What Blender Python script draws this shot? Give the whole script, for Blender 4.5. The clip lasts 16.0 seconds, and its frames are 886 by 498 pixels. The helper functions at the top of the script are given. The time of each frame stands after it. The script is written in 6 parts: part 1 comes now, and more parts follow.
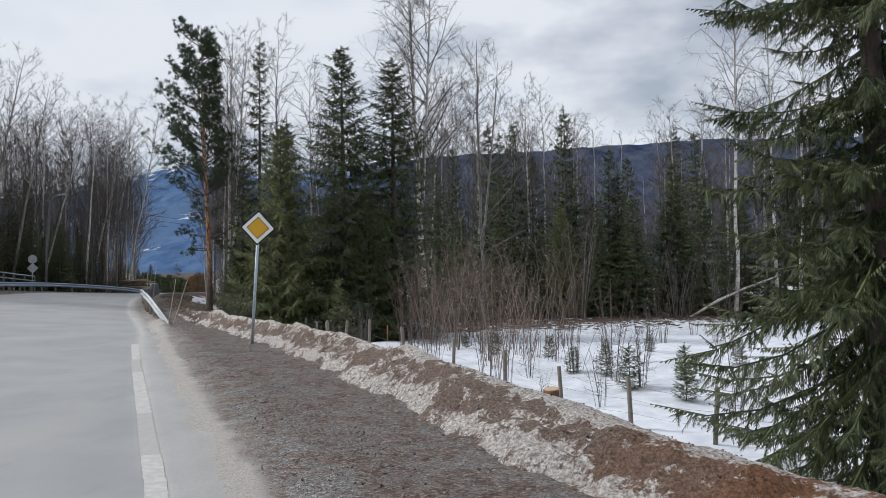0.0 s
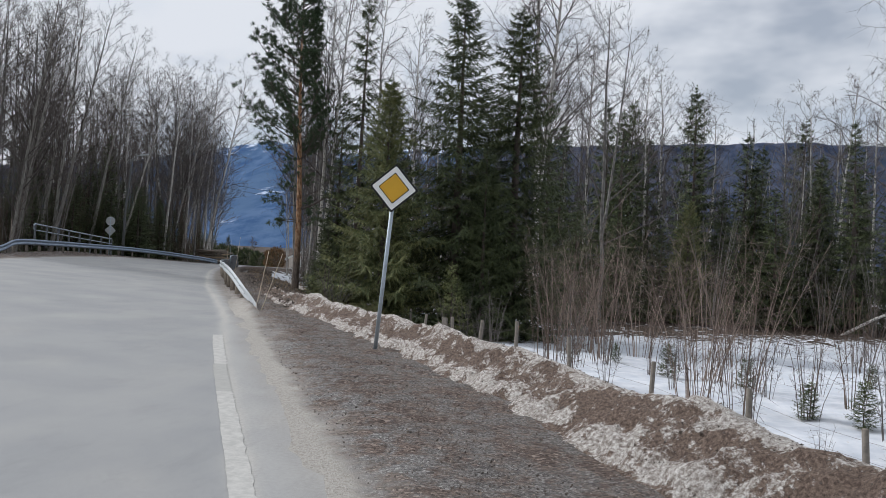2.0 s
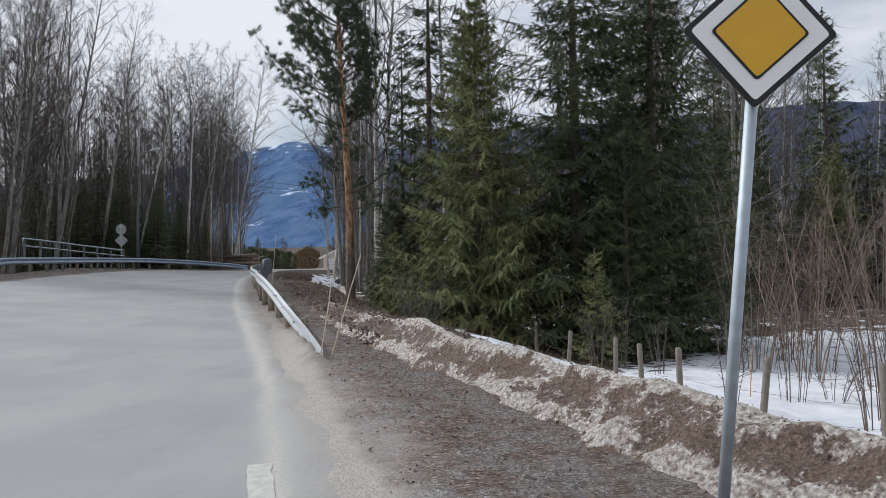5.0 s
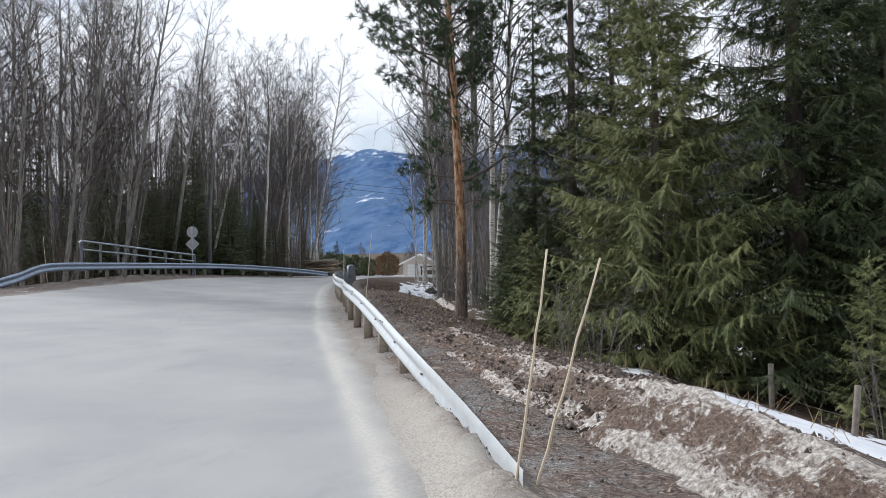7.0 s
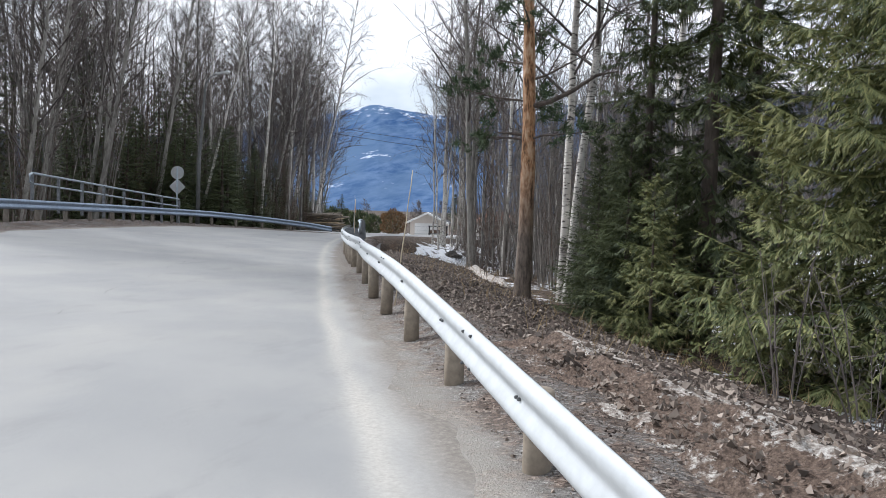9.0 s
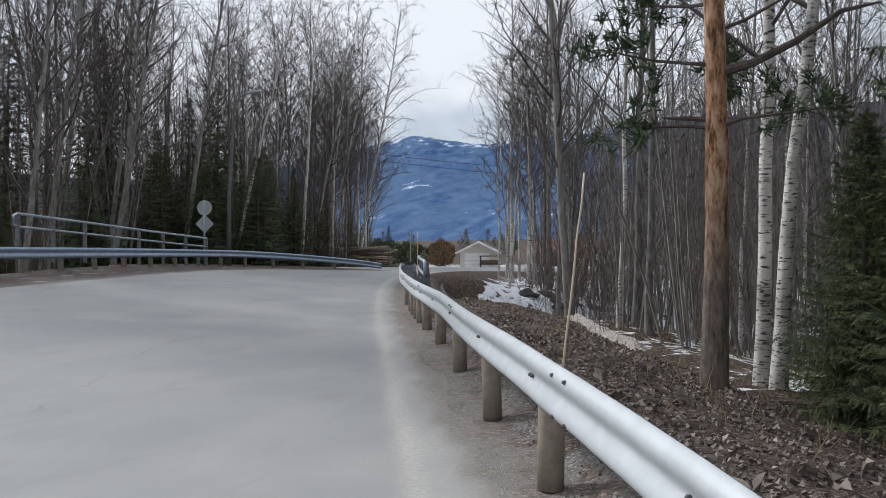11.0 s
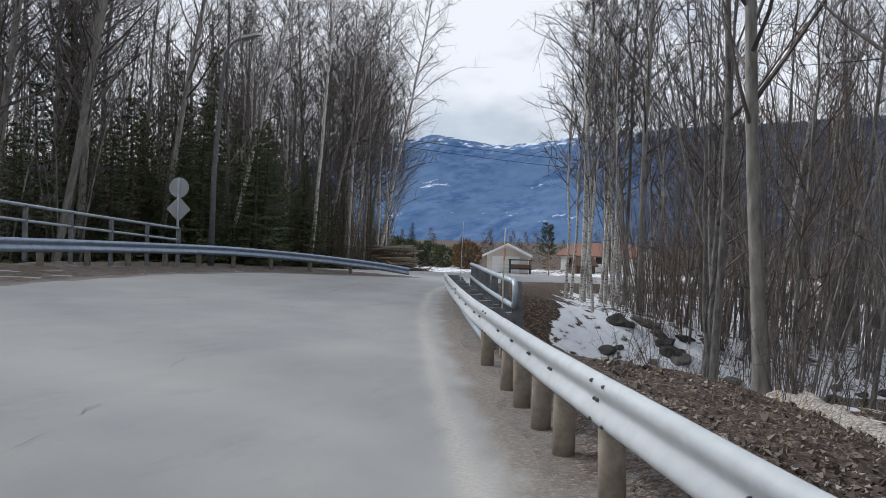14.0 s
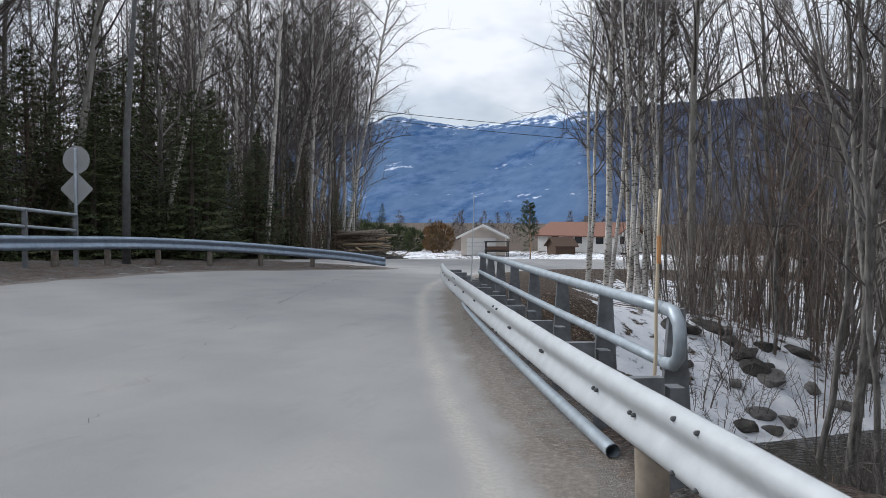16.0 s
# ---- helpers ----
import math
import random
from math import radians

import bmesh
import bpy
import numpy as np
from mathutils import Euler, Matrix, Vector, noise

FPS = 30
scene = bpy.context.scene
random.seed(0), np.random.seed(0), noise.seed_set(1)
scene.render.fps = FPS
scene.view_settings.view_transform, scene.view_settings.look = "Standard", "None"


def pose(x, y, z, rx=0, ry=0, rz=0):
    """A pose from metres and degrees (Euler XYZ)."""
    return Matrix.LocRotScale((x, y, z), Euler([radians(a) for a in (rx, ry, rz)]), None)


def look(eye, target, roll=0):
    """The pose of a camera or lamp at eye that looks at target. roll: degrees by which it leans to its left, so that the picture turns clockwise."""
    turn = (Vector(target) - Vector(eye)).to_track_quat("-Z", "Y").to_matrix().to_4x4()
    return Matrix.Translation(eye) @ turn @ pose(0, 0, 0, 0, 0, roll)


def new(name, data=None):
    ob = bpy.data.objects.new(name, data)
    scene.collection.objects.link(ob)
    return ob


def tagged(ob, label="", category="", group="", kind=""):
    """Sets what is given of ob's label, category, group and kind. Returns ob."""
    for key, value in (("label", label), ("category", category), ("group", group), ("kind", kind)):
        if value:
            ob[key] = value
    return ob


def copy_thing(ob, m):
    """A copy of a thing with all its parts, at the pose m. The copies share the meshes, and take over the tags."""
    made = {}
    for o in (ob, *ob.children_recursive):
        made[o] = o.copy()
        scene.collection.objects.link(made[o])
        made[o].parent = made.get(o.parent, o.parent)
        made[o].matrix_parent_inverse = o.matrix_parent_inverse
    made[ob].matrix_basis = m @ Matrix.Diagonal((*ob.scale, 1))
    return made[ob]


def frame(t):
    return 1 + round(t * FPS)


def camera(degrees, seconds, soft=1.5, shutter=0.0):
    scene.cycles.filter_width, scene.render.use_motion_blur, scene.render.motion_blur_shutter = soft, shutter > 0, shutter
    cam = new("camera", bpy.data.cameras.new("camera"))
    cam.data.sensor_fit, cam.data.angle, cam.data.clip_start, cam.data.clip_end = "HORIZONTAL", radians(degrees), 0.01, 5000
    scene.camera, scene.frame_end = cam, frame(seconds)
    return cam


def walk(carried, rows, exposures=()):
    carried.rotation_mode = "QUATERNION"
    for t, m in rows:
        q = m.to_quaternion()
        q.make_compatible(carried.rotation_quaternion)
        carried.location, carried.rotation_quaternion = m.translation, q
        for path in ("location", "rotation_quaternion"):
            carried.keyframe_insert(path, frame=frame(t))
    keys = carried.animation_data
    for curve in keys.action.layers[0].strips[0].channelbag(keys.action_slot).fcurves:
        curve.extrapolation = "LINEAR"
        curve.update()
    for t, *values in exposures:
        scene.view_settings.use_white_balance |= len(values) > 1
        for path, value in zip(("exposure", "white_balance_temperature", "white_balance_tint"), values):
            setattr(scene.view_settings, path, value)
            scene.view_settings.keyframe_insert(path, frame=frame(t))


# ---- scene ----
cam = camera(60.0, 16.0, 0.5)
PATH = [
    (0, (2.711, -1.006, 1.911), (2.577, 0.989, 1.956), -0.9),
    (0.5, (2.061, 0.329, 1.895), (1.858, 2.318, 1.938), -1.0),
    (1, (1.396, 1.638, 1.855), (1.143, 3.622, 1.897), -1.0),
    (1.5, (0.683, 2.939, 1.833), (0.408, 4.919, 1.873), -1.0),
    (2, (-0.062, 4.256, 1.826), (-0.372, 6.232, 1.837), 2.9),
    (2.5, (-0.719, 5.536, 1.795), (-1.054, 7.508, 1.79), 2.5),
    (3, (-1.402, 6.835, 1.798), (-1.736, 8.807, 1.783), 2.0),
    (3.2, (-1.707, 7.369, 1.804), (-2.041, 9.341, 1.792), 2.0),
    (5.3, (-4.461, 13.577, 1.759), (-4.882, 15.532, 1.744), -2.5),
    (5.5, (-4.791, 14.159, 1.766), (-5.254, 16.105, 1.764), -3.0),
    (6, (-5.464, 15.514, 1.742), (-5.979, 17.447, 1.746), -2.5),
    (6.5, (-6.144, 16.846, 1.73), (-6.691, 18.769, 1.739), -2.3),
    (7, (-6.856, 18.21, 1.681), (-7.422, 20.128, 1.682), -1.1),
    (7.5, (-7.625, 19.637, 1.549), (-8.191, 21.555, 1.536), 0.2),
    (8, (-8.315, 21.017, 1.483), (-8.876, 22.937, 1.474), 7.8),
    (8.2, (-8.595, 21.564, 1.478), (-9.147, 23.486, 1.443), 5.1),
    (10.3, (-11.429, 27.228, 1.575), (-12.022, 29.134, 1.456), 0.0),
    (10.5, (-11.73, 27.75, 1.594), (-12.346, 29.65, 1.487), -0.4),
    (11, (-12.425, 28.985, 1.605), (-13.101, 30.867, 1.576), -0.3),
    (11.5, (-13.097, 30.247, 1.588), (-13.796, 32.121, 1.56), 0.4),
    (12, (-13.782, 31.581, 1.572), (-14.497, 33.449, 1.548), 0.7),
    (12.5, (-14.482, 32.918, 1.552), (-15.2, 34.784, 1.52), 1.6),
    (13, (-15.18, 34.171, 1.562), (-15.896, 36.038, 1.527), 1.5),
    (13.5, (-15.856, 35.389, 1.588), (-16.572, 37.256, 1.556), 1.7),
    (14, (-16.55, 36.759, 1.601), (-17.264, 38.627, 1.571), 1.7),
    (14.5, (-17.191, 38.084, 1.601), (-17.893, 39.956, 1.573), 1.2),
    (15, (-17.87, 39.481, 1.585), (-18.551, 41.361, 1.526), 1.2),
    (15.5, (-18.53, 40.776, 1.566), (-19.183, 42.665, 1.484), 0.7),
    (16, (-19.263, 42.138, 1.564), (-19.892, 44.035, 1.489), 0.3),
]
walk(cam, [(t, look(eye, target, roll)) for t, eye, target, roll in PATH],
     [(0.0, -0.39, 6020, 10), (1.5, -0.45, 6020, 10), (3.0, -0.39, 6020, 10), (5.5, -0.27, 6020, 10), (7.0, 0.07, 6020, 10), (8.0, 0.24, 6020, 10), (10.3, 0.19, 6020, 10),
      (10.6, 0.06, 6020, 10), (11.0, -0.23, 6020, 10), (11.5, -0.19, 6020, 10), (12.5, -0.15, 6020, 10), (14.5, -0.21, 6020, 10), (16.0, -0.11, 6020, 10)])

# ---- light ----
SUN_EL, SUN_AZ = 39.0, 284.0          # degrees: height, and compass turn clockwise from +y
world = bpy.data.worlds.new("sky")
scene.world = world
world.use_nodes = True
wn, wl = world.node_tree.nodes, world.node_tree.links
wn.clear()
w_out = wn.new("ShaderNodeOutputWorld")
w_bg = wn.new("ShaderNodeBackground")
w_sky = wn.new("ShaderNodeTexSky")
w_sky.sky_type = "NISHITA"
w_sky.sun_disc = False
w_sky.sun_elevation, w_sky.sun_rotation = radians(SUN_EL), radians(SUN_AZ)
w_sky.air_density, w_sky.dust_density = 1.0, 1.5
w_tc = wn.new("ShaderNodeTexCoord")
w_map = wn.new("ShaderNodeMapping")
w_map.inputs["Scale"].default_value = (1.0, 1.0, 2.2)
w_map.inputs["Location"].default_value = (0.35, 0.1, 0.0)
w_noise = wn.new("ShaderNodeTexNoise")
w_noise.inputs["Scale"].default_value = 2.3
w_noise.inputs["Detail"].default_value = 5.0
w_noise.inputs["Roughness"].default_value = 0.55
w_ramp = wn.new("ShaderNodeValToRGB")
w_ramp.color_ramp.elements[0].position, w_ramp.color_ramp.elements[1].position = 0.36, 0.5
w_ramp.color_ramp.elements[0].color = (0.42, 0.42, 0.42, 1)
w_tone = wn.new("ShaderNodeTexNoise")
w_tone.inputs["Scale"].default_value = 3.1
w_tone.inputs["Detail"].default_value = 4.0
w_grey = wn.new("ShaderNodeValToRGB")
w_grey.color_ramp.elements[0].position, w_grey.color_ramp.elements[1].position = 0.34, 0.53
w_grey.color_ramp.elements[0].color = (10.0, 10.6, 11.4, 1)
w_grey.color_ramp.elements[1].color = (12.3, 12.3, 12.4, 1)
w_mix = wn.new("ShaderNodeMixRGB")
wl.new(w_tc.outputs["Generated"], w_map.inputs["Vector"])
wl.new(w_map.outputs["Vector"], w_noise.inputs["Vector"])
wl.new(w_map.outputs["Vector"], w_tone.inputs["Vector"])
wl.new(w_noise.outputs["Fac"], w_ramp.inputs["Fac"])
wl.new(w_tone.outputs["Fac"], w_grey.inputs["Fac"])
wl.new(w_ramp.outputs["Color"], w_mix.inputs["Fac"])
wl.new(w_sky.outputs["Color"], w_mix.inputs["Color1"])
wl.new(w_grey.outputs["Color"], w_mix.inputs["Color2"])
wl.new(w_mix.outputs["Color"], w_bg.inputs["Color"])
w_bg.inputs["Strength"].default_value = 0.085
wl.new(w_bg.outputs["Background"], w_out.inputs["Surface"])

sun_data = bpy.data.lights.new("sun", "SUN")
sun_data.energy, sun_data.angle, sun_data.color = 3.5, radians(8.0), (1.0, 0.96, 0.91)
sun = new("sun", sun_data)
az, el = radians(SUN_AZ), radians(SUN_EL)
SUN_WAY = Vector((math.sin(az) * math.cos(el), math.cos(az) * math.cos(el), math.sin(el)))
sun.matrix_world = look(SUN_WAY * 100, (0, 0, 0))
scene.view_settings.exposure = 0.0


# ---- materials ----
class Mat:
    """A small builder round one Principled node."""

    def __init__(self, name, rough=0.7, metal=0.0, spec=0.4):
        self.m = bpy.data.materials.new(name)
        self.m.use_nodes = True
        self.n, self.l = self.m.node_tree.nodes, self.m.node_tree.links
        self.b = self.n["Principled BSDF"]
        self.b.inputs["Roughness"].default_value = rough
        self.b.inputs["Metallic"].default_value = metal
        self.b.inputs["Specular IOR Level"].default_value = spec
        self.tc = self.n.new("ShaderNodeTexCoord")
        self.geo = self.n.new("ShaderNodeNewGeometry")

    def noise(self, scale, detail=4.0, rough=0.55, stretch=None, world_space=True):
        t = self.n.new("ShaderNodeTexNoise")
        t.inputs["Scale"].default_value, t.inputs["Detail"].default_value = scale, detail
        t.inputs["Roughness"].default_value = rough
        src = self.geo.outputs["Position"] if world_space else self.tc.outputs["Object"]
        if stretch:
            mp = self.n.new("ShaderNodeMapping")
            mp.inputs["Scale"].default_value = stretch
            self.l.new(src, mp.inputs["Vector"])
            src = mp.outputs["Vector"]
        self.l.new(src, t.inputs["Vector"])
        return t.outputs["Fac"]

    def cells(self, scale, stretch=None):
        """Random grey per pebble- or leaf-sized cell."""
        t = self.n.new("ShaderNodeTexVoronoi")
        t.inputs["Scale"].default_value = scale
        src = self.geo.outputs["Position"]
        if stretch:
            mp = self.n.new("ShaderNodeMapping")
            mp.inputs["Scale"].default_value = stretch
            self.l.new(src, mp.inputs["Vector"])
            src = mp.outputs["Vector"]
        warp = self.n.new("ShaderNodeTexNoise")
        warp.inputs["Scale"].default_value, warp.inputs["Detail"].default_value = scale * 1.3, 3.0
        self.l.new(src, warp.inputs["Vector"])
        push = self.n.new("ShaderNodeVectorMath")
        push.operation = "MULTIPLY_ADD"
        self.l.new(warp.outputs["Color"], push.inputs[0])
        push.inputs[1].default_value = (1.6 / scale,) * 3
        self.l.new(src, push.inputs[2])
        self.l.new(push.outputs["Vector"], t.inputs["Vector"])
        sep = self.n.new("ShaderNodeSeparateColor")
        self.l.new(t.outputs["Color"], sep.inputs[0])
        return sep.outputs[0], t.outputs["Distance"]

    def ramp(self, fac, stops):
        r = self.n.new("ShaderNodeValToRGB")
        e = r.color_ramp.elements
        while len(e) < len(stops):
            e.new(0.5)
        for k, (p, c) in enumerate(stops):
            e[k].position = p
            e[k].color = (*c, 1) if len(c) == 3 else c
        self.l.new(fac, r.inputs["Fac"])
        return r.outputs["Color"]

    def grey(self, fac, a, b):
        return self.ramp(fac, [(a, (0, 0, 0)), (b, (1, 1, 1))])

    def mix(self, fac, a, b, mode="MIX"):
        x = self.n.new("ShaderNodeMixRGB")
        x.blend_type = mode
        for socket, v in (("Fac", fac), ("Color1", a), ("Color2", b)):
            if isinstance(v, (int, float)):
                x.inputs[socket].default_value = v if socket == "Fac" else (v, v, v, 1)
            elif isinstance(v, tuple):
                x.inputs[socket].default_value = (*v, 1)
            else:
                self.l.new(v, x.inputs[socket])
        return x.outputs["Color"]

    def attr(self, name):
        a = self.n.new("ShaderNodeAttribute")
        a.attribute_name = name
        return a.outputs["Fac"]

    def islands(self):
        return self.geo.outputs["Random Per Island"]

    def objects(self):
        o = self.n.new("ShaderNodeObjectInfo")
        return o.outputs["Random"]

    def colour(self, c):
        if isinstance(c, tuple):
            self.b.inputs["Base Color"].default_value = (*c, 1)
        else:
            self.l.new(c, self.b.inputs["Base Color"])
        return self

    def rough(self, r):
        self.l.new(r, self.b.inputs["Roughness"])
        return self

    def bump(self, fac, strength, distance=0.02):
        bp = self.n.new("ShaderNodeBump")
        bp.inputs["Strength"].default_value, bp.inputs["Distance"].default_value = strength, distance
        self.l.new(fac, bp.inputs["Height"])
        self.l.new(bp.outputs["Normal"], self.b.inputs["Normal"])
        return self


def make_ground_mat():
    m = Mat("forest_floor_and_snow", 0.85, spec=0.2)
    fine, mid, big = m.noise(14, 5, 0.65), m.noise(2.6, 4), m.noise(0.5, 3)
    leaf, _ = m.cells(26)
    litter = m.ramp(leaf, [(0.0, (0.018, 0.013, 0.010)), (0.45, (0.052, 0.037, 0.027)), (0.8, (0.10, 0.075, 0.055)), (1.0, (0.24, 0.195, 0.155))])
    litter = m.mix(m.grey(fine, 0.42, 0.6), litter, m.mix(0.5, litter, (0.04, 0.028, 0.02)))
    litter = m.mix(m.grey(mid, 0.5, 0.66), litter, m.mix(0.4, litter, (0.12, 0.07, 0.04)))
    snow = m.ramp(mid, [(0.3, (0.54, 0.57, 0.62)), (0.7, (0.74, 0.75, 0.775))])
    snow = m.mix(m.grey(fine, 0.62, 0.72), snow, (0.5, 0.45, 0.4))
    cover = m.attr("snow")
    edge = m.n.new("ShaderNodeMath")
    edge.operation = "ADD"
    m.l.new(cover, edge.inputs[0])
    wob = m.n.new("ShaderNodeMath")
    wob.operation = "MULTIPLY_ADD"
    m.l.new(mid, wob.inputs[0])
    wob.inputs[1].default_value, wob.inputs[2].default_value = 1.1, -0.55
    m.l.new(wob.outputs[0], edge.inputs[1])
    mask = m.grey(edge.outputs[0], 0.46, 0.54)
    m.colour(m.mix(mask, litter, snow))
    m.bump(fine, 0.5, 0.03)
    return m.m


def make_asphalt_mat():
    m = Mat("worn_grey_asphalt", 0.75, spec=0.35)
    grain, patch, dust = m.noise(160, 3, 0.7), m.noise(0.55, 4), m.noise(0.9, 5, 0.6, (1.0, 0.25, 1.0))
    base = m.ramp(grain, [(0.35, (0.235, 0.237, 0.237)), (0.65, (0.31, 0.31, 0.308))])
    base = m.mix(m.grey(patch, 0.4, 0.62), base, m.mix(0.5, base, (0.34, 0.336, 0.325)))
    worn = m.attr("dust")
    base = m.mix(worn, base, m.ramp(m.noise(24, 5, 0.7), [(0.35, (0.37, 0.35, 0.315)), (0.65, (0.49, 0.467, 0.43))]))
    base = m.mix(m.grey(dust, 0.5, 0.68), base, m.mix(0.45, base, (0.36, 0.35, 0.33)))
    base = m.mix(m.attr("mud"), base, m.ramp(m.noise(20, 6, 0.75), [(0.36, (0.15, 0.13, 0.112)), (0.52, (0.205, 0.182, 0.158)), (0.66, (0.29, 0.26, 0.226))]))
    dark = m.noise(2.2, 5, 0.7, (1.0, 0.3, 1.0))
    base = m.mix(m.grey(dark, 0.56, 0.74), base, m.mix(0.35, base, (0.19, 0.19, 0.188)))
    m.colour(base)
    m.bump(grain, 0.35, 0.004)
    return m.m


def make_gravel_mat():
    m = Mat("dirty_gravel_verge", 0.9, spec=0.25)
    fine, mid, big = m.noise(55, 5, 0.7), m.noise(5, 5, 0.65), m.noise(0.8, 3)
    stone, edge = m.cells(60)
    leaf, _ = m.cells(34, (1.0, 1.6, 1.0))
    c = m.ramp(stone, [(0.0, (0.075, 0.072, 0.07)), (0.45, (0.19, 0.182, 0.173)), (0.85, (0.34, 0.326, 0.31)), (1.0, (0.56, 0.54, 0.51))])
    brown = m.ramp(leaf, [(0.0, (0.05, 0.036, 0.03)), (0.5, (0.15, 0.108, 0.087)), (0.85, (0.25, 0.188, 0.153)), (1.0, (0.46, 0.38, 0.32))])
    c = m.mix(m.grey(m.mix(0.45, mid, m.noise(1.4, 4, 0.6)), 0.45, 0.55), c, brown)
    c = m.mix(m.grey(fine, 0.36, 0.6), m.mix(0.4, c, (0.06, 0.05, 0.043)), c)
    sand = m.mix(m.grey(stone, 0.3, 1.0), (0.47, 0.44, 0.395), (0.33, 0.3, 0.265))
    c = m.mix(m.attr("litter"), c, m.mix(m.grey(m.noise(11, 5, 0.7), 0.42, 0.6), m.mix(0.7, brown, (0.014, 0.012, 0.011)), m.mix(0.35, brown, (0.07, 0.055, 0.048))))
    c = m.mix(m.attr("dust"), c, sand)
    m.colour(c)
    m.bump(m.mix(0.5, edge, m.noise(30, 6, 0.75)), 0.8, 0.035)
    return m.m


def make_bank_mat():
    m = Mat("dirty_old_snow", 0.8, spec=0.25)
    fine, mid = m.noise(24, 6, 0.75), m.noise(7.5, 6, 0.72)
    snow = m.ramp(fine, [(0.36, (0.2, 0.165, 0.14)), (0.5, (0.48, 0.43, 0.385)), (0.62, (0.8, 0.77, 0.73))])
    leaf = m.noise(34, 6, 0.8)
    dirt = m.ramp(leaf, [(0.34, (0.05, 0.035, 0.028)), (0.48, (0.15, 0.107, 0.083)), (0.6, (0.27, 0.2, 0.158)), (0.7, (0.45, 0.37, 0.31))])
    clean = m.attr("clean")
    s = m.n.new("ShaderNodeMath")
    s.operation = "MULTIPLY_ADD"
    m.l.new(mid, s.inputs[0])
    s.inputs[1].default_value = 1.25
    m.l.new(clean, s.inputs[2])
    s2 = m.n.new("ShaderNodeMath")
    s2.operation = "MULTIPLY_ADD"
    m.l.new(fine, s2.inputs[0])
    s2.inputs[1].default_value = 0.7
    m.l.new(s.outputs[0], s2.inputs[2])
    half = m.n.new("ShaderNodeMath")
    half.operation = "MULTIPLY"
    m.l.new(s2.outputs[0], half.inputs[0])
    half.inputs[1].default_value = 0.5
    mask = m.grey(half.outputs[0], 0.56, 0.63)
    brown = m.mix(m.attr("needles"), dirt, m.ramp(leaf, [(0.34, (0.05, 0.024, 0.014)), (0.52, (0.19, 0.09, 0.043)), (0.68, (0.32, 0.18, 0.1))]))
    m.colour(m.mix(mask, brown, snow))
    m.bump(m.mix(0.5, fine, mid), 1.0, 0.1)
    return m.m


def make_line_mat():
    m = Mat("worn_white_road_paint", 0.7)
    n = m.noise(9, 5, 0.7)
    m.colour(m.mix(m.grey(n, 0.4, 0.6), (0.5, 0.485, 0.45), (0.4, 0.387, 0.36)))
    return m.m


def make_bark(name, low, high, scale=14.0, stretch=(1, 1, 0.25), depth=0.6, stems=0.0):
    m = Mat(name, 0.85, spec=0.2)
    n = m.noise(scale, 5, 0.65, stretch, False)
    c = m.ramp(n, [(0.3, low), (0.7, high)])
    c = m.mix(m.grey(m.objects(), 0.0, 1.0), c, m.mix(0.35, c, (0.12, 0.11, 0.10)))
    if stems:
        c = m.mix(stems, c, m.ramp(m.islands(), [(0.0, (0.3, 0.28, 0.29)), (0.55, (0.75, 0.74, 0.74)), (1.0, (1.25, 1.25, 1.22))]), "MULTIPLY")
    m.colour(c)
    m.bump(n, depth, 0.02)
    return m.m


def make_birch_bark():
    m = Mat("white_birch_bark", 0.7, spec=0.25)
    rings = m.noise(5.5, 4, 0.6, (1.6, 1.6, 6.0), False)
    soft = m.noise(1.3, 3, 0.5, None, False)
    white = m.ramp(soft, [(0.32, (0.32, 0.295, 0.27)), (0.6, (0.68, 0.65, 0.6))])
    c = m.mix(m.grey(rings, 0.53, 0.62), white, (0.055, 0.048, 0.043))
    m.colour(c)
    m.bump(rings, 0.3, 0.01)
    return m.m


def make_pine_bark():
    m = Mat("orange_pine_bark", 0.85, spec=0.2)
    plates = m.noise(13, 6, 0.7, (1, 1, 0.3), False)
    sep = m.n.new("ShaderNodeSeparateXYZ")
    m.l.new(m.tc.outputs["Object"], sep.inputs[0])
    up = m.n.new("ShaderNodeMapRange")
    up.inputs["From Min"].default_value, up.inputs["From Max"].default_value = 1.2, 2.8
    m.l.new(sep.outputs["Z"], up.inputs["Value"])
    grey_bark = m.ramp(plates, [(0.32, (0.05, 0.042, 0.036)), (0.68, (0.25, 0.2, 0.165))])
    orange = m.ramp(plates, [(0.38, (0.1, 0.058, 0.036)), (0.48, (0.37, 0.2, 0.105)), (0.6, (0.52, 0.36, 0.24))])
    m.colour(m.mix(up.outputs["Result"], grey_bark, orange))
    m.bump(plates, 0.8, 0.03)
    return m.m


def make_needles(name, dark, mid, tip):
    m = Mat(name, 0.65, spec=0.3)
    c = m.ramp(m.islands(), [(0.0, dark), (0.55, mid), (1.0, tip)])
    n = m.noise(1.1, 3, 0.5)
    m.colour(m.mix(m.grey(n, 0.35, 0.7), c, m.mix(0.5, c, tip)))
    return m.m


def make_steel(name, col, rough, low=0.6, metal=0.75):
    m = Mat(name, rough, metal)
    n, s = m.noise(7, 5, 0.6), m.noise(0.9, 3)
    m.colour(m.mix(m.grey(n, 0.3, 0.75), tuple(v * low for v in col), col))
    m.rough(m.ramp(s, [(0.3, (rough - 0.08,) * 3), (0.7, (rough + 0.12,) * 3)]))
    m.bump(n, 0.08, 0.01)
    return m.m


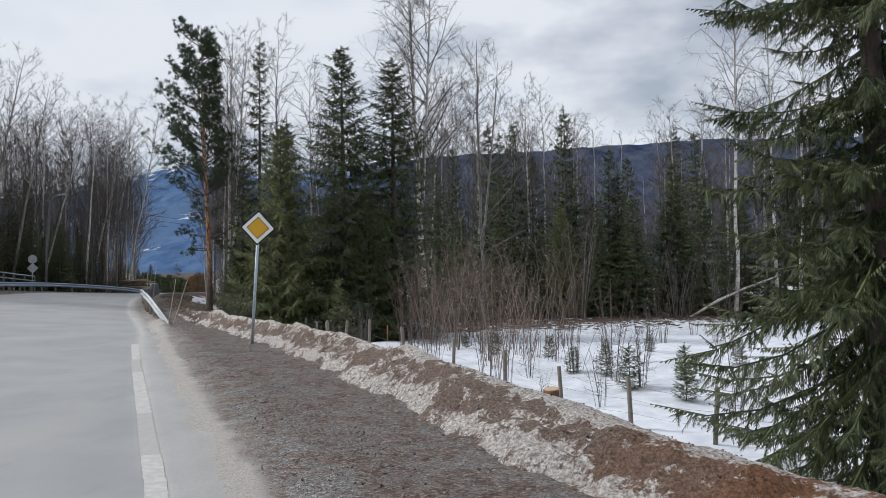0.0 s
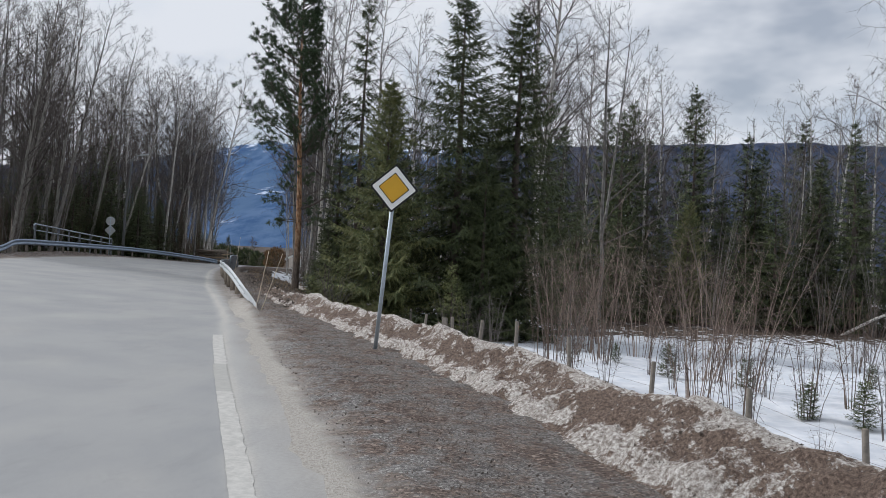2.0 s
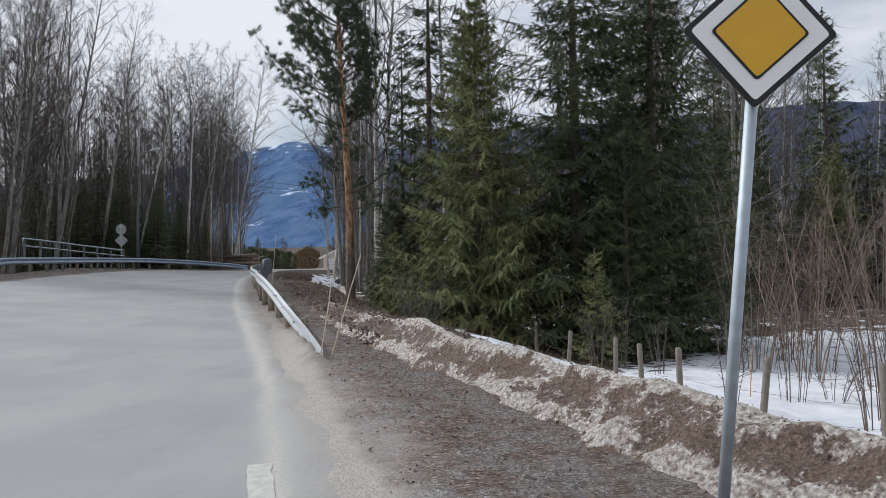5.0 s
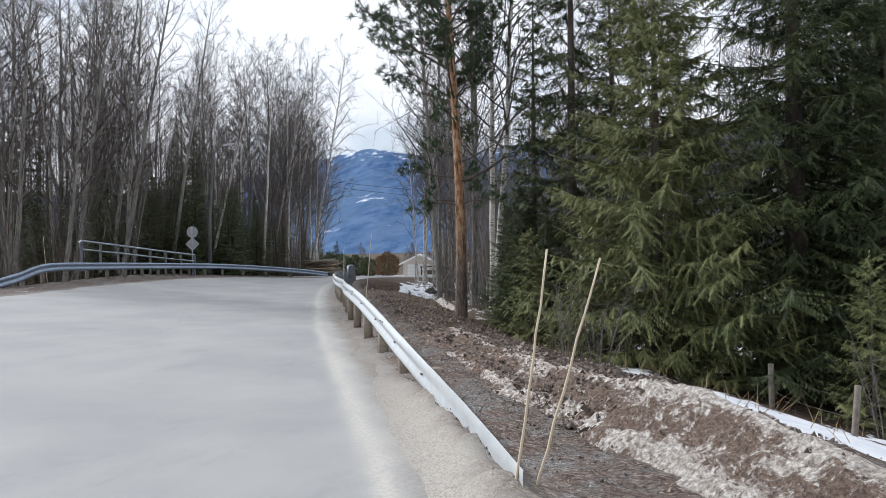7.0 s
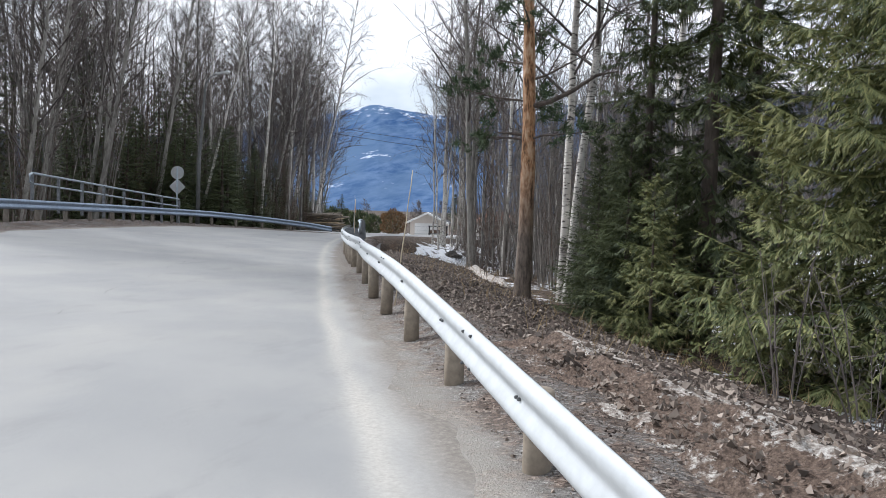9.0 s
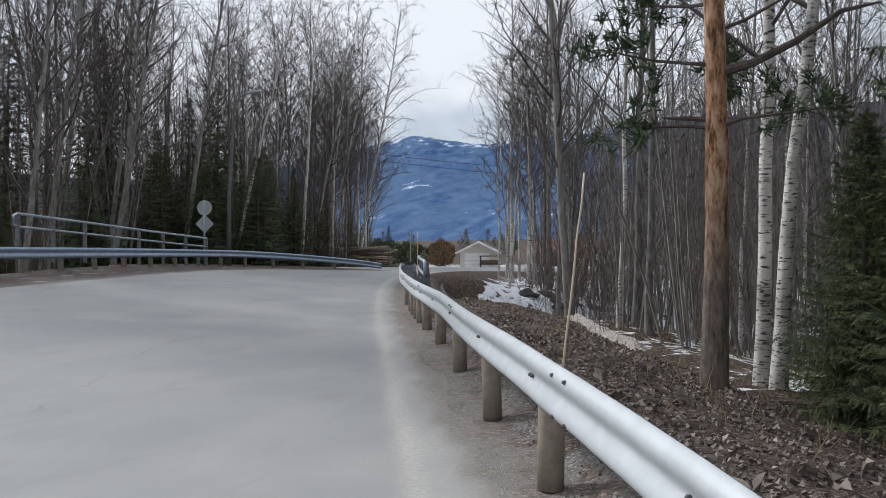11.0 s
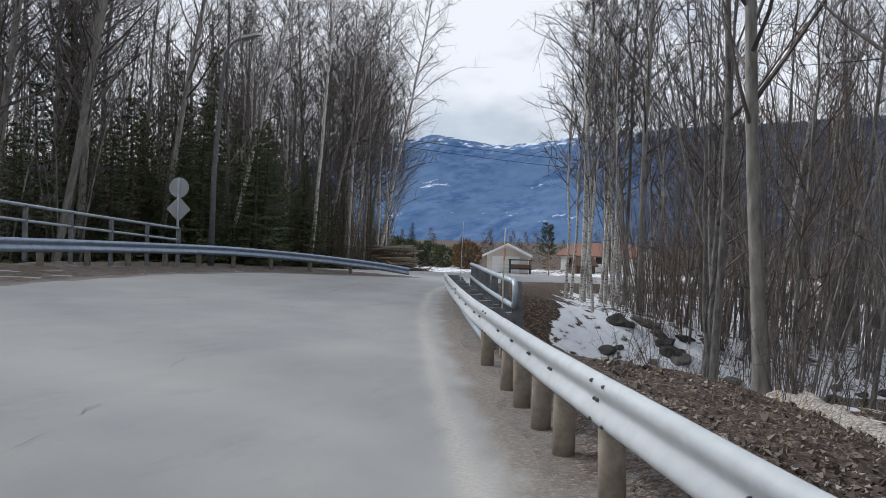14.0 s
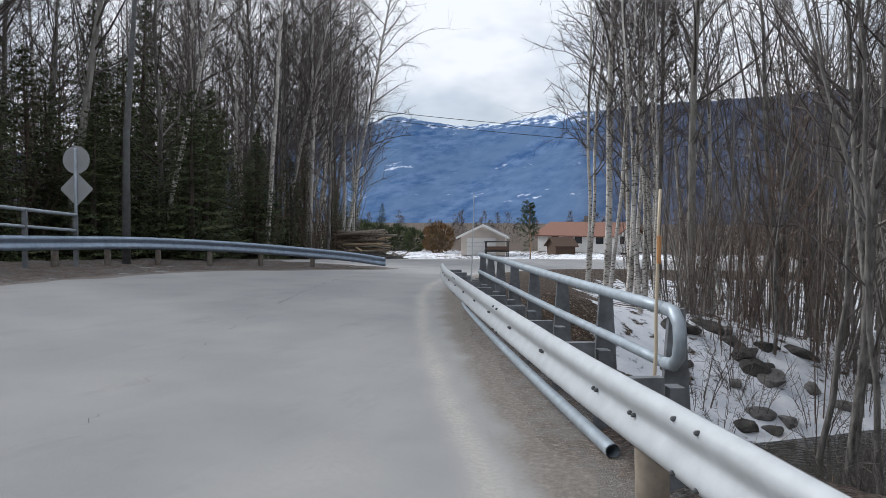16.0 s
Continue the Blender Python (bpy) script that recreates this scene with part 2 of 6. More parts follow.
def make_plain(name, col, rough=0.6, vary=0.75, scale=8.0, metal=0.0):
    m = Mat(name, rough, metal)
    n = m.noise(scale, 5, 0.6)
    m.colour(m.mix(m.grey(n, 0.3, 0.75), tuple(v * vary for v in col), col))
    m.bump(n, 0.15, 0.01)
    return m.m


M_LINE_WORN = make_plain("faded_road_paint", (0.4, 0.388, 0.36), 0.75, 0.86, 9)
M_GROUND, M_ASPHALT, M_GRAVEL, M_BANK, M_LINE = make_ground_mat(), make_asphalt_mat(), make_gravel_mat(), make_bank_mat(), make_line_mat()
M_BIRCH, M_PINE = make_birch_bark(), make_pine_bark()
M_ALDER = make_bark("grey_alder_bark", (0.045, 0.041, 0.038), (0.33, 0.315, 0.29), stems=0.4)
M_TWIG = make_bark("brown_twigs", (0.07, 0.061, 0.058), (0.26, 0.228, 0.21), 6.0, stems=0.85)
M_TWIG_GREY = make_bark("grey_stem_bark", (0.08, 0.071, 0.064), (0.45, 0.415, 0.375), 6.0, stems=0.85)
M_TWIG_RED = make_bark("reddish_brush_twigs", (0.062, 0.045, 0.036), (0.25, 0.178, 0.138), 6.0, stems=0.85)
M_SHOOT = make_bark("pale_reddish_shoots", (0.13, 0.095, 0.075), (0.46, 0.36, 0.295), 6.0, stems=0.6)
M_ASPEN = make_bark("smooth_pale_grey_bark", (0.13, 0.122, 0.108), (0.43, 0.41, 0.37), 9.0)
M_SPRUCE_BARK = make_bark("dark_spruce_bark", (0.05, 0.04, 0.035), (0.16, 0.125, 0.105))
M_SPRUCE = make_needles("dark_spruce_needles", (0.02, 0.031, 0.018), (0.05, 0.069, 0.033), (0.125, 0.142, 0.055))
# second needle tone with the sunlight put into its yellow-green
M_SPRUCE_LIT = make_needles("sunlit_spruce_needles", (0.038, 0.055, 0.024), (0.115, 0.142, 0.053), (0.25, 0.245, 0.1))
M_PINE_NEEDLE = make_needles("pine_needles", (0.025, 0.045, 0.025), (0.045, 0.075, 0.035), (0.08, 0.11, 0.05))
M_GALV = make_steel("galvanised_steel", (0.52, 0.545, 0.56), 0.55, 0.82, 0.12)
M_LAMP = make_steel("dull_lamp_pole", (0.2, 0.205, 0.205), 0.65, 0.6, 0.3)
M_GALV_OLD = make_steel("weathered_galvanised_steel", (0.47, 0.53, 0.58), 0.6, 0.7, 0.5)
# blue sky mirrored in the shaded far rail, put into the base colour
M_GALV_FAR = make_steel("sky_tinted_galvanised_steel", (0.36, 0.44, 0.55), 0.5, 0.7, 0.6)
M_DARK_STEEL = make_steel("dark_weathered_steel", (0.13, 0.135, 0.14), 0.6, 0.6, 0.4)
M_POST_STEEL = make_steel("weathered_grey_steel_posts", (0.26, 0.275, 0.29), 0.65, 0.45, 0.3)
M_POST = make_plain("weathered_post_wood", (0.33, 0.28, 0.22), 0.85, 0.6, 12)
M_GREYWOOD = make_plain("grey_fence_wood", (0.24, 0.21, 0.175), 0.9, 0.55, 14)
M_STAKE = make_plain("pale_marker_stake", (0.62, 0.52, 0.38), 0.6, 0.85)
M_STAKE_ORANGE = make_plain("orange_marker_stake", (0.62, 0.3, 0.12), 0.6, 0.8)
M_SIGN_YELLOW = make_plain("sign_yellow", (0.75, 0.42, 0.03), 0.45, 0.9, 3)
M_SIGN_WHITE = make_plain("sign_white", (0.9, 0.9, 0.88), 0.4, 0.96, 3)
M_BLACK = make_plain("sign_black", (0.02, 0.02, 0.02), 0.5)
M_SIGN_BACK = make_plain("sign_grey_back", (0.42, 0.43, 0.43), 0.5, 0.85, 4, 0.3)
M_ROCK = make_plain("grey_stone", (0.2, 0.19, 0.18), 0.85, 0.4, 6)
M_ROCK_DARK = make_plain("dark_mossy_stone", (0.085, 0.08, 0.074), 0.9, 0.3, 5)
M_LOG = make_plain("cut_log_bark", (0.36, 0.31, 0.25), 0.85, 0.5, 6)
M_LOG_END = make_plain("cut_log_end", (0.52, 0.4, 0.26), 0.8, 0.75, 10)
M_BOARD_WHITE = make_plain("white_painted_boards", (0.76, 0.75, 0.72), 0.6, 0.9, 2)
M_BOARD_BEIGE = make_plain("beige_painted_boards", (0.62, 0.55, 0.48), 0.65, 0.88, 2)
M_ROOF_DARK = make_plain("dark_roof_sheet", (0.07, 0.07, 0.075), 0.7, 0.7, 3)
M_ROOF_RED = make_plain("red_roof_tiles", (0.2, 0.095, 0.065), 0.8, 0.7, 5)
M_BROWN_WOOD = make_plain("brown_stained_wood", (0.10, 0.06, 0.04), 0.75, 0.7, 6)
M_DRY_GRASS = make_plain("dry_grass", (0.36, 0.26, 0.14), 0.85, 0.6, 5)
M_DEAD_LEAF = make_needles("dead_leaf_and_clod", (0.018, 0.014, 0.012), (0.075, 0.057, 0.047), (0.36, 0.3, 0.25))
M_THUJA = make_needles("brown_hedge_foliage", (0.05, 0.03, 0.015), (0.13, 0.075, 0.035), (0.2, 0.12, 0.05))
M_WIRE = make_plain("dark_cable", (0.03, 0.03, 0.03), 0.6)
M_STUMP = make_plain("reddish_stump_bark", (0.2, 0.09, 0.055), 0.85, 0.5, 9)
M_CRACK = make_plain("dark_dusty_crack", (0.13, 0.127, 0.12), 0.9)
M_RUST = make_plain("rusty_fence_wire", (0.16, 0.13, 0.11), 0.7)


def make_window_glass():
    m = Mat("dark_window_glass", 0.08, spec=0.6)
    m.colour((0.03, 0.035, 0.04))
    return m.m


def make_water():
    m = Mat("dark_stream_water", 0.12, spec=0.5)
    n = m.noise(5, 3, 0.5, (1, 2.5, 1))
    m.colour(m.mix(m.grey(n, 0.3, 0.7), (0.025, 0.027, 0.024), (0.06, 0.055, 0.045)))
    m.bump(n, 0.25, 0.05)
    return m.m


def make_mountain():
    m = Mat("far_hazed_mountain", 1.0, spec=0.0)
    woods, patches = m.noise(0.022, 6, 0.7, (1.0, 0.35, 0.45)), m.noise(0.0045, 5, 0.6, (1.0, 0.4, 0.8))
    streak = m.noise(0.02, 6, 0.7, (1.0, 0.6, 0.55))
    # distance haze is painted in as blue base tones
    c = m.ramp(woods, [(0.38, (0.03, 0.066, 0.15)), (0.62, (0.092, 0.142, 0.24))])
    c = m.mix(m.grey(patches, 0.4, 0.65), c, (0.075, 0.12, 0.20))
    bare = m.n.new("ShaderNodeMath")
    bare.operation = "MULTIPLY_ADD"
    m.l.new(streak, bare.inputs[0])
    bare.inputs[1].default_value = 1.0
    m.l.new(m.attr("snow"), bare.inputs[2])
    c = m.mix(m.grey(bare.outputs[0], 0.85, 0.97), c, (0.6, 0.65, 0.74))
    # the flanks mix to darker tones with less painted haze
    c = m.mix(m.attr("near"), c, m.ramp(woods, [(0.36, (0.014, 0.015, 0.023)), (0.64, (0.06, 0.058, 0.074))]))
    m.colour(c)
    # weak emission of the same colour lifts the ridge like haze
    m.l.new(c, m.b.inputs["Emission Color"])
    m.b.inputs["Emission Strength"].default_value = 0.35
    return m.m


M_GLASS, M_WATER, M_MOUNTAIN = make_window_glass(), make_water(), make_mountain()

# ---- geometry helpers ----
def mesh_from(name, verts, faces, mat, smooth=False, attrs=None):
    me = bpy.data.meshes.new(name)
    me.from_pydata([tuple(v) for v in verts], [], [tuple(f) for f in faces])
    me.materials.append(mat)
    if smooth:
        me.polygons.foreach_set("use_smooth", [True] * len(me.polygons))
    for key, values in (attrs or {}).items():
        a = me.attributes.new(key, "FLOAT", "POINT")
        a.data.foreach_set("value", np.asarray(values, dtype=np.float32))
    me.update()
    return me


def part(name, me, parent, label="", m=None):
    ob = new(name, me)
    ob.parent = parent
    if m is not None:
        ob.matrix_basis = m
    return tagged(ob, label)


def thing(name, label, category, group="", kind="", m=None):
    ob = new(name)
    ob.empty_display_size = 0.2
    if m is not None:
        ob.matrix_basis = m
    return tagged(ob, label, category, group, kind)


class Soup:
    """Collects vertices and faces of many small shapes for one mesh."""

    def __init__(self):
        self.v, self.f, self.n = [], [], 0

    def add(self, verts, faces):
        self.v.append(np.asarray(verts, dtype=float))
        k = self.n
        self.f.extend([tuple(i + k for i in f) for f in faces])
        self.n += len(verts)

    def tube(self, pts, radii, sides=6, cap=False, ref=None):
        pts, radii = np.asarray(pts, float), np.asarray(radii, float)
        n = len(pts)
        tan = np.gradient(pts, axis=0)
        tan /= np.linalg.norm(tan, axis=1)[:, None] + 1e-9
        if ref is None:
            ref = np.array((0.0, 0.0, 1.0)) if abs(tan[0][2]) < 0.8 else np.array((1.0, 0.0, 0.0))
        u = np.cross(tan, ref)
        u /= np.linalg.norm(u, axis=1)[:, None] + 1e-9
        w = np.cross(tan, u)
        a = np.arange(sides) * 2 * math.pi / sides
        ring = pts[:, None, :] + radii[:, None, None] * (np.cos(a)[None, :, None] * u[:, None, :] + np.sin(a)[None, :, None] * w[:, None, :])
        faces = []
        for i in range(n - 1):
            for j in range(sides):
                j2 = (j + 1) % sides
                faces.append((i * sides + j, i * sides + j2, (i + 1) * sides + j2, (i + 1) * sides + j))
        if cap:
            faces.append(tuple(range(sides))[::-1])
            faces.append(tuple((n - 1) * sides + j for j in range(sides)))
        self.add(ring.reshape(-1, 3), faces)

    def spike(self, a, b, r):
        """A thin three-sided cone from a to b."""
        a, b = np.asarray(a, float), np.asarray(b, float)
        d = b - a
        d /= np.linalg.norm(d) + 1e-9
        u = np.cross(d, (0.31, 0.52, 0.79))
        u /= np.linalg.norm(u) + 1e-9
        w = np.cross(d, u)
        k = self.n
        self.v.append(np.array([a + r * u, a + r * (-0.5 * u + 0.87 * w), a + r * (-0.5 * u - 0.87 * w), b]))
        self.f.extend([(k, k + 1, k + 3), (k + 1, k + 2, k + 3), (k + 2, k, k + 3)])
        self.n += 4

    def box(self, c, size, rz=0.0, m=None):
        x, y, z = (s / 2 for s in size)
        v = np.array([(sx * x, sy * y, sz * z) for sz in (-1, 1) for sx, sy in ((-1, -1), (1, -1), (1, 1), (-1, 1))])
        if m is not None:
            v = v @ np.array(m.to_3x3()).T
        ca, sa = math.cos(rz), math.sin(rz)
        v = np.stack([v[:, 0] * ca - v[:, 1] * sa, v[:, 0] * sa + v[:, 1] * ca, v[:, 2]], 1) + np.asarray(c, float)
        self.add(v, [(3, 2, 1, 0), (4, 5, 6, 7), (0, 1, 5, 4), (1, 2, 6, 5), (2, 3, 7, 6), (3, 0, 4, 7)])

    def mesh(self, name, mat, smooth=False):
        return mesh_from(name, np.concatenate(self.v), self.f, mat, smooth)


def fbm(x, y, scale, octaves=3, seed=0.0):
    """Smooth repeatable noise from summed turned sine waves, about -1 to 1."""
    out, amp, total = np.zeros_like(x, dtype=float), 1.0, 0.0
    r = np.random.RandomState(int(seed * 1000) + 7)
    for _ in range(octaves):
        layer = np.zeros_like(out)
        for _ in range(5):
            a, p = r.uniform(0, 2 * math.pi), r.uniform(0, 2 * math.pi)
            k = r.uniform(0.7, 1.4) / scale * 2 * math.pi
            layer += np.sin(k * (x * math.cos(a) + y * math.sin(a)) + p)
        out += amp * layer / 3.2
        total += amp
        amp, scale = amp * 0.55, scale * 0.47
    return out / total


def smooth01(v, a, b):
    t = np.clip((v - a) / (b - a), 0, 1)
    return t * t * (3 - 2 * t)


# ---- the lie of the land ----
# The line along the road's right edge marking, from behind the start to past the bridge.
EDGE_PTS = [(10.5, -16), (6.6, -8.2), (3.1, -1.2), (-0.5, 6.0), (-3.3, 11.6), (-5.9, 16.8), (-8.3, 21.8), (-10.9, 27.0), (-13.6, 32.2),
            (-15.6, 36.2), (-17.7, 40.6), (-20.0, 45.6), (-21.8, 49.8), (-23.6, 54.4), (-25.4, 60.0), (-26.4, 66.0),
            (-26.0, 73.0), (-23.5, 80.0), (-18.5, 86.5), (-10.0, 92.0), (2.0, 96.0), (20.0, 99.0)]


def catmull(pts, step):
    pts = [np.asarray(p, float) for p in pts]
    pts = [2 * pts[0] - pts[1]] + pts + [2 * pts[-1] - pts[-2]]
    out = []
    for i in range(1, len(pts) - 2):
        a, b, c, d = pts[i - 1:i + 3]
        n = max(2, int(np.linalg.norm(c - b) / step))
        for t in np.arange(n) / n:
            out.append(0.5 * (2 * b + (c - a) * t + (2 * a - 5 * b + 4 * c - d) * t * t + (3 * b - a - 3 * c + d) * t ** 3))
    out.append(pts[-2])
    return np.array(out)


EDGE = catmull(EDGE_PTS, 0.25)
EDGE_S = np.concatenate([[0], np.cumsum(np.linalg.norm(np.diff(EDGE, axis=0), axis=1))])
EDGE_S -= np.interp(-1.2, EDGE[:, 1], EDGE_S)
EDGE_T = np.gradient(EDGE, axis=0)
EDGE_T /= np.linalg.norm(EDGE_T, axis=1)[:, None]


def s_of_y(y):
    return float(np.interp(y, EDGE[:, 1], EDGE_S))


def sq(s, q):
    """The place q metres to the right of the edge line, s metres along it."""
    s, q = np.broadcast_arrays(np.asarray(s, float), np.asarray(q, float))
    x, y = np.interp(s, EDGE_S, EDGE[:, 0]), np.interp(s, EDGE_S, EDGE[:, 1])
    tx, ty = np.interp(s, EDGE_S, EDGE_T[:, 0]), np.interp(s, EDGE_S, EDGE_T[:, 1])
    k = np.sqrt(tx * tx + ty * ty)
    return x + q * ty / k, y - q * tx / k


def to_sq(x, y):
    x, y = np.asarray(x, float).ravel(), np.asarray(y, float).ravel()
    best, s_out, q_out = np.full(x.shape, 1e18), np.zeros(x.shape), np.zeros(x.shape)
    step = 4
    for i in range(0, len(EDGE) - 1, step):
        j = min(i + step, len(EDGE) - 1)
        a, b = EDGE[i], EDGE[j]
        d = b - a
        length = np.linalg.norm(d)
        d = d / length
        rx, ry = x - a[0], y - a[1]
        t = np.clip(rx * d[0] + ry * d[1], 0, length)
        ex, ey = rx - t * d[0], ry - t * d[1]
        dist = ex * ex + ey * ey
        hit = dist < best
        best[hit] = dist[hit]
        s_out[hit] = EDGE_S[i] + t[hit]
        q_out[hit] = np.where(d[1] * rx[hit] - d[0] * ry[hit] >= 0, 1, -1) * np.sqrt(dist[hit])
    return s_out, q_out


S_BANK_END = s_of_y(29.5)


def road_z(s, q):
    """The banked road: higher to the left, falling away after the bridge."""
    bank = 0.072 * (1 - smooth01(s, 56, 84) * 0.75)
    along = -1.35 * smooth01(s, 62, 108)
    return along - bank * np.clip(q, -12, 0)


def toe_q(s):
    return np.interp(s, [-15, 8, 16, 22, 26, 30, 36], [3.1, 3.1, 3.2, 2.7, 2.2, 1.8, 1.7])


STREAM = ((-70.0, 47.0), (-46.0, 49.5), (-33.0, 51.0), (-20.5, 52.0), (-15.0, 55.5), (-6.0, 58.0), (12.0, 70.0))


def stream_dist(x, y):
    best = np.full(np.shape(x), 1e9)
    for (ax, ay), (bx, by) in zip(STREAM[:-1], STREAM[1:]):
        dx, dy = bx - ax, by - ay
        t = np.clip(((x - ax) * dx + (y - ay) * dy) / (dx * dx + dy * dy), 0, 1)
        best = np.minimum(best, np.hypot(x - ax - t * dx, y - ay - t * dy))
    return best


def ground_z(x, y):
    shape = np.shape(x)
    x, y = np.asarray(x, float).ravel(), np.asarray(y, float).ravel()
    s, q = to_sq(x, y)
    road = road_z(s, q)
    # right side: gravel verge, then down to the snow field
    early = 1 - smooth01(s, 28, 40)
    far_base = np.interp(y, [-10, 12, 22, 50, 90, 140], [-1.5, -1.35, -0.9, -2.0, -2.0, -2.5])
    drop = smooth01(q, toe_q(s) + 0.9, 8.5)
    right_a = 0.04 + (far_base - 0.04) * drop - 0.02 * np.clip(q - 8.5, 0, 30) * 0.6
    right_b = 0.11 + (-0.45 - 0.11) * smooth01(q, 2.2, 5.0) - 1.1 * smooth01(q, 5.0, 11.0)
    right = right_a * early + (right_b + road_z(s, 0)) * (1 - early)
    # left side: beyond the rail
    edge_left = road_z(s, -9.5)
    left = edge_left - 0.5 * smooth01(-q, 9.6, 13) + 0.35 * smooth01(-q, 18, 45)
    z = np.where(q > 0.5, right, np.where(q < -9.6, left, road - 0.04))
    blend = smooth01(q, 0.5, 1.4)
    z = np.where((q > 0.5) & (q < 1.4), (road_z(s, 0) - 0.03) * (1 - blend) + right * blend, z)
    low = smooth01(y, 88, 122)
    z = np.where((q > 9) | (q < -9.6) | (s > 100), z * (1 - low) - 2.45 * low, z)
    rough = fbm(x, y, 7.0, 4, 0.3) * 0.13 + fbm(x, y, 1.6, 3, 0.7) * 0.05
    off_road = np.where(q > 0, smooth01(q, 2.5, 6.0), smooth01(-q, 10, 14))
    z = z + rough * off_road
    d = stream_dist(x, y)
    under = np.where((q < 1.6) & (q > -10.5), 0.0, 1.0)
    near_road = np.where(q > 0, smooth01(q, 1.6, 2.6), smooth01(-q, 10.3, 11.5))
    cut = (1 - smooth01(d, 1.2, 6.5)) * near_road * under
    z = z * (1 - cut) + np.minimum(z, -2.45) * cut
    return z.reshape(shape)


def gz(x, y):
    return float(ground_z(np.array([x]), np.array([y]))[0])


def spaced(lo, hi, core_lo, core_hi, step):
    core = list(np.arange(core_lo, core_hi, step))
    out, d, v = [], step, core[-1]
    while v < hi:
        d *= 1.25
        v += d
        out.append(min(v, hi))
    back, d, v = [], step, core[0]
    while v > lo:
        d *= 1.25
        v -= d
        back.append(max(v, lo))
    return np.array(back[::-1] + core + out)


def grid_faces(nu, nv):
    i = np.arange((nu - 1) * (nv - 1))
    r, c = i // (nv - 1), i % (nv - 1)
    a = r * nv + c
    return np.stack([a, a + nv, a + nv + 1, a + 1], 1).tolist()


def build_ground():
    gx, gy = spaced(-4000, 4000, -60, 34, 0.42), spaced(-2500, 4500, -14, 104, 0.42)
    X, Y = np.meshgrid(gx, gy, indexing="ij")
    Z = ground_z(X, Y)
    far = np.hypot(X + 15, Y - 45)
    Z = np.where(far > 150, Z * 0.2 - 2.2 * 0.8 - np.clip(far - 150, 0, 400) * 0.004, Z)
    s, q = to_sq(X, Y)
    s, q = s.reshape(X.shape), q.reshape(X.shape)
    Z = Z - np.where((q > 0.2) & (q < 4.4) & (s > -14) & (s < 62), 0.11, 0.0) - np.where((q < -1.0) & (q > -10.2) & (s > -14) & (s < 118), 0.06, 0.0)
    field = smooth01(q, np.interp(s, [12, 20], [4.2, 3.4]), np.interp(s, [12, 20], [5.6, 4.5])) * (1 - smooth01(s, 30, 40)) * 0.55 * (1 - smooth01(Y, 47, 49.5))
    back = smooth01(q, 5.0, 6.5) * smooth01(s, 34, 44) * 0.1 * (1 - smooth01(q, 14, 22))
    valley = (1 - smooth01(stream_dist(X, Y), 4.0, 9.0)) * np.where(q > 2.2, 0.33, np.where(q < -11, 0.2, 0.0))
    beyond = smooth01(Y, 57, 66) * smooth01(q, 2.5, 5) * 0.24
    past = smooth01(Y, 84, 96) * 0.34 * (1 - smooth01(Y, 136, 150))
    snow = 0.36 + fbm(X, Y, 3.6, 4, 0.9) * 0.2 + np.maximum(np.maximum(field, back), np.maximum(valley, np.maximum(beyond, past)))
    snow -= smooth01(Y, 136, 150) * 0.5
    snow -= (1 - smooth01(np.abs(q + 4), 6.5, 8.0)) * 0.6
    snow -= smooth01(-q, 11, 14) * 0.12
    snow -= smooth01(Y, 48, 50) * (1 - smooth01(Y, 70, 76)) * smooth01(q, 14, 20) * 0.3
    shade_of_spruce = np.exp(-((X + 4.5) ** 2 + (Y - 32.5) ** 2) / 14.0)
    snow -= 0.5 * shade_of_spruce
    V = np.stack([X.ravel(), Y.ravel(), Z.ravel()], 1)
    me = mesh_from("ground", V, grid_faces(len(gx), len(gy)), M_GROUND, True, {"snow": snow.ravel()})
    tagged(new("ground", me), "patchy snow and brown leaf litter on uneven forest ground", "ground", kind="structure")


def strip(name, s0, s1, ds, qs, zfun, mat, attrs, label, category):
    ss = np.arange(s0, s1 + ds / 2, ds)
    S, Q = np.meshgrid(ss, np.asarray(qs, float), indexing="ij")
    X, Y = sq(S, Q)
    Z = zfun(S, Q, X, Y)
    V = np.stack([X.ravel(), Y.ravel(), Z.ravel()], 1)
    values = {k: f(S, Q, X, Y).ravel() for k, f in attrs.items()}
    me = mesh_from(name, V, [f[::-1] for f in grid_faces(len(ss), len(qs))], mat, True, values)
    return tagged(new(name, me), label, category, kind="structure")


def road_dust(S, Q, X, Y):
    wheel = np.exp(-((Q + 1.0) / 0.35) ** 2) * 0.2
    middle = np.interp(S, [-10, 12, 20, 27, 35, 45, 60], [0.04, 0.04, 0.12, 0.2, 0.06, 0.03, -0.1]) + 0.05 * fbm(X, Y, 3.0, 3, 0.9)
    band = np.exp(-((Q - middle) / (0.11 + 0.03 * fbm(X, Y, 1.5, 2, 0.4))) ** 2) * (0.75 + 0.25 * fbm(X, Y, 2.2, 3, 0.8)) * (0.95 + 0.05 * smooth01(S, 20, 26)) + np.exp(-((Q - 0.34) / 0.2) ** 2) * 0.3
    return np.clip(band + smooth01(Q + 0.12 * fbm(X, Y, 1.1, 3, 0.3), 0.35, 0.7) * 0.55 + 0.25 * smooth01(fbm(X, Y, 3.0, 3, 0.2), 0.1, 0.8) + wheel * 0.3 + smooth01(-Q, 8.2, 9.4) * 0.5, 0, 1)


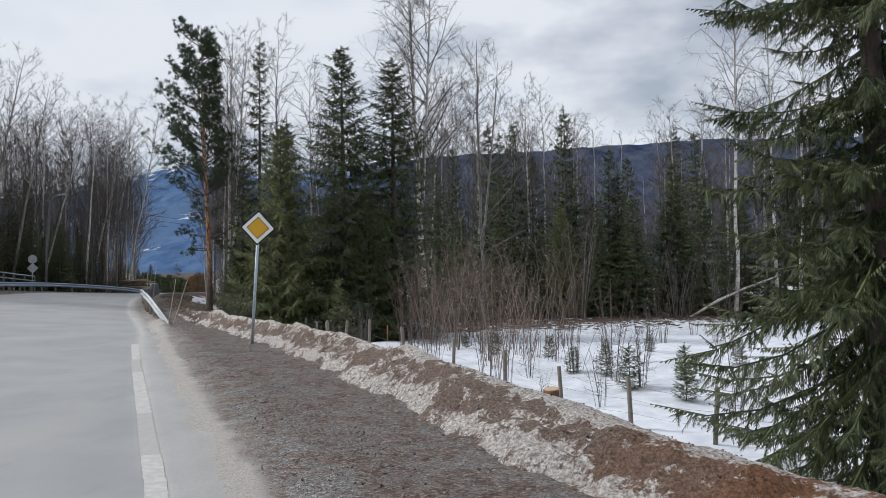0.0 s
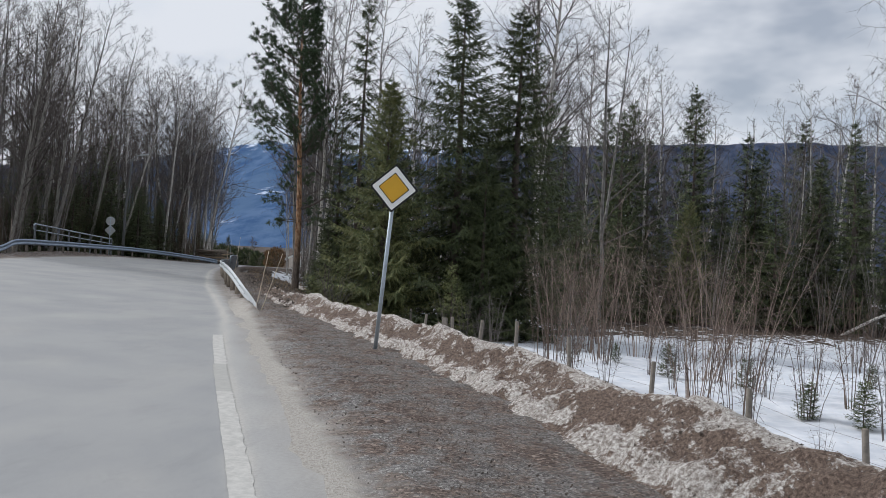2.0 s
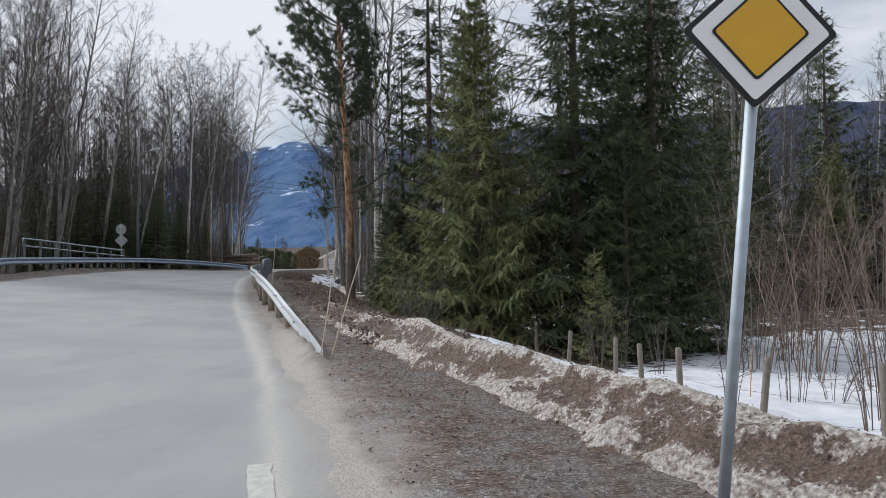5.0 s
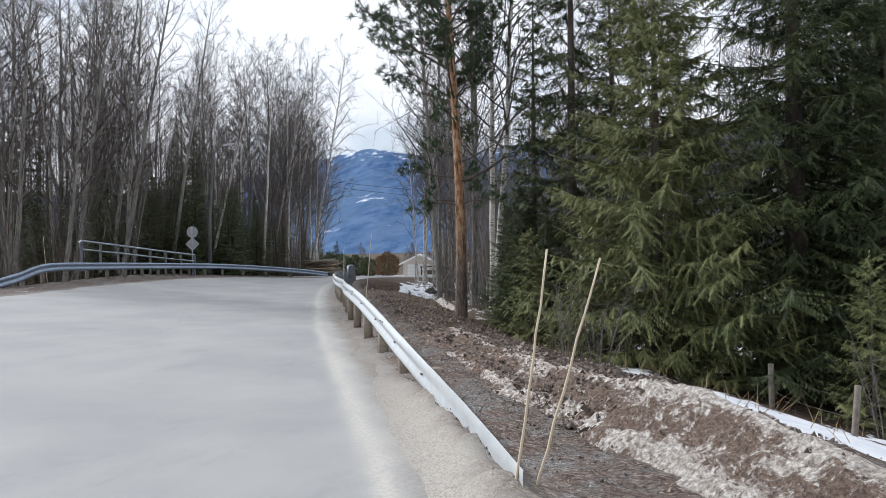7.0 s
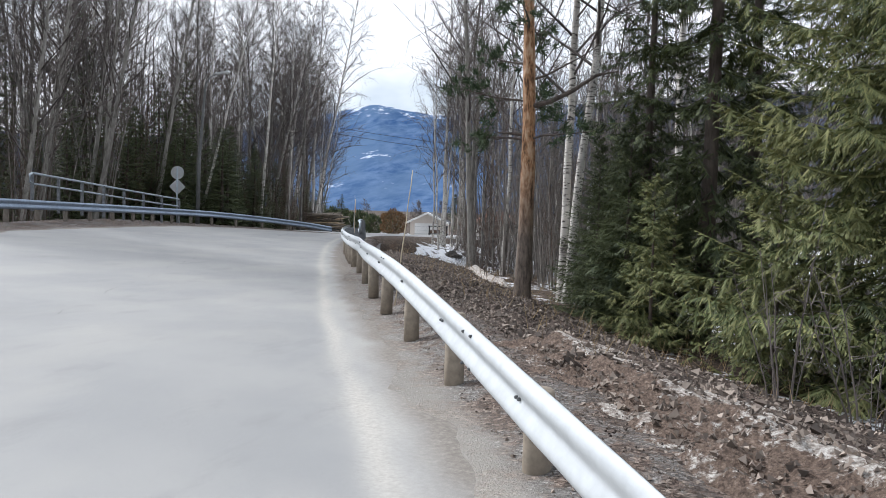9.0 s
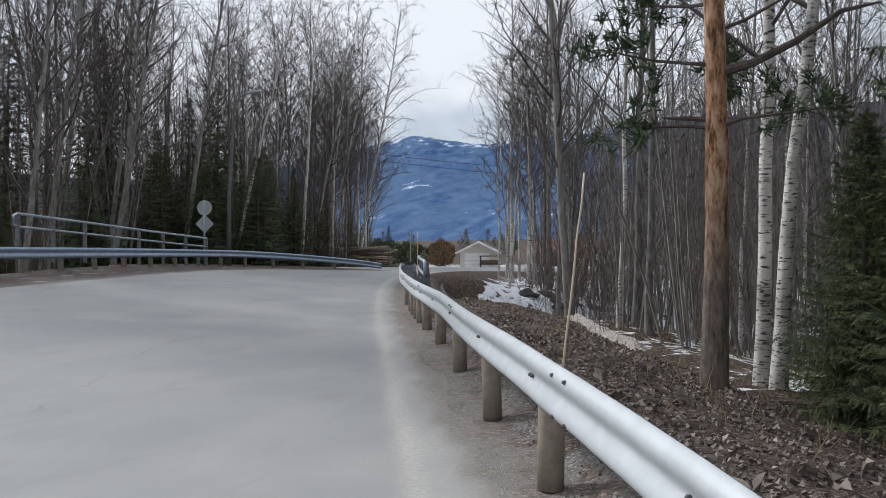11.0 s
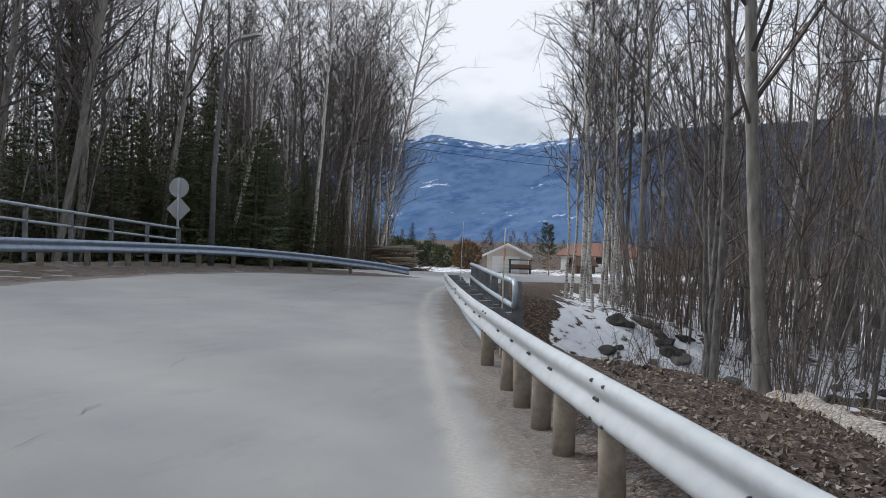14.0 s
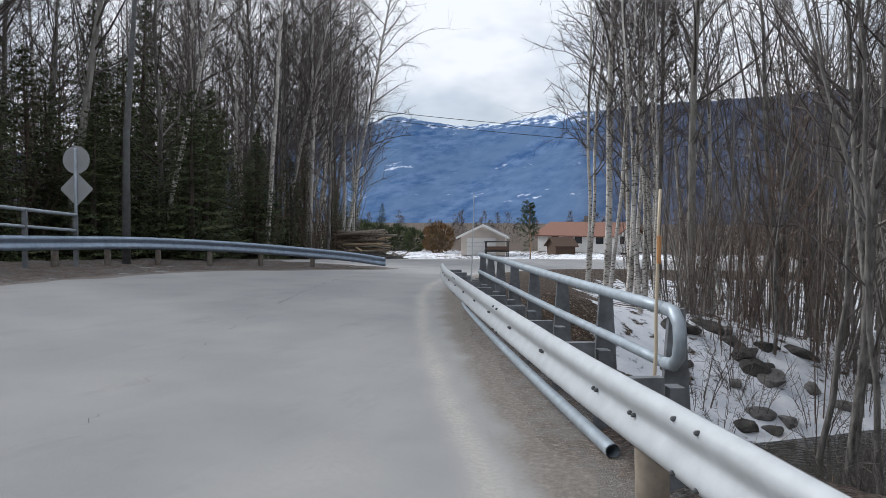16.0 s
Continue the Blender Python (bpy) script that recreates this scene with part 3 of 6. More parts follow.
def road_mud(S, Q, X, Y):
    """Brown sand washed onto the edge of the asphalt."""
    far = np.interp(S, [14, 24, 32, 44, 60], [0.25, 0.45, 0.9, 1.0, 1.0])
    return far * smooth01(Q + 0.12 * fbm(X, Y, 1.1, 4, 0.35) + 0.04 * fbm(X, Y, 0.25, 2, 0.15), np.interp(S, [36, 50], [0.22, 0.12]), np.interp(S, [36, 50], [0.62, 0.42]))


def build_road():
    qs = np.concatenate([[0.78, 0.74], np.arange(0.7, -0.6, -0.05), np.arange(-0.7, -9.41, -0.35), [-9.5]])
    strip("road", -14, 118, 0.3, qs, lambda S, Q, X, Y: road_z(S, Q) + 0.006 * fbm(X, Y, 2.0, 2, 0.5) - np.where(Q > 0.76, 0.06, 0.0),
          M_ASPHALT, {"dust": road_dust, "mud": road_mud}, "worn grey asphalt road with sandy dust along its edge", "road")


def build_lines():
    """The broken edge marking; its strokes are flush paint, each a piece of its own."""
    first = tagged(thing("edge_marking", "broken white edge line, worn and dusty", "road marking", kind="structure"))
    rng = random.Random(4)
    for s, length, mat in ((-9.0, 3.6, M_LINE), (-5.4, 3.2, M_LINE_WORN), (-2.2, 3.7, M_LINE), (1.5, 3.1, M_LINE_WORN), (4.6, 4.3, M_LINE), (8.9, 2.5, M_LINE_WORN), (11.4, 4.6, M_LINE), (16.0, 2.2, M_LINE_WORN), (18.2, 3.7, M_LINE)):
        n = 40
        verts, wid = [], 0.095
        for i in range(n + 1):
            si = s + length * i / n
            for q in (-wid - rng.uniform(-0.006, 0.006), wid + rng.uniform(-0.012, 0.014)):
                q += np.interp(s, [17, 24], [0.0, 0.16])
                x, y = sq(si, q)
                verts.append((float(x), float(y), float(road_z(si, min(q, 0.0)) + 0.006 * fbm(np.array([x]), np.array([y]), 2.0, 2, 0.5)[0]) + 0.006))
        me = mesh_from("stroke", verts, [(2 * i, 2 * i + 1, 2 * i + 3, 2 * i + 2) for i in range(n)], mat)
        part("stroke", me, first)


def verge_z(S, Q, X, Y):
    base = ground_z(X, Y)
    slope = smooth01(Q, 1.9, 2.4) * smooth01(S, 26, 32)
    lumps = fbm(X, Y, 1.1, 3, 0.4) * (0.025 + 0.04 * slope) + fbm(X, Y, 0.5, 3, 0.1) * (0.02 + 0.035 * slope)
    side = smooth01(Q, 0.78, 1.25)
    edge = road_z(S, np.minimum(Q, 0)) + 0.035 * (Q - 0.58 + 0.07 * fbm(X, Y, 1.4, 4, 0.25)) * (1 - smooth01(Q, 0.9, 1.2))
    mound = 0.16 * np.exp(-((Q - 0.9) / 0.24) ** 2) * smooth01(Y, 21.6, 23.4) * (1 - smooth01(Y, 25.8, 28.0)) * (1 + 0.4 * fbm(X, Y, 0.6, 3, 0.7))
    return mound + edge * (1 - side) + (base + 0.03 + lumps) * side - smooth01(Q, 4.3, 4.6) * 0.15


def build_verge():
    strip("gravel_verge", -14, 62, 0.16, np.concatenate([np.arange(0.3, 1.0, 0.06), np.arange(1.0, 4.61, 0.13)]), verge_z, M_GRAVEL,
          {"dust": lambda S, Q, X, Y: np.clip((1 - smooth01(Q + 0.25 * fbm(X, Y, 1.7, 4, 0.6), 0.75, np.interp(S, [16, 22, 30], [1.25, 1.6, 1.2]))) * np.interp(S, [14, 20, 24, 30, 42], [0.35, 0.5, 0.5, 0.35, 0.1]) + (1 - smooth01(Q + 0.14 * fbm(X, Y, 0.9, 4, 0.8), 0.7, 1.0)) * np.interp(S, [20, 26, 36], [0.9, 0.6, 0.2]), 0, 1),
           "litter": lambda S, Q, X, Y: np.clip(smooth01(Q + 0.25 * fbm(X, Y, 1.3, 3, 0.5), 1.7, 2.2) * smooth01(S, 27, 33) + 0.35 * smooth01(Q, 1.2, 1.8) + smooth01(S, 36, 46) * 0.35, 0, 1)},
          "muddy gravel verge with dead leaves beside the road", "verge")


def bank_profile(S, Q, X, Y):
    toe = toe_q(S) + fbm(X, Y, 2.4, 3, 0.15) * 0.22
    u = (Q - toe) * np.interp(S, [13, 24], [1.0, 1.4])
    fade = 1 - smooth01(S, S_BANK_END - 7, S_BANK_END)
    height = (0.37 + 0.09 * fbm(X, Y, 4.0, 2, 0.8)) * np.interp(S, [15, 21, 27, 32], [1, 0.86, 0.78, 0.6]) * (0.25 + 0.75 * fade)
    rise = smooth01(u, -0.05, 0.2) * 0.4 + smooth01(u, 0.1, 0.75) * 0.6
    fall = 1 - smooth01(u, 0.8, 2.3)
    lumps = (fbm(X, Y, 0.62, 4, 0.33) * 0.1 + fbm(X, Y, 0.26, 3, 0.44) * 0.075) * smooth01(u, -0.1, 0.2) * (1 - 0.75 * smooth01(u, 0.7, 0.95))
    base = ground_z(X, Y)
    over = height * rise * fall + lumps + 0.13 * np.exp(-((u - 0.9) / 0.2) ** 2) * smooth01(S, 8, 17) * (0.6 + 0.4 * fade)
    return np.where(u < -0.06, base - 0.12, np.maximum(base + 0.02, 0.05 * (1 - smooth01(u, 0.9, 2.3)) + base * smooth01(u, 0.9, 2.3)) + over) - 0.5 * smooth01(u, 2.7, 3.3)


def build_bank():
    def clean(S, Q, X, Y):
        u = (Q - toe_q(S) - fbm(X, Y, 2.4, 3, 0.15) * 0.22) * np.interp(S, [13, 24], [1.0, 1.4])
        crest = np.exp(-((u - 0.9) / 0.15) ** 2) * np.interp(S, [3, 7, 18], [0.1, 0.4, 0.55]) * (0.8 + 0.5 * fbm(X, Y, 1.3, 3, 0.6))
        back = smooth01(u, 0.82, 1.0) * np.interp(S, [3, 7, 18], [0.05, 0.4, 0.58])
        toe = np.exp(-((u - 0.12) / 0.15) ** 2) * (0.34 + 0.3 * fbm(X, Y, 1.3, 3, 0.35))
        patch = 0.3 * fbm(X, Y, 0.4, 4, 0.77) + 0.2 * fbm(X, Y, 1.7, 2, 0.27)
        end = smooth01(S, S_BANK_END - 5, S_BANK_END + 1) * 0.3
        return np.interp(S, [4, 10], [0.04, 0.06]) + np.maximum(np.maximum(crest, back), toe) + patch - end

    strip("snow_bank", -12, S_BANK_END + 1.5, 0.075, np.arange(1.2, 7.2, 0.075), bank_profile, M_BANK,
          {"clean": clean, "needles": lambda S, Q, X, Y: np.clip(1 - smooth01(S + 0.8 * fbm(X, Y, 1.5, 2, 0.2) - 0.8 * (Q - 3.4), 3.4, 6.8), 0, 1)},
          "ploughed bank of dirty old snow with grit and dead leaves", "snow bank")


def build_snow_strip():
    """The last ridge of snow along the foot of the slope by the pine."""
    s0, s1 = s_of_y(41.0), s_of_y(49.5)

    def height(S, Q, X, Y):
        mid = 4.75 + 0.16 * fbm(X * 0 + S, Y * 0, 2.6, 2, 0.5)
        ends = smooth01(S, s0, s0 + 1.2) * (1 - smooth01(S, s1 - 1.5, s1))
        ridge = np.exp(-((Q - mid) / (0.17 + 0.06 * fbm(X, Y, 1.1, 2, 0.9))) ** 2)
        return ground_z(X, Y) - 0.05 + (0.2 + 0.04 * fbm(X, Y, 0.5, 2, 0.3)) * ridge * ends

    strip("snow_strip", s0, s1, 0.12, np.arange(4.1, 5.5, 0.07), height, M_BANK, {"clean": lambda S, Q, X, Y: np.full(S.shape, 0.8), "needles": lambda S, Q, X, Y: np.zeros(S.shape)},
          "thin leftover strip of old snow on the leaf litter", "snow")


def left_q(s):
    return np.interp(s, [s_of_y(v) for v in (30, 37, 45, 55, 60, 66)], [-9.0, -8.6, -8.0, -6.7, -5.7, -3.0])


def build_left_verge():
    """The strip of dark grit between the asphalt and the far guard rail."""
    def height(S, Q, X, Y):
        return road_z(S, Q) + 0.02 + 0.05 * fbm(X, Y, 1.3, 3, 0.2) * smooth01(left_q(S) - Q, 0, 0.6) - 0.05 * (1 - smooth01(left_q(S) + 0.15 * fbm(X, Y, 2.0, 3, 0.6) - Q, -0.1, 0.1)) - 0.1 * smooth01(-Q, 9.8, 10.3)

    strip("gravel_verge", s_of_y(28), s_of_y(68), 0.3, np.arange(-2.4, -10.4, -0.2), height, M_GRAVEL,
          {"dust": lambda S, Q, X, Y: np.clip(0.35 - smooth01(left_q(S) - Q, 0, 0.7), 0, 1), "litter": lambda S, Q, X, Y: np.full(S.shape, 0.5)}, "dark gritty verge along the far guard rail", "verge")


def build_mountains():
    """Wooded ridges round the valley, kilometres off, with blue haze put into their colour."""
    table = ((-180, 5.0), (-110, 6.0), (-60, 6.5), (-40, 7.0), (-25, 8.2), (-15, 8.8), (-5, 8.6), (4, 8.3), (11, 7.7), (14, 7.25), (16.5, 7.0), (19, 7.15), (21.5, 7.65),
             (24, 7.2), (27, 6.4), (32, 5.2), (40, 4.2), (70, 4.5), (110, 5.0), (180, 5.0))
    az = np.radians(np.concatenate([np.arange(-180, -42, 3.0), np.arange(-42, 48, 0.12), np.arange(48, 180.1, 3.0)]))
    top = np.interp(np.degrees(az), [a for a, _ in table], [e for _, e in table])
    jag = 0.06 * np.sin(az * 70) * np.sin(az * 31 + 1) + 0.03 * np.sin(az * 210 + 2) + 0.035 * np.random.RandomState(91).uniform(-1, 1, az.shape) * np.interp(np.sin(az * 47), [-0.2, 0.6], [0.2, 1.0])
    rows = np.linspace(0, 1, 26)
    V, snow, near = [], [], []
    for k, t in enumerate(rows):
        dist = 1500 + 1500 * t + 25 * np.sin(az * 23 + t * 5) * t * (1 - t) * 4
        elev = np.radians(np.maximum(top + jag * t ** 6, 0.5)) * (t ** 0.8)
        z = np.tan(elev) * dist - 8 * (1 - t)
        V.append(np.stack([-np.sin(az) * dist - 15, np.cos(az) * dist + 40, z], 1))
        # where the painted haze gives way to darker hill colour
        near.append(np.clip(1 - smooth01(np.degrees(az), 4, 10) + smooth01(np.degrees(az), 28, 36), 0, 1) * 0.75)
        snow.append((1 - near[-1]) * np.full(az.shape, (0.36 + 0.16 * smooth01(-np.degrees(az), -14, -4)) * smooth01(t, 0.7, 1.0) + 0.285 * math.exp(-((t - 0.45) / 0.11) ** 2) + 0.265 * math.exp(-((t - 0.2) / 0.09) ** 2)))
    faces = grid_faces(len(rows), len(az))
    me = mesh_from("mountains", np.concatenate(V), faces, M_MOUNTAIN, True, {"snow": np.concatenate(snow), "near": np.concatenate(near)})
    tagged(new("backdrop_mountains", me), "wooded mountain ridge in painted blue haze, thin snow on top", "mountain", kind="structure")


def build_stream():
    pts = catmull(STREAM, 1.0)
    tan = np.gradient(pts, axis=0)
    tan /= np.linalg.norm(tan, axis=1)[:, None]
    verts, faces = [], []
    for p, t in zip(pts, tan):
        for o in (-3.2, -1.0, 1.0, 3.2):
            verts.append((p[0] + t[1] * o, p[1] - t[0] * o, -2.22))
    for i in range(len(pts) - 1):
        for j in range(3):
            faces.append((4 * i + j, 4 * i + j + 1, 4 * i + j + 5, 4 * i + j + 4))
    tagged(new("water", mesh_from("water", verts, faces, M_WATER)), "dark open stream water between snowy banks", "water", kind="structure")


def build_cracks():
    """The long seam crack and a few bits of dirt on the asphalt."""
    rng = random.Random(17)
    V, F = [], []
    s = 37.0
    while s < 74:
        length = rng.uniform(0.25, 0.9)
        q = float(np.interp(s, [36, 47, 53, 63, 72], [-3.0, -2.87, -2.66, -2.42, -2.3])) + rng.uniform(-0.03, 0.03)
        n = 5
        k = len(V)
        for i in range(n + 1):
            si = s + length * i / n
            qq = q + rng.uniform(-0.035, 0.035)
            w = (0.0045 if s < 60 else 0.014) * rng.uniform(0.2, 1.0) * (0.2 if i in (0, n) else 1)
            for o in (-w, w):
                x, y = sq(si, qq + o)
                V.append((float(x), float(y), float(road_z(si, qq)) + 0.012))
        F += [(k + 2 * i, k + 2 * i + 1, k + 2 * i + 3, k + 2 * i + 2) for i in range(n)]
        s += length + (rng.uniform(0.15, 1.6) if s < 60 else rng.uniform(0.0, 0.4))
    tagged(new("road_crack", mesh_from("road_crack", V, F, M_CRACK)), "long broken crack along the seam of the asphalt", "crack", kind="structure")


build_ground()
build_road()
build_cracks()
build_lines()
build_verge()
build_bank()
build_snow_strip()
build_left_verge()
build_mountains()
build_stream()


# ---- guard rails, bridge rails ----
W_HALF = ((0.0, 0.158), (0.012, 0.155), (0.028, 0.143), (0.045, 0.124), (0.053, 0.108), (0.055, 0.094), (0.053, 0.08), (0.046, 0.064), (0.034, 0.045), (0.022, 0.026), (0.014, 0.012), (0.012, 0.004))
W_PROFILE = W_HALF + tuple((o, -h) for o, h in reversed(W_HALF))


def resample(pts, step):
    c = catmull(pts, 0.1)
    d = np.concatenate([[0], np.cumsum(np.linalg.norm(np.diff(c, axis=0), axis=1))])
    n = max(2, int(d[-1] / step))
    u = np.linspace(0, d[-1], n + 1)
    return np.stack([np.interp(u, d, c[:, k]) for k in range(c.shape[1])], 1), d[-1]


def beam_mesh(pts, face_side, mat, wobble=0.004, flat=0):
    """A W-shaped beam swept along pts (x, y, z of its middle); face_side +1: its bulges look to the left of the way."""
    tan = np.gradient(pts, axis=0)
    tan /= np.linalg.norm(tan, axis=1)[:, None]
    side = np.stack([-tan[:, 1], tan[:, 0], np.zeros(len(pts))], 1) * face_side
    side /= np.linalg.norm(side, axis=1)[:, None]
    outer = [(o, h) for o, h in W_PROFILE]
    inner = [(o - 0.006, h) for o, h in W_PROFILE][::-1]
    prof = outer + inner
    n = len(prof)
    V, F = [], []
    rng = random.Random(3)
    for k, (p, sd) in enumerate(zip(pts, side)):
        w = rng.uniform(-wobble, wobble)
        deep = min(1.0, max(0.12, (k - flat * 0.4) / (flat * 0.6))) if flat else 1.0
        for o, h in prof:
            V.append(p + sd * (o * deep + w) + np.array((0, 0, h)))
    for i in range(len(pts) - 1):
        for j in range(n):
            j2 = (j + 1) % n
            F.append((i * n + j, i * n + j2, (i + 1) * n + j2, (i + 1) * n + j))
    F.append(tuple(range(n)))
    F.append(tuple((len(pts) - 1) * n + j for j in range(n))[::-1])
    return mesh_from("beam", V, F, mat, True)


def post_mesh(r, h, mat, sides=16):
    soup = Soup()
    soup.tube([(0, 0, 0), (0, 0, h * 0.5), (0, 0, h - 0.012), (0, 0, h)], [r, r, r, r * 0.86], sides, True)
    return soup.mesh("post", mat, True)


def bolt_mesh():
    soup = Soup()
    soup.tube([(0, 0, 0), (0.016, 0, 0), (0.023, 0, 0)], [0.012, 0.012, 0.007], 6, True)
    return soup.mesh("bolt", M_DARK_STEEL)


ME_BOLT = bolt_mesh()
RAIL_START = ((23.0, 1.02, 0.1), (24.0, 0.99, 0.18), (25.2, 0.95, 0.26), (26.5, 0.91, 0.34), (28.2, 0.87, 0.45), (30.0, 0.84, 0.57), (32.0, 0.8, 0.69))
RIGHT_RAIL = [(*(float(v) for v in sq(s_of_y(y - 0.4), q)), z) for y, q, z in RAIL_START] + [
    (-13.72, 34.1, 0.745), (-14.77, 36.2, 0.73), (-15.92, 38.7, 0.7), (-16.62, 40.1, 0.675), (-17.57, 41.95, 0.65), (-18.17, 43.15, 0.64), (-19.25, 45.4, 0.62), (-20.05, 47.1, 0.61),
    (-21.4, 50.2, 0.58), (-23.6, 55.5, 0.51), (-24.8, 58.8, 0.43)]
LEFT_RAIL = [(-26.6, 36.0, 0.72), (-27.6, 38.6, 1.0), (-28.8, 41.2, 1.28), (-30.2, 45.5, 1.24), (-31.6, 50.5, 1.14), (-32.6, 55.0, 1.03), (-33.0, 59.2, 0.9), (-32.2, 62.8, 0.66), (-30.6, 65.6, 0.34), (-29.6, 66.9, 0.1)]


def right_rail_at(y):
    c = catmull(RIGHT_RAIL, 0.1)
    return np.array([np.interp(y, c[:, 1], c[:, k]) for k in range(3)]), np.array([np.interp(y + 0.2, c[:, 1], c[:, 0]) - np.interp(y, c[:, 1], c[:, 0]), 0.2])


def build_right_rail():
    rail = thing("guard_rail", "pale galvanised steel guard rail on round wooden posts beside the road", "guard rail")
    pts, length = resample(RIGHT_RAIL, 0.33)
    part("beam", beam_mesh(pts, 1, M_GALV, 0.003, 16), rail, "galvanised W-shaped steel beam")
    wood = post_mesh(0.085, 0.78, M_POST)
    steel = Soup()
    steel.box((0, 0, 0.38), (0.12, 0.09, 0.76))
    steel = steel.mesh("post", M_POST_STEEL)
    spacer = Soup()
    spacer.box((0, 0, 0), (0.07, 0.34, 0.13))
    spacer = spacer.mesh("spacer", M_POST_STEEL)
    ys = [26.2, 28.0, 29.9, 31.8, 33.7, 35.4, 37.6, 39.75, 41.4, 42.4, 43.1, 43.85, 44.6, 45.99] + list(np.arange(46.5, 58, 1.2))
    rng = random.Random(8)
    for y in ys:
        p, d = right_rail_at(y)
        a = math.atan2(d[1], d[0])
        out = np.array((d[1], -d[0])) / np.hypot(*d)
        x, yy = p[0] + out[0] * 0.10, p[1] + out[1] * 0.10
        if y < 46.2:
            part("post", wood, rail, "round grey-brown wooden post", pose(x, yy, p[2] - 0.72, rng.uniform(-2, 2), rng.uniform(-2, 2), rng.uniform(0, 360)))
        else:
            part("post", steel, rail, "dark steel post", pose(x + out[0] * 0.34, yy + out[1] * 0.34, p[2] - 0.75, 0, 0, math.degrees(a)))
            part("spacer", spacer, rail, "", pose(p[0] + out[0] * 0.2, p[1] + out[1] * 0.2, p[2], 0, 0, math.degrees(a)))
        for dz, dx in ((0.0, -0.02), (0.0, 0.03)):
            q = p[:2] - out * 0.012 + np.array(d) / np.hypot(*d) * dx
            part("bolt", ME_BOLT, rail, "", pose(q[0], q[1], p[2] + dz, 0, 0, math.degrees(a) + 90))
    # splice joints of the beam sections
    for y in np.arange(29.0, 57, 4.1):
        p, d = right_rail_at(y)
        a = math.atan2(d[1], d[0])
        out = np.array((d[1], -d[0])) / np.hypot(*d)
        for du in (-0.11, 0.11):
            for dz in (-0.115, 0.115):
                q = p[:2] - out * 0.044 + np.array(d) / np.hypot(*d) * du
                part("bolt", ME_BOLT, rail, "", pose(q[0], q[1], p[2] + dz, 0, 0, math.degrees(a) + 90))


def build_left_rail():
    rail = thing("guard_rail", "weathered galvanised guard rail on the far side of the road", "guard rail")
    pts, length = resample(LEFT_RAIL, 0.5)
    part("beam", beam_mesh(pts, -1, M_GALV_FAR), rail, "dull galvanised W-shaped steel beam")
    wood = post_mesh(0.08, 0.85, M_GREYWOOD, 10)
    d = np.concatenate([[0], np.cumsum(np.linalg.norm(np.diff(pts, axis=0), axis=1))])
    for u in np.arange(3.5, length - 2, 1.9):
        x, y, z = (np.interp(u, d, pts[:, k]) for k in range(3))
        x2, y2 = np.interp(u + 0.1, d, pts[:, 0]), np.interp(u + 0.1, d, pts[:, 1])
        t = np.array((x2 - x, y2 - y)) / 0.1
        part("post", wood, rail, "", pose(x - t[1] * 0.1, y + t[0] * 0.1, z - 0.84))


def tube_rail(soup, pts, r, sides=10):
    c, _ = resample(pts, 0.4)
    soup.tube(c, np.full(len(c), r), sides, True)


def build_right_bridge_rail():
    """Two fat tubes joined by a loop at the near end, on flat steel posts outside the guard rail."""
    rail = thing("bridge_railing", "grey steel tube railing along the edge of the small bridge", "railing")
    line = [(-19.44, 47.1), (-20.65, 49.9), (-22.0, 53.2), (-23.3, 56.6)]
    tops = [1.02, 1.0, 0.97, 0.9]
    soup = Soup()
    tube_rail(soup, [(x, y, z) for (x, y), z in zip(line, tops)], 0.041)
    part("top_rail", soup.mesh("top_rail", M_GALV_OLD, True), rail)
    soup = Soup()
    tube_rail(soup, [(x, y, z - 0.34) for (x, y), z in zip(line, tops)], 0.037)
    part("lower_rail", soup.mesh("lower_rail", M_GALV_OLD, True), rail)
    soup = Soup()
    (x, y), z = line[0], tops[0]
    ux, uy = -0.41, 0.91
    loop = [(x - ux * b, y - uy * b, z - 0.17 + 0.17 * c) for b, c in ((0.0, 1.0), (0.12, 0.95), (0.2, 0.6), (0.22, 0.0), (0.2, -0.6), (0.12, -0.95), (0.0, -1.0))]
    soup.tube(loop, [0.041] * 7, 12, True, np.array((0.91, 0.41, 0.0)))
    part("end_loop", soup.mesh("end_loop", M_GALV_OLD, True), rail)
    plate = Soup()
    plate.add([(-0.12, -0.02, 0), (0.12, -0.02, 0), (0.05, -0.02, 1.0), (-0.05, -0.02, 1.0), (-0.12, 0.02, 0), (0.12, 0.02, 0), (0.05, 0.02, 1.0), (-0.05, 0.02, 1.0)],
              [(3, 2, 1, 0), (4, 5, 6, 7), (0, 1, 5, 4), (1, 2, 6, 5), (2, 3, 7, 6), (3, 0, 4, 7)])
    plate = plate.mesh("post", M_POST_STEEL)
    c, length = resample([(a, b, t) for (a, b), t in zip(line, tops)], 1.35)
    for p in c:
        part("post", plate, rail, "dark tapered steel post", pose(p[0] + 0.06, p[1] + 0.03, p[2] - 1.0, 0, 0, 24))
    # the tube low under the guard rail's beam
    soup = Soup()
    low = []
    for y in (47.2, 49.0, 51.0, 53.0, 55.5, 57.5):
        p, d = right_rail_at(y)
        low.append((p[0] + 0.33, p[1], p[2] - 0.55))
    cc, _ = resample(low, 0.4)
    soup.tube(cc, np.full(len(cc), 0.05), 12)
    ii, _ = resample(low, 0.4)
    soup.tube(ii[::-1], np.full(len(ii), 0.04), 12)
    kerb = thing("guard_rail_tube", "grey steel tube running low beneath the guard rail", "railing")
    part("tube", soup.mesh("tube", M_GALV_OLD, True), kerb)


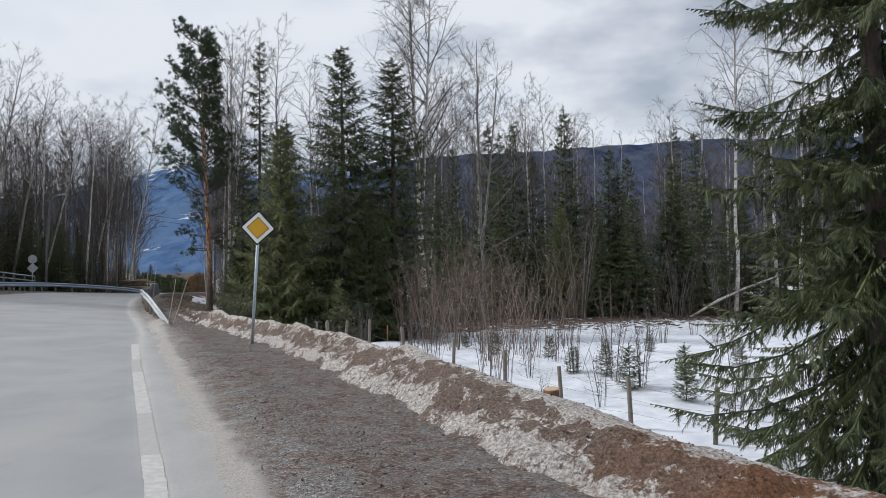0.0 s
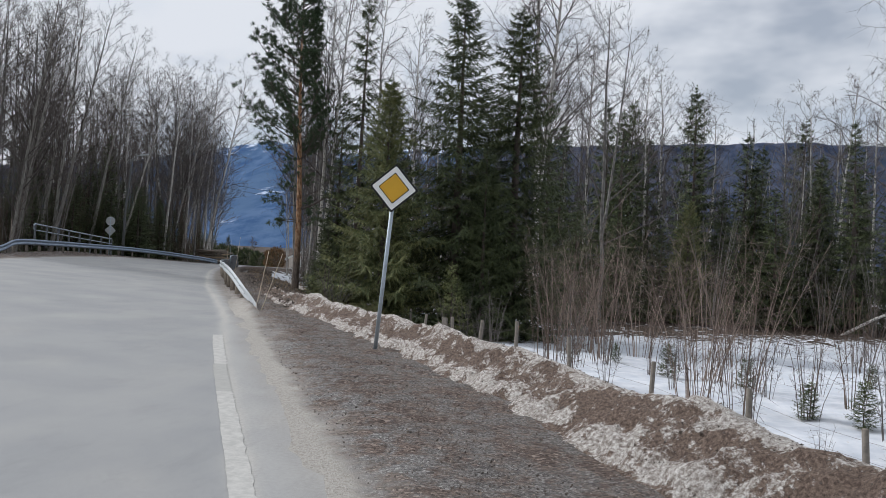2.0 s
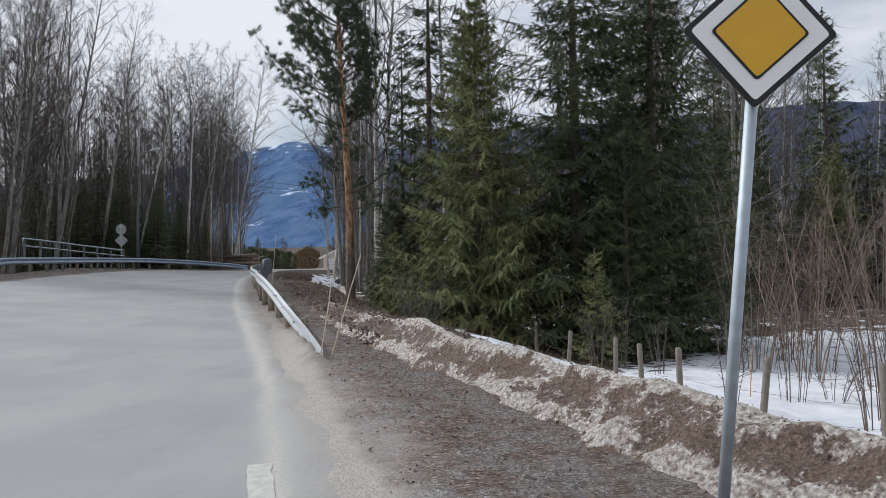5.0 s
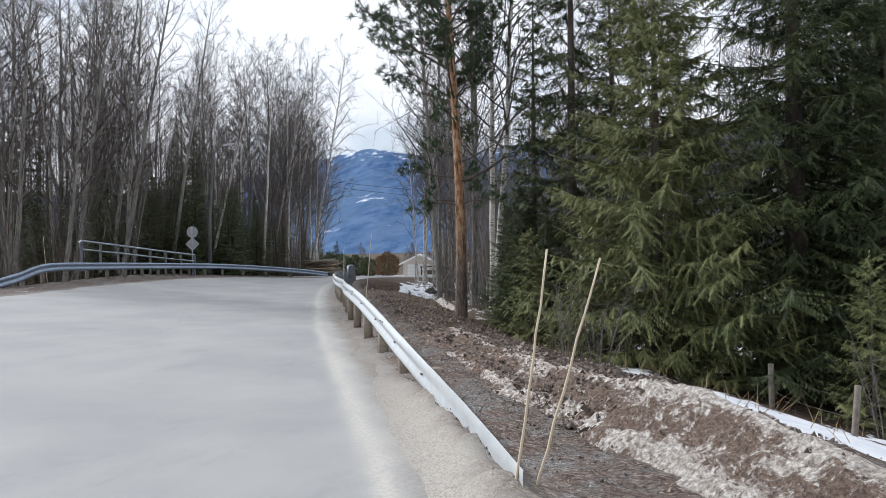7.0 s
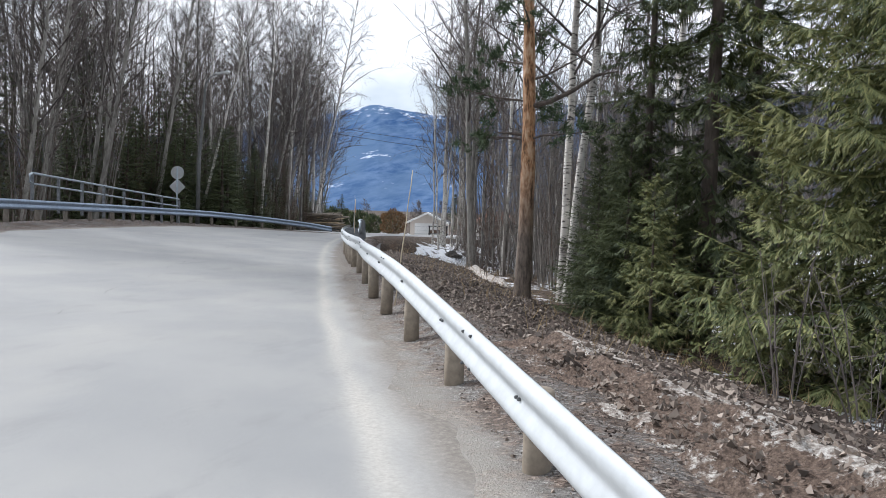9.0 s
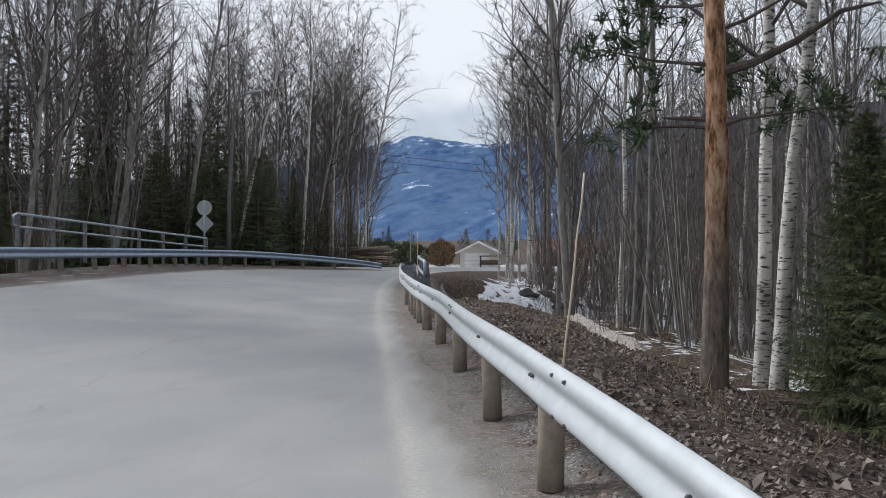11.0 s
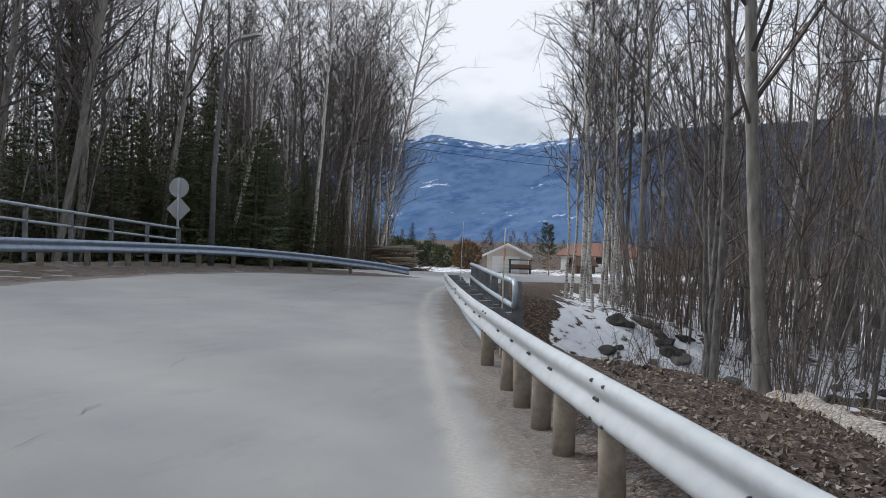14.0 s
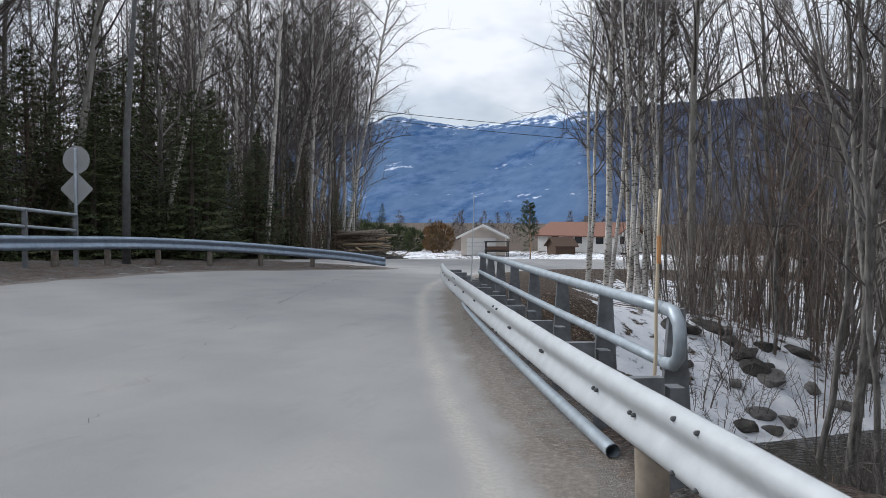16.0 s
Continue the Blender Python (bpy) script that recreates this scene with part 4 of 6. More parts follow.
def build_left_bridge_rail():
    rail = thing("bridge_railing", "thin grey steel tube railing behind the far guard rail", "railing")
    line = [(-30.7, 45.0, 2.34), (-31.6, 48.6, 2.14), (-32.4, 52.4, 1.9), (-33.0, 56.4, 1.64)]
    soup = Soup()
    tube_rail(soup, line, 0.04)
    part("top_rail", soup.mesh("top_rail", M_GALV_OLD, True), rail)
    soup = Soup()
    tube_rail(soup, [(x, y, z - 0.36) for x, y, z in line], 0.035)
    part("lower_rail", soup.mesh("lower_rail", M_GALV_OLD, True), rail)
    for k in (0, -1):
        x, y, z = line[k]
        o = -0.14 if k == 0 else 0.02
        soup = Soup()
        soup.tube([(x, y, z), (x - 0.2 * o, y + o, z - 0.06), (x - 0.2 * o, y + o, z - 0.3), (x, y, z - 0.36)], [0.04] * 4, 8, True)
        part("end_loop", soup.mesh("end_loop", M_GALV_OLD, True), rail)
    post = Soup()
    post.box((0, 0, 0.65), (0.1, 0.06, 1.3))
    post = post.mesh("post", M_POST_STEEL)
    c, _ = resample(line, 1.6)
    for p in c:
        part("post", post, rail, "", pose(p[0], p[1], p[2] - 1.3, 0, 0, 14))


def build_bridge():
    """The deck's edge beams, seen past the rails."""
    soup = Soup()
    for q, dz in ((1.75, -0.32), (-10.1, 0.2)):
        s0, s1 = s_of_y(46.5), s_of_y(58.0)
        for a in np.arange(s0, s1, 0.9):
            x0, y0 = sq(a, q)
            x1, y1 = sq(a + 0.9, q)
            zz = float(road_z(a, max(q, -9.5))) + (-0.1 if q > 0 else -0.2)
            soup.box(((x0 + x1) / 2, (y0 + y1) / 2, zz - 0.28), (0.93, 0.35, 0.56), math.atan2(y1 - y0, x1 - x0))
    deck = thing("bridge_deck", "grey concrete edge beams of a small road bridge", "bridge", kind="structure")
    part("edge_beam", soup.mesh("edge_beam", M_ROCK), deck)
    soup = Soup()
    for q in (1.65, -10.0):
        for y in (46.8, 57.4):
            x, yy = sq(s_of_y(y), q)
            soup.box((float(x), float(yy), -1.7), (1.2, 1.0, 2.6), 0.4)
    part("abutment", soup.mesh("abutment", M_ROCK), deck)


build_right_rail()
build_left_rail()
build_right_bridge_rail()
build_left_bridge_rail()
build_bridge()


# ---- road sign, stakes, lamp, wires ----
def plate_mesh(name, outline, depth, mat):
    n = len(outline)
    V = [(x, 0.0, z) for x, z in outline] + [(x, depth, z) for x, z in outline]
    F = [tuple(range(n)), tuple(range(n, 2 * n))[::-1]] + [(i, i + n, (i + 1) % n + n, (i + 1) % n) for i in range(n)]
    return mesh_from(name, V, F, mat)


def round_diamond(half, corner):
    out = []
    for k in range(4):
        a = math.pi / 2 * k
        cx, cz = math.sin(a) * (half - corner * 1.414), math.cos(a) * (half - corner * 1.414)
        for b in (-0.7, -0.25, 0.25, 0.7):
            out.append((cx + corner * 1.2 * math.sin(a + b), cz + corner * 1.2 * math.cos(a + b)))
    return out


def build_priority_sign():
    sign = thing("road_sign", "yellow and white diamond priority road sign on a leaning grey pole", "road sign", m=pose(-3.27, 17.5, -0.05, 2.3, 4.2, 6))
    soup = Soup()
    soup.tube([(0, 0, 0), (0, 0, 1.2), (0, 0, 2.92)], [0.036] * 3, 14, True)
    part("pole", soup.mesh("pole", M_GALV_OLD, True), sign, "grey galvanised pole")
    soup = Soup()
    soup.tube([(0, 0, -0.05), (0, 0, 0.05), (0, 0, 0.08)], [0.12, 0.11, 0.05], 12, True)
    part("foot", soup.mesh("foot", M_ROCK), sign, "grey concrete foot")
    z = 2.98
    part("plate", plate_mesh("plate", round_diamond(0.425, 0.022), 0.012, M_BLACK), sign, "black-edged plate", pose(0, -0.062, z))
    part("white_face", plate_mesh("white_face", round_diamond(0.382, 0.018), 0.004, M_SIGN_WHITE), sign, "white border", pose(0, -0.067, z))
    part("black_line", plate_mesh("black_line", round_diamond(0.27, 0.018), 0.004, M_BLACK), sign, "thin black line", pose(0, -0.072, z))
    part("yellow_face", plate_mesh("yellow_face", round_diamond(0.25, 0.016), 0.004, M_SIGN_YELLOW), sign, "yellow middle", pose(0, -0.077, z))
    for dz in (-0.18, 0.18):
        soup = Soup()
        soup.box((0, -0.03, z + dz), (0.3, 0.03, 0.03))
        part("bracket", soup.mesh("bracket", M_GALV_OLD), sign)


def build_back_signs():
    sign = thing("road_sign", "grey back of a round and a diamond sign on one pole", "road sign", m=pose(-33.5, 56.9, 0.35, 0, 0, 16))
    soup = Soup()
    soup.tube([(0, 0.05, 0), (0, 0.05, 2.9)], [0.035] * 2, 10, True)
    part("pole", soup.mesh("pole", M_GALV_OLD, True), sign)
    ring = [(0.33 * math.sin(a), 0.33 * math.cos(a)) for a in np.linspace(0, 2 * math.pi, 32, endpoint=False)]
    part("round_plate", plate_mesh("round_plate", ring, 0.012, M_SIGN_BACK), sign, "unpainted back of a round sign", pose(0, 0.09, 2.62))
    part("diamond_plate", plate_mesh("diamond_plate", round_diamond(0.40, 0.04), 0.012, M_SIGN_BACK), sign, "unpainted back of a diamond sign", pose(0, 0.09, 1.92))


def stake(x, y, z, h, rx, ry, mat, label, band=None, r=0.0105):
    st = thing("marker_stake", label, "marker stake", m=pose(x, y, z, rx, ry, 0))
    soup = Soup()
    rng = random.Random(int(x * 100))
    k = 9
    soup.tube([(rng.uniform(-0.006, 0.006), rng.uniform(-0.006, 0.006), h * i / k) for i in range(k + 1)], [r * (1 - 0.35 * i / k) for i in range(k + 1)], 8, True)
    part("stick", soup.mesh("stick", mat, True), st)
    if band:
        soup = Soup()
        soup.tube([(0, 0, band), (0, 0, band + 0.16)], [r * 1.05] * 2, 8, True)
        part("band", soup.mesh("band", M_STAKE_ORANGE), st, "orange band")
    return st


def build_lamp():
    x, y = -33.3, 58.4
    lamp = thing("street_lamp", "slim grey street lamp among the bare trees", "street lamp", m=pose(x, y, gz(x, y) - 0.1))
    soup = Soup()
    soup.tube([(0, 0, 0), (0.05, 0, 3.5), (0.35, 0.05, 7.4), (0.6, 0.08, 7.75), (1.0, 0.15, 7.95)], [0.11, 0.085, 0.055, 0.045, 0.04], 12, True)
    part("pole", soup.mesh("pole", M_LAMP, True), lamp, "tapered grey pole")
    soup = Soup()
    head = [(-0.35, 0.0), (-0.3, 0.09), (0.2, 0.13), (0.38, 0.08), (0.42, 0.0), (0.38, -0.08), (0.2, -0.13), (-0.3, -0.09)]
    V = [(a, b, 0.0) for a, b in head] + [(a * 0.85, b * 0.8, 0.09) for a, b in head]
    soup.add(V, [tuple(range(8))[::-1], tuple(range(8, 16))] + [(i, (i + 1) % 8, (i + 1) % 8 + 8, i + 8) for i in range(8)])
    part("head", soup.mesh("head", M_SIGN_BACK), lamp, "flat lamp head", pose(1.25, 0.19, 7.93, 0, -8, 8))


def build_wires():
    for k, dz in enumerate((0.0, 0.55)):
        a, b = np.array((-62.0, 92.0, 12.5 + dz)), np.array((-2.0, 84.0, 4.3 + dz))
        pts = [a + (b - a) * t + np.array((0, 0, -1.3 * 4 * t * (1 - t))) for t in np.linspace(0, 1, 30)]
        soup = Soup()
        soup.tube(pts, [0.018] * 30, 5, True)
        w = thing("overhead_cable", "thin dark overhead cable strung across the valley", "cable", group="overhead cables")
        part("cable", soup.mesh("cable", M_WIRE), w)


build_priority_sign()
build_back_signs()
stake(-7.86, 23.1, 0.0, 1.7, -8, 7.5, M_STAKE, "pale bamboo snow stake leaning beside the guard rail")
stake(-7.75, 23.2, 0.0, 1.68, -8, 15.5, M_STAKE, "pale bamboo snow stake leaning by its neighbour")
stake(-13.545, 34.4, 0.0, 2.07, 0, 6.5, M_STAKE, "thin pale bamboo snow stake behind the guard rail")
stake(-19.5, 46.75, -0.4, 2.15, 0, 0.8, M_STAKE, "thin bamboo stake with a faded orange band at the bridge", 1.72, 0.013)
stake(-22.9, 54.6, 0.0, 2.0, 0, 1.5, M_GALV, "thin pale stake at the far end of the bridge rail")
stake(-30.2, 42.6, 0.6, 1.9, 0, -5, M_STAKE, "pale stake behind the far guard rail")
stake(-1.3, 27.0, -1.2, 1.0, 0, 3, M_STAKE_ORANGE, "orange marker stake standing in the snow field")
build_lamp()
build_wires()


# ---- trees ----
def unit(v):
    return v / (np.linalg.norm(v) + 1e-9)


def bare_tree(name, label, seed, h, r0, bark, twig_mat, first=0.35, limbs=26, reach=0.22, rise=1.1, twigs=4, droop=0.0, fork=None, bend=0.02, subs=5):
    """A leafless tree: a tapered trunk and a crown of limbs, side branches and twigs. It is built at the origin."""
    rng = np.random.RandomState(seed)
    tree = thing(name, label, "tree")
    n = 15
    wander = np.cumsum(rng.normal(0, bend, (n, 2)), axis=0) * h / n
    zs = np.linspace(-0.35, h, n)
    axis = np.stack([wander[:, 0], wander[:, 1], zs], 1)
    axis[:, :2] -= axis[0, :2]
    t = np.linspace(0, 1, n)
    rad = r0 * (1 - t) ** 0.75 + 0.006
    rad[0] *= 1.35
    rad[1] *= 1.08
    wood, crown = Soup(), Soup()
    wood.tube(axis, rad, 9)
    trunks = [(axis, rad)]
    if fork:
        k = int(n * fork)
        side = unit(rng.normal(0, 1, 2))
        m = n - k
        w = np.linspace(0, 1, m)
        second = axis[k] + np.stack([side[0] * h * 0.13 * w ** 0.8, side[1] * h * 0.13 * w ** 0.8, (h * 0.95 - axis[k][2]) * w], 1)
        wood.tube(second, rad[k] * 0.75 * (1 - w) ** 0.8 + 0.006, 8)
        trunks.append((second, rad[k] * 0.75 * (1 - w) ** 0.8 + 0.006))
    turn = rng.uniform(0, 6.28)
    for i in range(limbs):
        base, br = trunks[i % len(trunks)]
        f = first + (0.98 - first) * ((i + 0.5) / limbs) ** 0.85 if len(trunks) == 1 or i % 2 == 0 else rng.uniform(0.1, 0.97)
        idx = f * (len(base) - 1)
        j = min(int(idx), len(base) - 2)
        start = base[j] + (base[j + 1] - base[j]) * (idx - j)
        turn += 2.4 + rng.normal(0, 0.4)
        up = rise * rng.uniform(0.6, 1.3)
        d = unit(np.array((math.cos(turn), math.sin(turn), up)))
        length = h * reach * rng.uniform(0.55, 1.15) * (1 - 0.72 * max(0.0, (f - first) / (1 - first))) + 0.3
        pts = [start]
        for k in range(4):
            d = unit(d + np.array((0, 0, 0.10 - droop * 0.35 * k)) + rng.normal(0, 0.1, 3))
            pts.append(pts[-1] + d * length / 4)
        pts = np.array(pts)
        r1 = min(float(np.interp(idx, np.arange(len(br)), br)) * 0.45, 0.009 + length * 0.009)
        crown.tube(pts, np.linspace(r1, 0.006, 5), 4)
        for k in range(subs):
            u = rng.uniform(0.25, 1.0) * 4
            a = min(int(u), 3)
            p = pts[a] + (pts[a + 1] - pts[a]) * (u - a)
            sd = unit(unit(pts[a + 1] - pts[a]) * 0.7 + rng.normal(0, 0.55, 3) + np.array((0, 0, 0.25)))
            sl = length * rng.uniform(0.25, 0.5)
            mid = p + sd * sl * 0.5
            sd2 = unit(sd + np.array((0, 0, 0.2 - droop)) + rng.normal(0, 0.15, 3))
            end = mid + sd2 * sl * 0.5
            crown.tube([p, mid, end], [min(0.011, r1 * 0.6), 0.007, 0.0035], 3)
            for _ in range(twigs):
                v = rng.uniform(0.15, 1.0)
                b = p + (mid - p) * v * 2 if v < 0.5 else mid + (end - mid) * (v - 0.5) * 2
                td = unit(sd * 0.6 + rng.normal(0, 0.6, 3) + np.array((0, 0, 0.15 - droop * 1.6)))
                crown.spike(b, b + td * sl * rng.uniform(0.35, 0.8), 0.0062)
    part("trunk", wood.mesh("trunk", bark, True), tree)
    part("crown", crown.mesh("crown", twig_mat), tree, "bare twigs")
    return tree


def bush(name, label, seed, h, stems, spread, mat, twigs=9, r=0.012):
    """A clump of thin shoots from one root, each shoot a part with its own side twigs."""
    rng = np.random.RandomState(seed)
    b = thing(name, label, "shrub")
    for i in range(stems):
        soup = Soup()
        a = rng.uniform(0, 6.28)
        out = spread * math.sqrt(rng.uniform(0, 1))
        hh = h * rng.uniform(0.5, 1.0)
        p0 = np.array((math.cos(a) * out * 0.25, math.sin(a) * out * 0.25, -0.1))
        lean = np.array((math.cos(a), math.sin(a), 0)) * out * 0.8
        pts = [p0 + lean * w ** 1.4 + np.array((0, 0, hh * w)) + rng.normal(0, 0.02, 3) * w for w in np.linspace(0, 1, 5)]
        rr = r * rng.uniform(0.6, 1.3)
        soup.tube(pts, [rr, rr * 0.85, rr * 0.65, rr * 0.45, 0.003], 4)
        for _ in range(twigs):
            w = rng.uniform(0.25, 1.0) * 4
            k = min(int(w), 3)
            p = pts[k] + (pts[k + 1] - pts[k]) * (w - k)
            d = unit(rng.normal(0, 0.8, 3) + np.array((0, 0, 0.75)))
            q = p + d * hh * rng.uniform(0.1, 0.25)
            soup.spike(p, q, 0.005)
            soup.spike(p + (q - p) * 0.5, p + (q - p) * 0.5 + unit(d + rng.normal(0, 0.5, 3)) * hh * 0.08, 0.0035)
        part("stem", soup.mesh("stem", mat), b)
    return b


def frond(soup, a, b, width, n, rng, hang):
    """A needle spray from a to b: a thin core with slanting needle tufts on both sides."""
    d = b - a
    length = np.linalg.norm(d)
    d = d / (length + 1e-9)
    side = np.cross(d, (0, 0, 1.0))
    side = unit(side + rng.normal(0, 0.15, 3))
    up = np.cross(side, d)
    V = [a + side * 0.012, a - side * 0.012, b]
    F = [(0, 1, 2)]
    for i in range(n):
        u = (i + 0.6) / (n + 0.4)
        p = a + (b - a) * u
        w = width * (1.0 - 0.72 * u) * rng.uniform(0.75, 1.2)
        for sgn in (-1, 1):
            tip = p + side * sgn * w + d * w * 0.75 - np.array((0, 0, 1.0)) * w * hang * rng.uniform(0.4, 1.3) + up * w * rng.uniform(-0.2, 0.25)
            k = len(V)
            half = d * max(0.009, length / n * 0.42)
            V.extend([p - half, p + half, tip])
            F.append((k, k + 1, k + 2))
    soup.add(V, F)


def spruce(name, label, seed, h, r0, wide, whorl_gap, mat, start=0.04, per=6, side_n=9, tuft=6, droop=0.5, hang=0.6, thin=0.0, fat=1.0, tip_up=0.28, wild=0.0, fine_to=1.0, share=0.33):
    """A spruce: whorls of drooping boughs, each with needle sprays along both sides."""
    rng = np.random.RandomState(seed)
    tree = thing(name, label, "tree")
    wood, crown = Soup(), Soup()
    zs = np.linspace(-0.35, h, 10)
    bendx, bendy = rng.normal(0, 0.012, 2) * h
    axis = np.stack([bendx * (zs / h) ** 2, bendy * (zs / h) ** 2, zs], 1)
    wood.tube(axis, r0 * (1 - zs / h * 0.97).clip(0.02, 1.1), 9)
    z, turn = h * start, rng.uniform(0, 6.28)
    while z < h * 0.985:
        f = z / h
        reach = wide * (1 - f) ** 0.82 * (0.62 + 0.38 * min(1.0, f / 0.12)) + 0.12
        count = max(4, int(per * (0.75 + 0.5 * (1 - f))))
        for i in range(count):
            if rng.uniform() < thin:
                continue
            turn += 6.283 / count + rng.normal(0, 0.22)
            length = reach * rng.uniform(0.68 - 0.25 * wild, 1.14)
            out = np.array((math.cos(turn), math.sin(turn), 0.0))
            zz = z + rng.normal(0, whorl_gap * 0.28)
            lift = 0.55 * f * f + 0.08 + rng.normal(0, wild * 0.3) - droop * (1 - f) * 0.55
            c = np.array((bendx * f * f, bendy * f * f, zz))
            ws = np.linspace(0, 1, 5)
            pts = np.array([c + out * length * w + np.array((0, 0, length * (lift * w - droop * 0.35 * math.sin(w * 2.4) * (1 - f) + tip_up * w * w * (1 - f)))) for w in ws])
            crown.tube(pts, np.linspace(max(0.008, r0 * 0.16 * (1 - f)), 0.005, 5), 3)
            if f > fine_to:
                n_side = 3
            else:
                n_side = side_n
            n = max(3, int(n_side * (0.35 + 0.65 * length / (wide + 0.1))))
            sidev = np.cross(out, (0, 0, 1.0))
            for k in range(n):
                u = (0.16 if fine_to == 1.0 else 0.06) + 0.84 * (k + rng.uniform(0, 0.8)) / n
                u = min(u, 0.985) * 4
                a = min(int(u), 3)
                p = pts[a] + (pts[a + 1] - pts[a]) * (u - a)
                fl = length * ((0.42 if wild < 0.1 else share) * (1 - u / 4.6)) * rng.uniform(0.7, 1.2) + 0.12
                for sgn in (-1, 1):
                    dv = unit(rng.normal(0, 1, 3) * wild - np.array((0, 0, 1.0)) * wild * rng.uniform(0, 2.2) + sidev * sgn * rng.uniform(0.65, 1.0) + out * rng.uniform(0.5, 0.9) - np.array((0, 0, 1.0)) * (0.12 + 0.3 * hang * (1 - f)) * rng.uniform(0.5, 1.4))
                    frond(crown, p, p + dv * fl, (0.075 + 0.10 * fl) * fat, tuft, rng, hang)
            frond(crown, pts[3], pts[4] + unit(pts[4] - pts[3]) * 0.12, 0.12, tuft, rng, hang * 0.6)
        z += whorl_gap * (0.75 + 0.5 * (1 - f)) * rng.uniform(0.85, 1.15)
    frond(crown, np.array((bendx, bendy, h - 0.5)), np.array((bendx, bendy, h + 0.25)), 0.1, tuft, rng, 0.0)
    part("trunk", wood.mesh("trunk", M_SPRUCE_BARK, True), tree)
    part("crown", crown.mesh("crown", mat), tree)
    return tree


def pine(label, seed, h, r0, crown_from):
    rng = np.random.RandomState(seed)
    tree = thing("pine_tree", label, "tree")
    wood, limbs, crown = Soup(), Soup(), Soup()
    n = 22
    zs = np.linspace(-0.3, h, n)
    axis = np.stack([0.05 * np.sin(zs * 0.5) - 0.0016 * zs ** 2, 0.05 * np.cos(zs * 0.4), zs], 1)
    lump = 1 + 0.05 * np.sin(zs * 3.1) + rng.normal(0, 0.02, n)
    rad = r0 * (1 - zs / h * 0.9).clip(0.05, 1.08) * lump
    rad[0] *= 1.25
    wood.tube(axis, rad, 14)
    z, turn = 3.1, 0.3
    while z < h * 0.985:
        f = z / h
        low = z < crown_from
        count = 2 if low else 5
        for i in range(count):
            turn += 2.4 + rng.normal(0, 0.3) if low else 6.283 / count + rng.normal(0, 0.3)
            length = (1.3 * rng.uniform(0.5, 1.2) if low else (2.75 * (1 - f) ** 0.45 + 0.3) * rng.uniform(0.7, 1.15) * (1 - 0.42 * (0.9 * math.cos(turn) + 0.4 * math.sin(turn))))
            c = np.array([np.interp(z, zs, axis[:, 0]), np.interp(z, zs, axis[:, 1]), z + rng.normal(0, 0.15)])
            d = unit(np.array((math.cos(turn), math.sin(turn), 0.15 if low else 0.35)))
            pts = [c]
            for k in range(4):
                d = unit(d + np.array((0, 0, 0.05 if low else 0.14)) + rng.normal(0, 0.12, 3))
                pts.append(pts[-1] + d * length / 4)
            limbs.tube(pts, np.linspace(0.035 if not low else 0.028, 0.008, 5), 5)
            bare = low and rng.uniform() < 0.12
            if bare:
                continue
            m = 17 if low else 26
            for k in range(m):
                u = rng.uniform(0.35, 1.0) * 4
                a = min(int(u), 3)
                p = pts[a] + (pts[a + 1] - pts[a]) * (u - a)
                e = p + unit(rng.normal(0, 0.7, 3) + d * 0.9 + np.array((0, 0, 0.25))) * rng.uniform(0.18, 0.5)
                limbs.spike(p, e, 0.008)
                for _ in range(26):
                    g = e + rng.normal(0, 0.035, 3)
                    v = unit(rng.normal(0, 1, 3) + unit(e - p) * 0.7 + np.array((0, 0, 0.2))) * rng.uniform(0.11, 0.22)
                    w = unit(np.cross(v, rng.normal(0, 1, 3))) * 0.014
                    crown.add([g - w, g + w, g + v], [(0, 1, 2)])
        z += 0.62 if not low else 0.75
    # the long bent limb at eye height above the verge
    limbs.tube([(0.05, 0, 3.85), (0.45, -0.1, 3.93), (0.9, -0.2, 4.12), (1.35, -0.25, 4.4), (1.75, -0.3, 4.45)], [0.06, 0.05, 0.042, 0.03, 0.012], 7)
    limbs.tube([(-0.1, 0, 3.3), (-0.35, -0.05, 3.32), (-0.6, -0.05, 3.34)], [0.035, 0.03, 0.014], 6)
    part("trunk", wood.mesh("trunk", M_PINE, True), tree, "scaly orange-brown trunk")
    part("branchwork", limbs.mesh("branchwork", M_SPRUCE_BARK), tree)
    part("crown", crown.mesh("crown", M_PINE_NEEDLE), tree, "dark green needle tufts")
    return tree


def put(tree, x, y, rz=0.0, k=1.0, lean=(0.0, 0.0), z=None, wide=1.0):
    zz = gz(x, y) if z is None else z
    tilt = Euler((radians(lean[0]), radians(lean[1]), 0.0)).to_matrix().to_4x4()
    return Matrix.Translation((x, y, zz)) @ tilt @ Matrix.Rotation(radians(rz), 4, "Z") @ Matrix.Diagonal((k * wide, k * wide, k, 1.0))


STORE = []


def seat_tree(kind, x, y, rz=0.0, k=1.0, lean=(0.0, 0.0), wide=1.0, label="", group=""):
    """The first use moves the built tree itself; later uses copy it."""
    m = put(kind, x, y, rz, k, lean, None, wide)
    if kind not in STORE:
        STORE.append(kind)
        kind.matrix_basis = m
        ob = kind
    else:
        kind_scale = kind.scale.copy()
        ob = copy_thing(kind, m @ Matrix.Diagonal((1 / kind_scale[0], 1 / kind_scale[1], 1 / kind_scale[2], 1)))
    return tagged(ob, label, "", group)


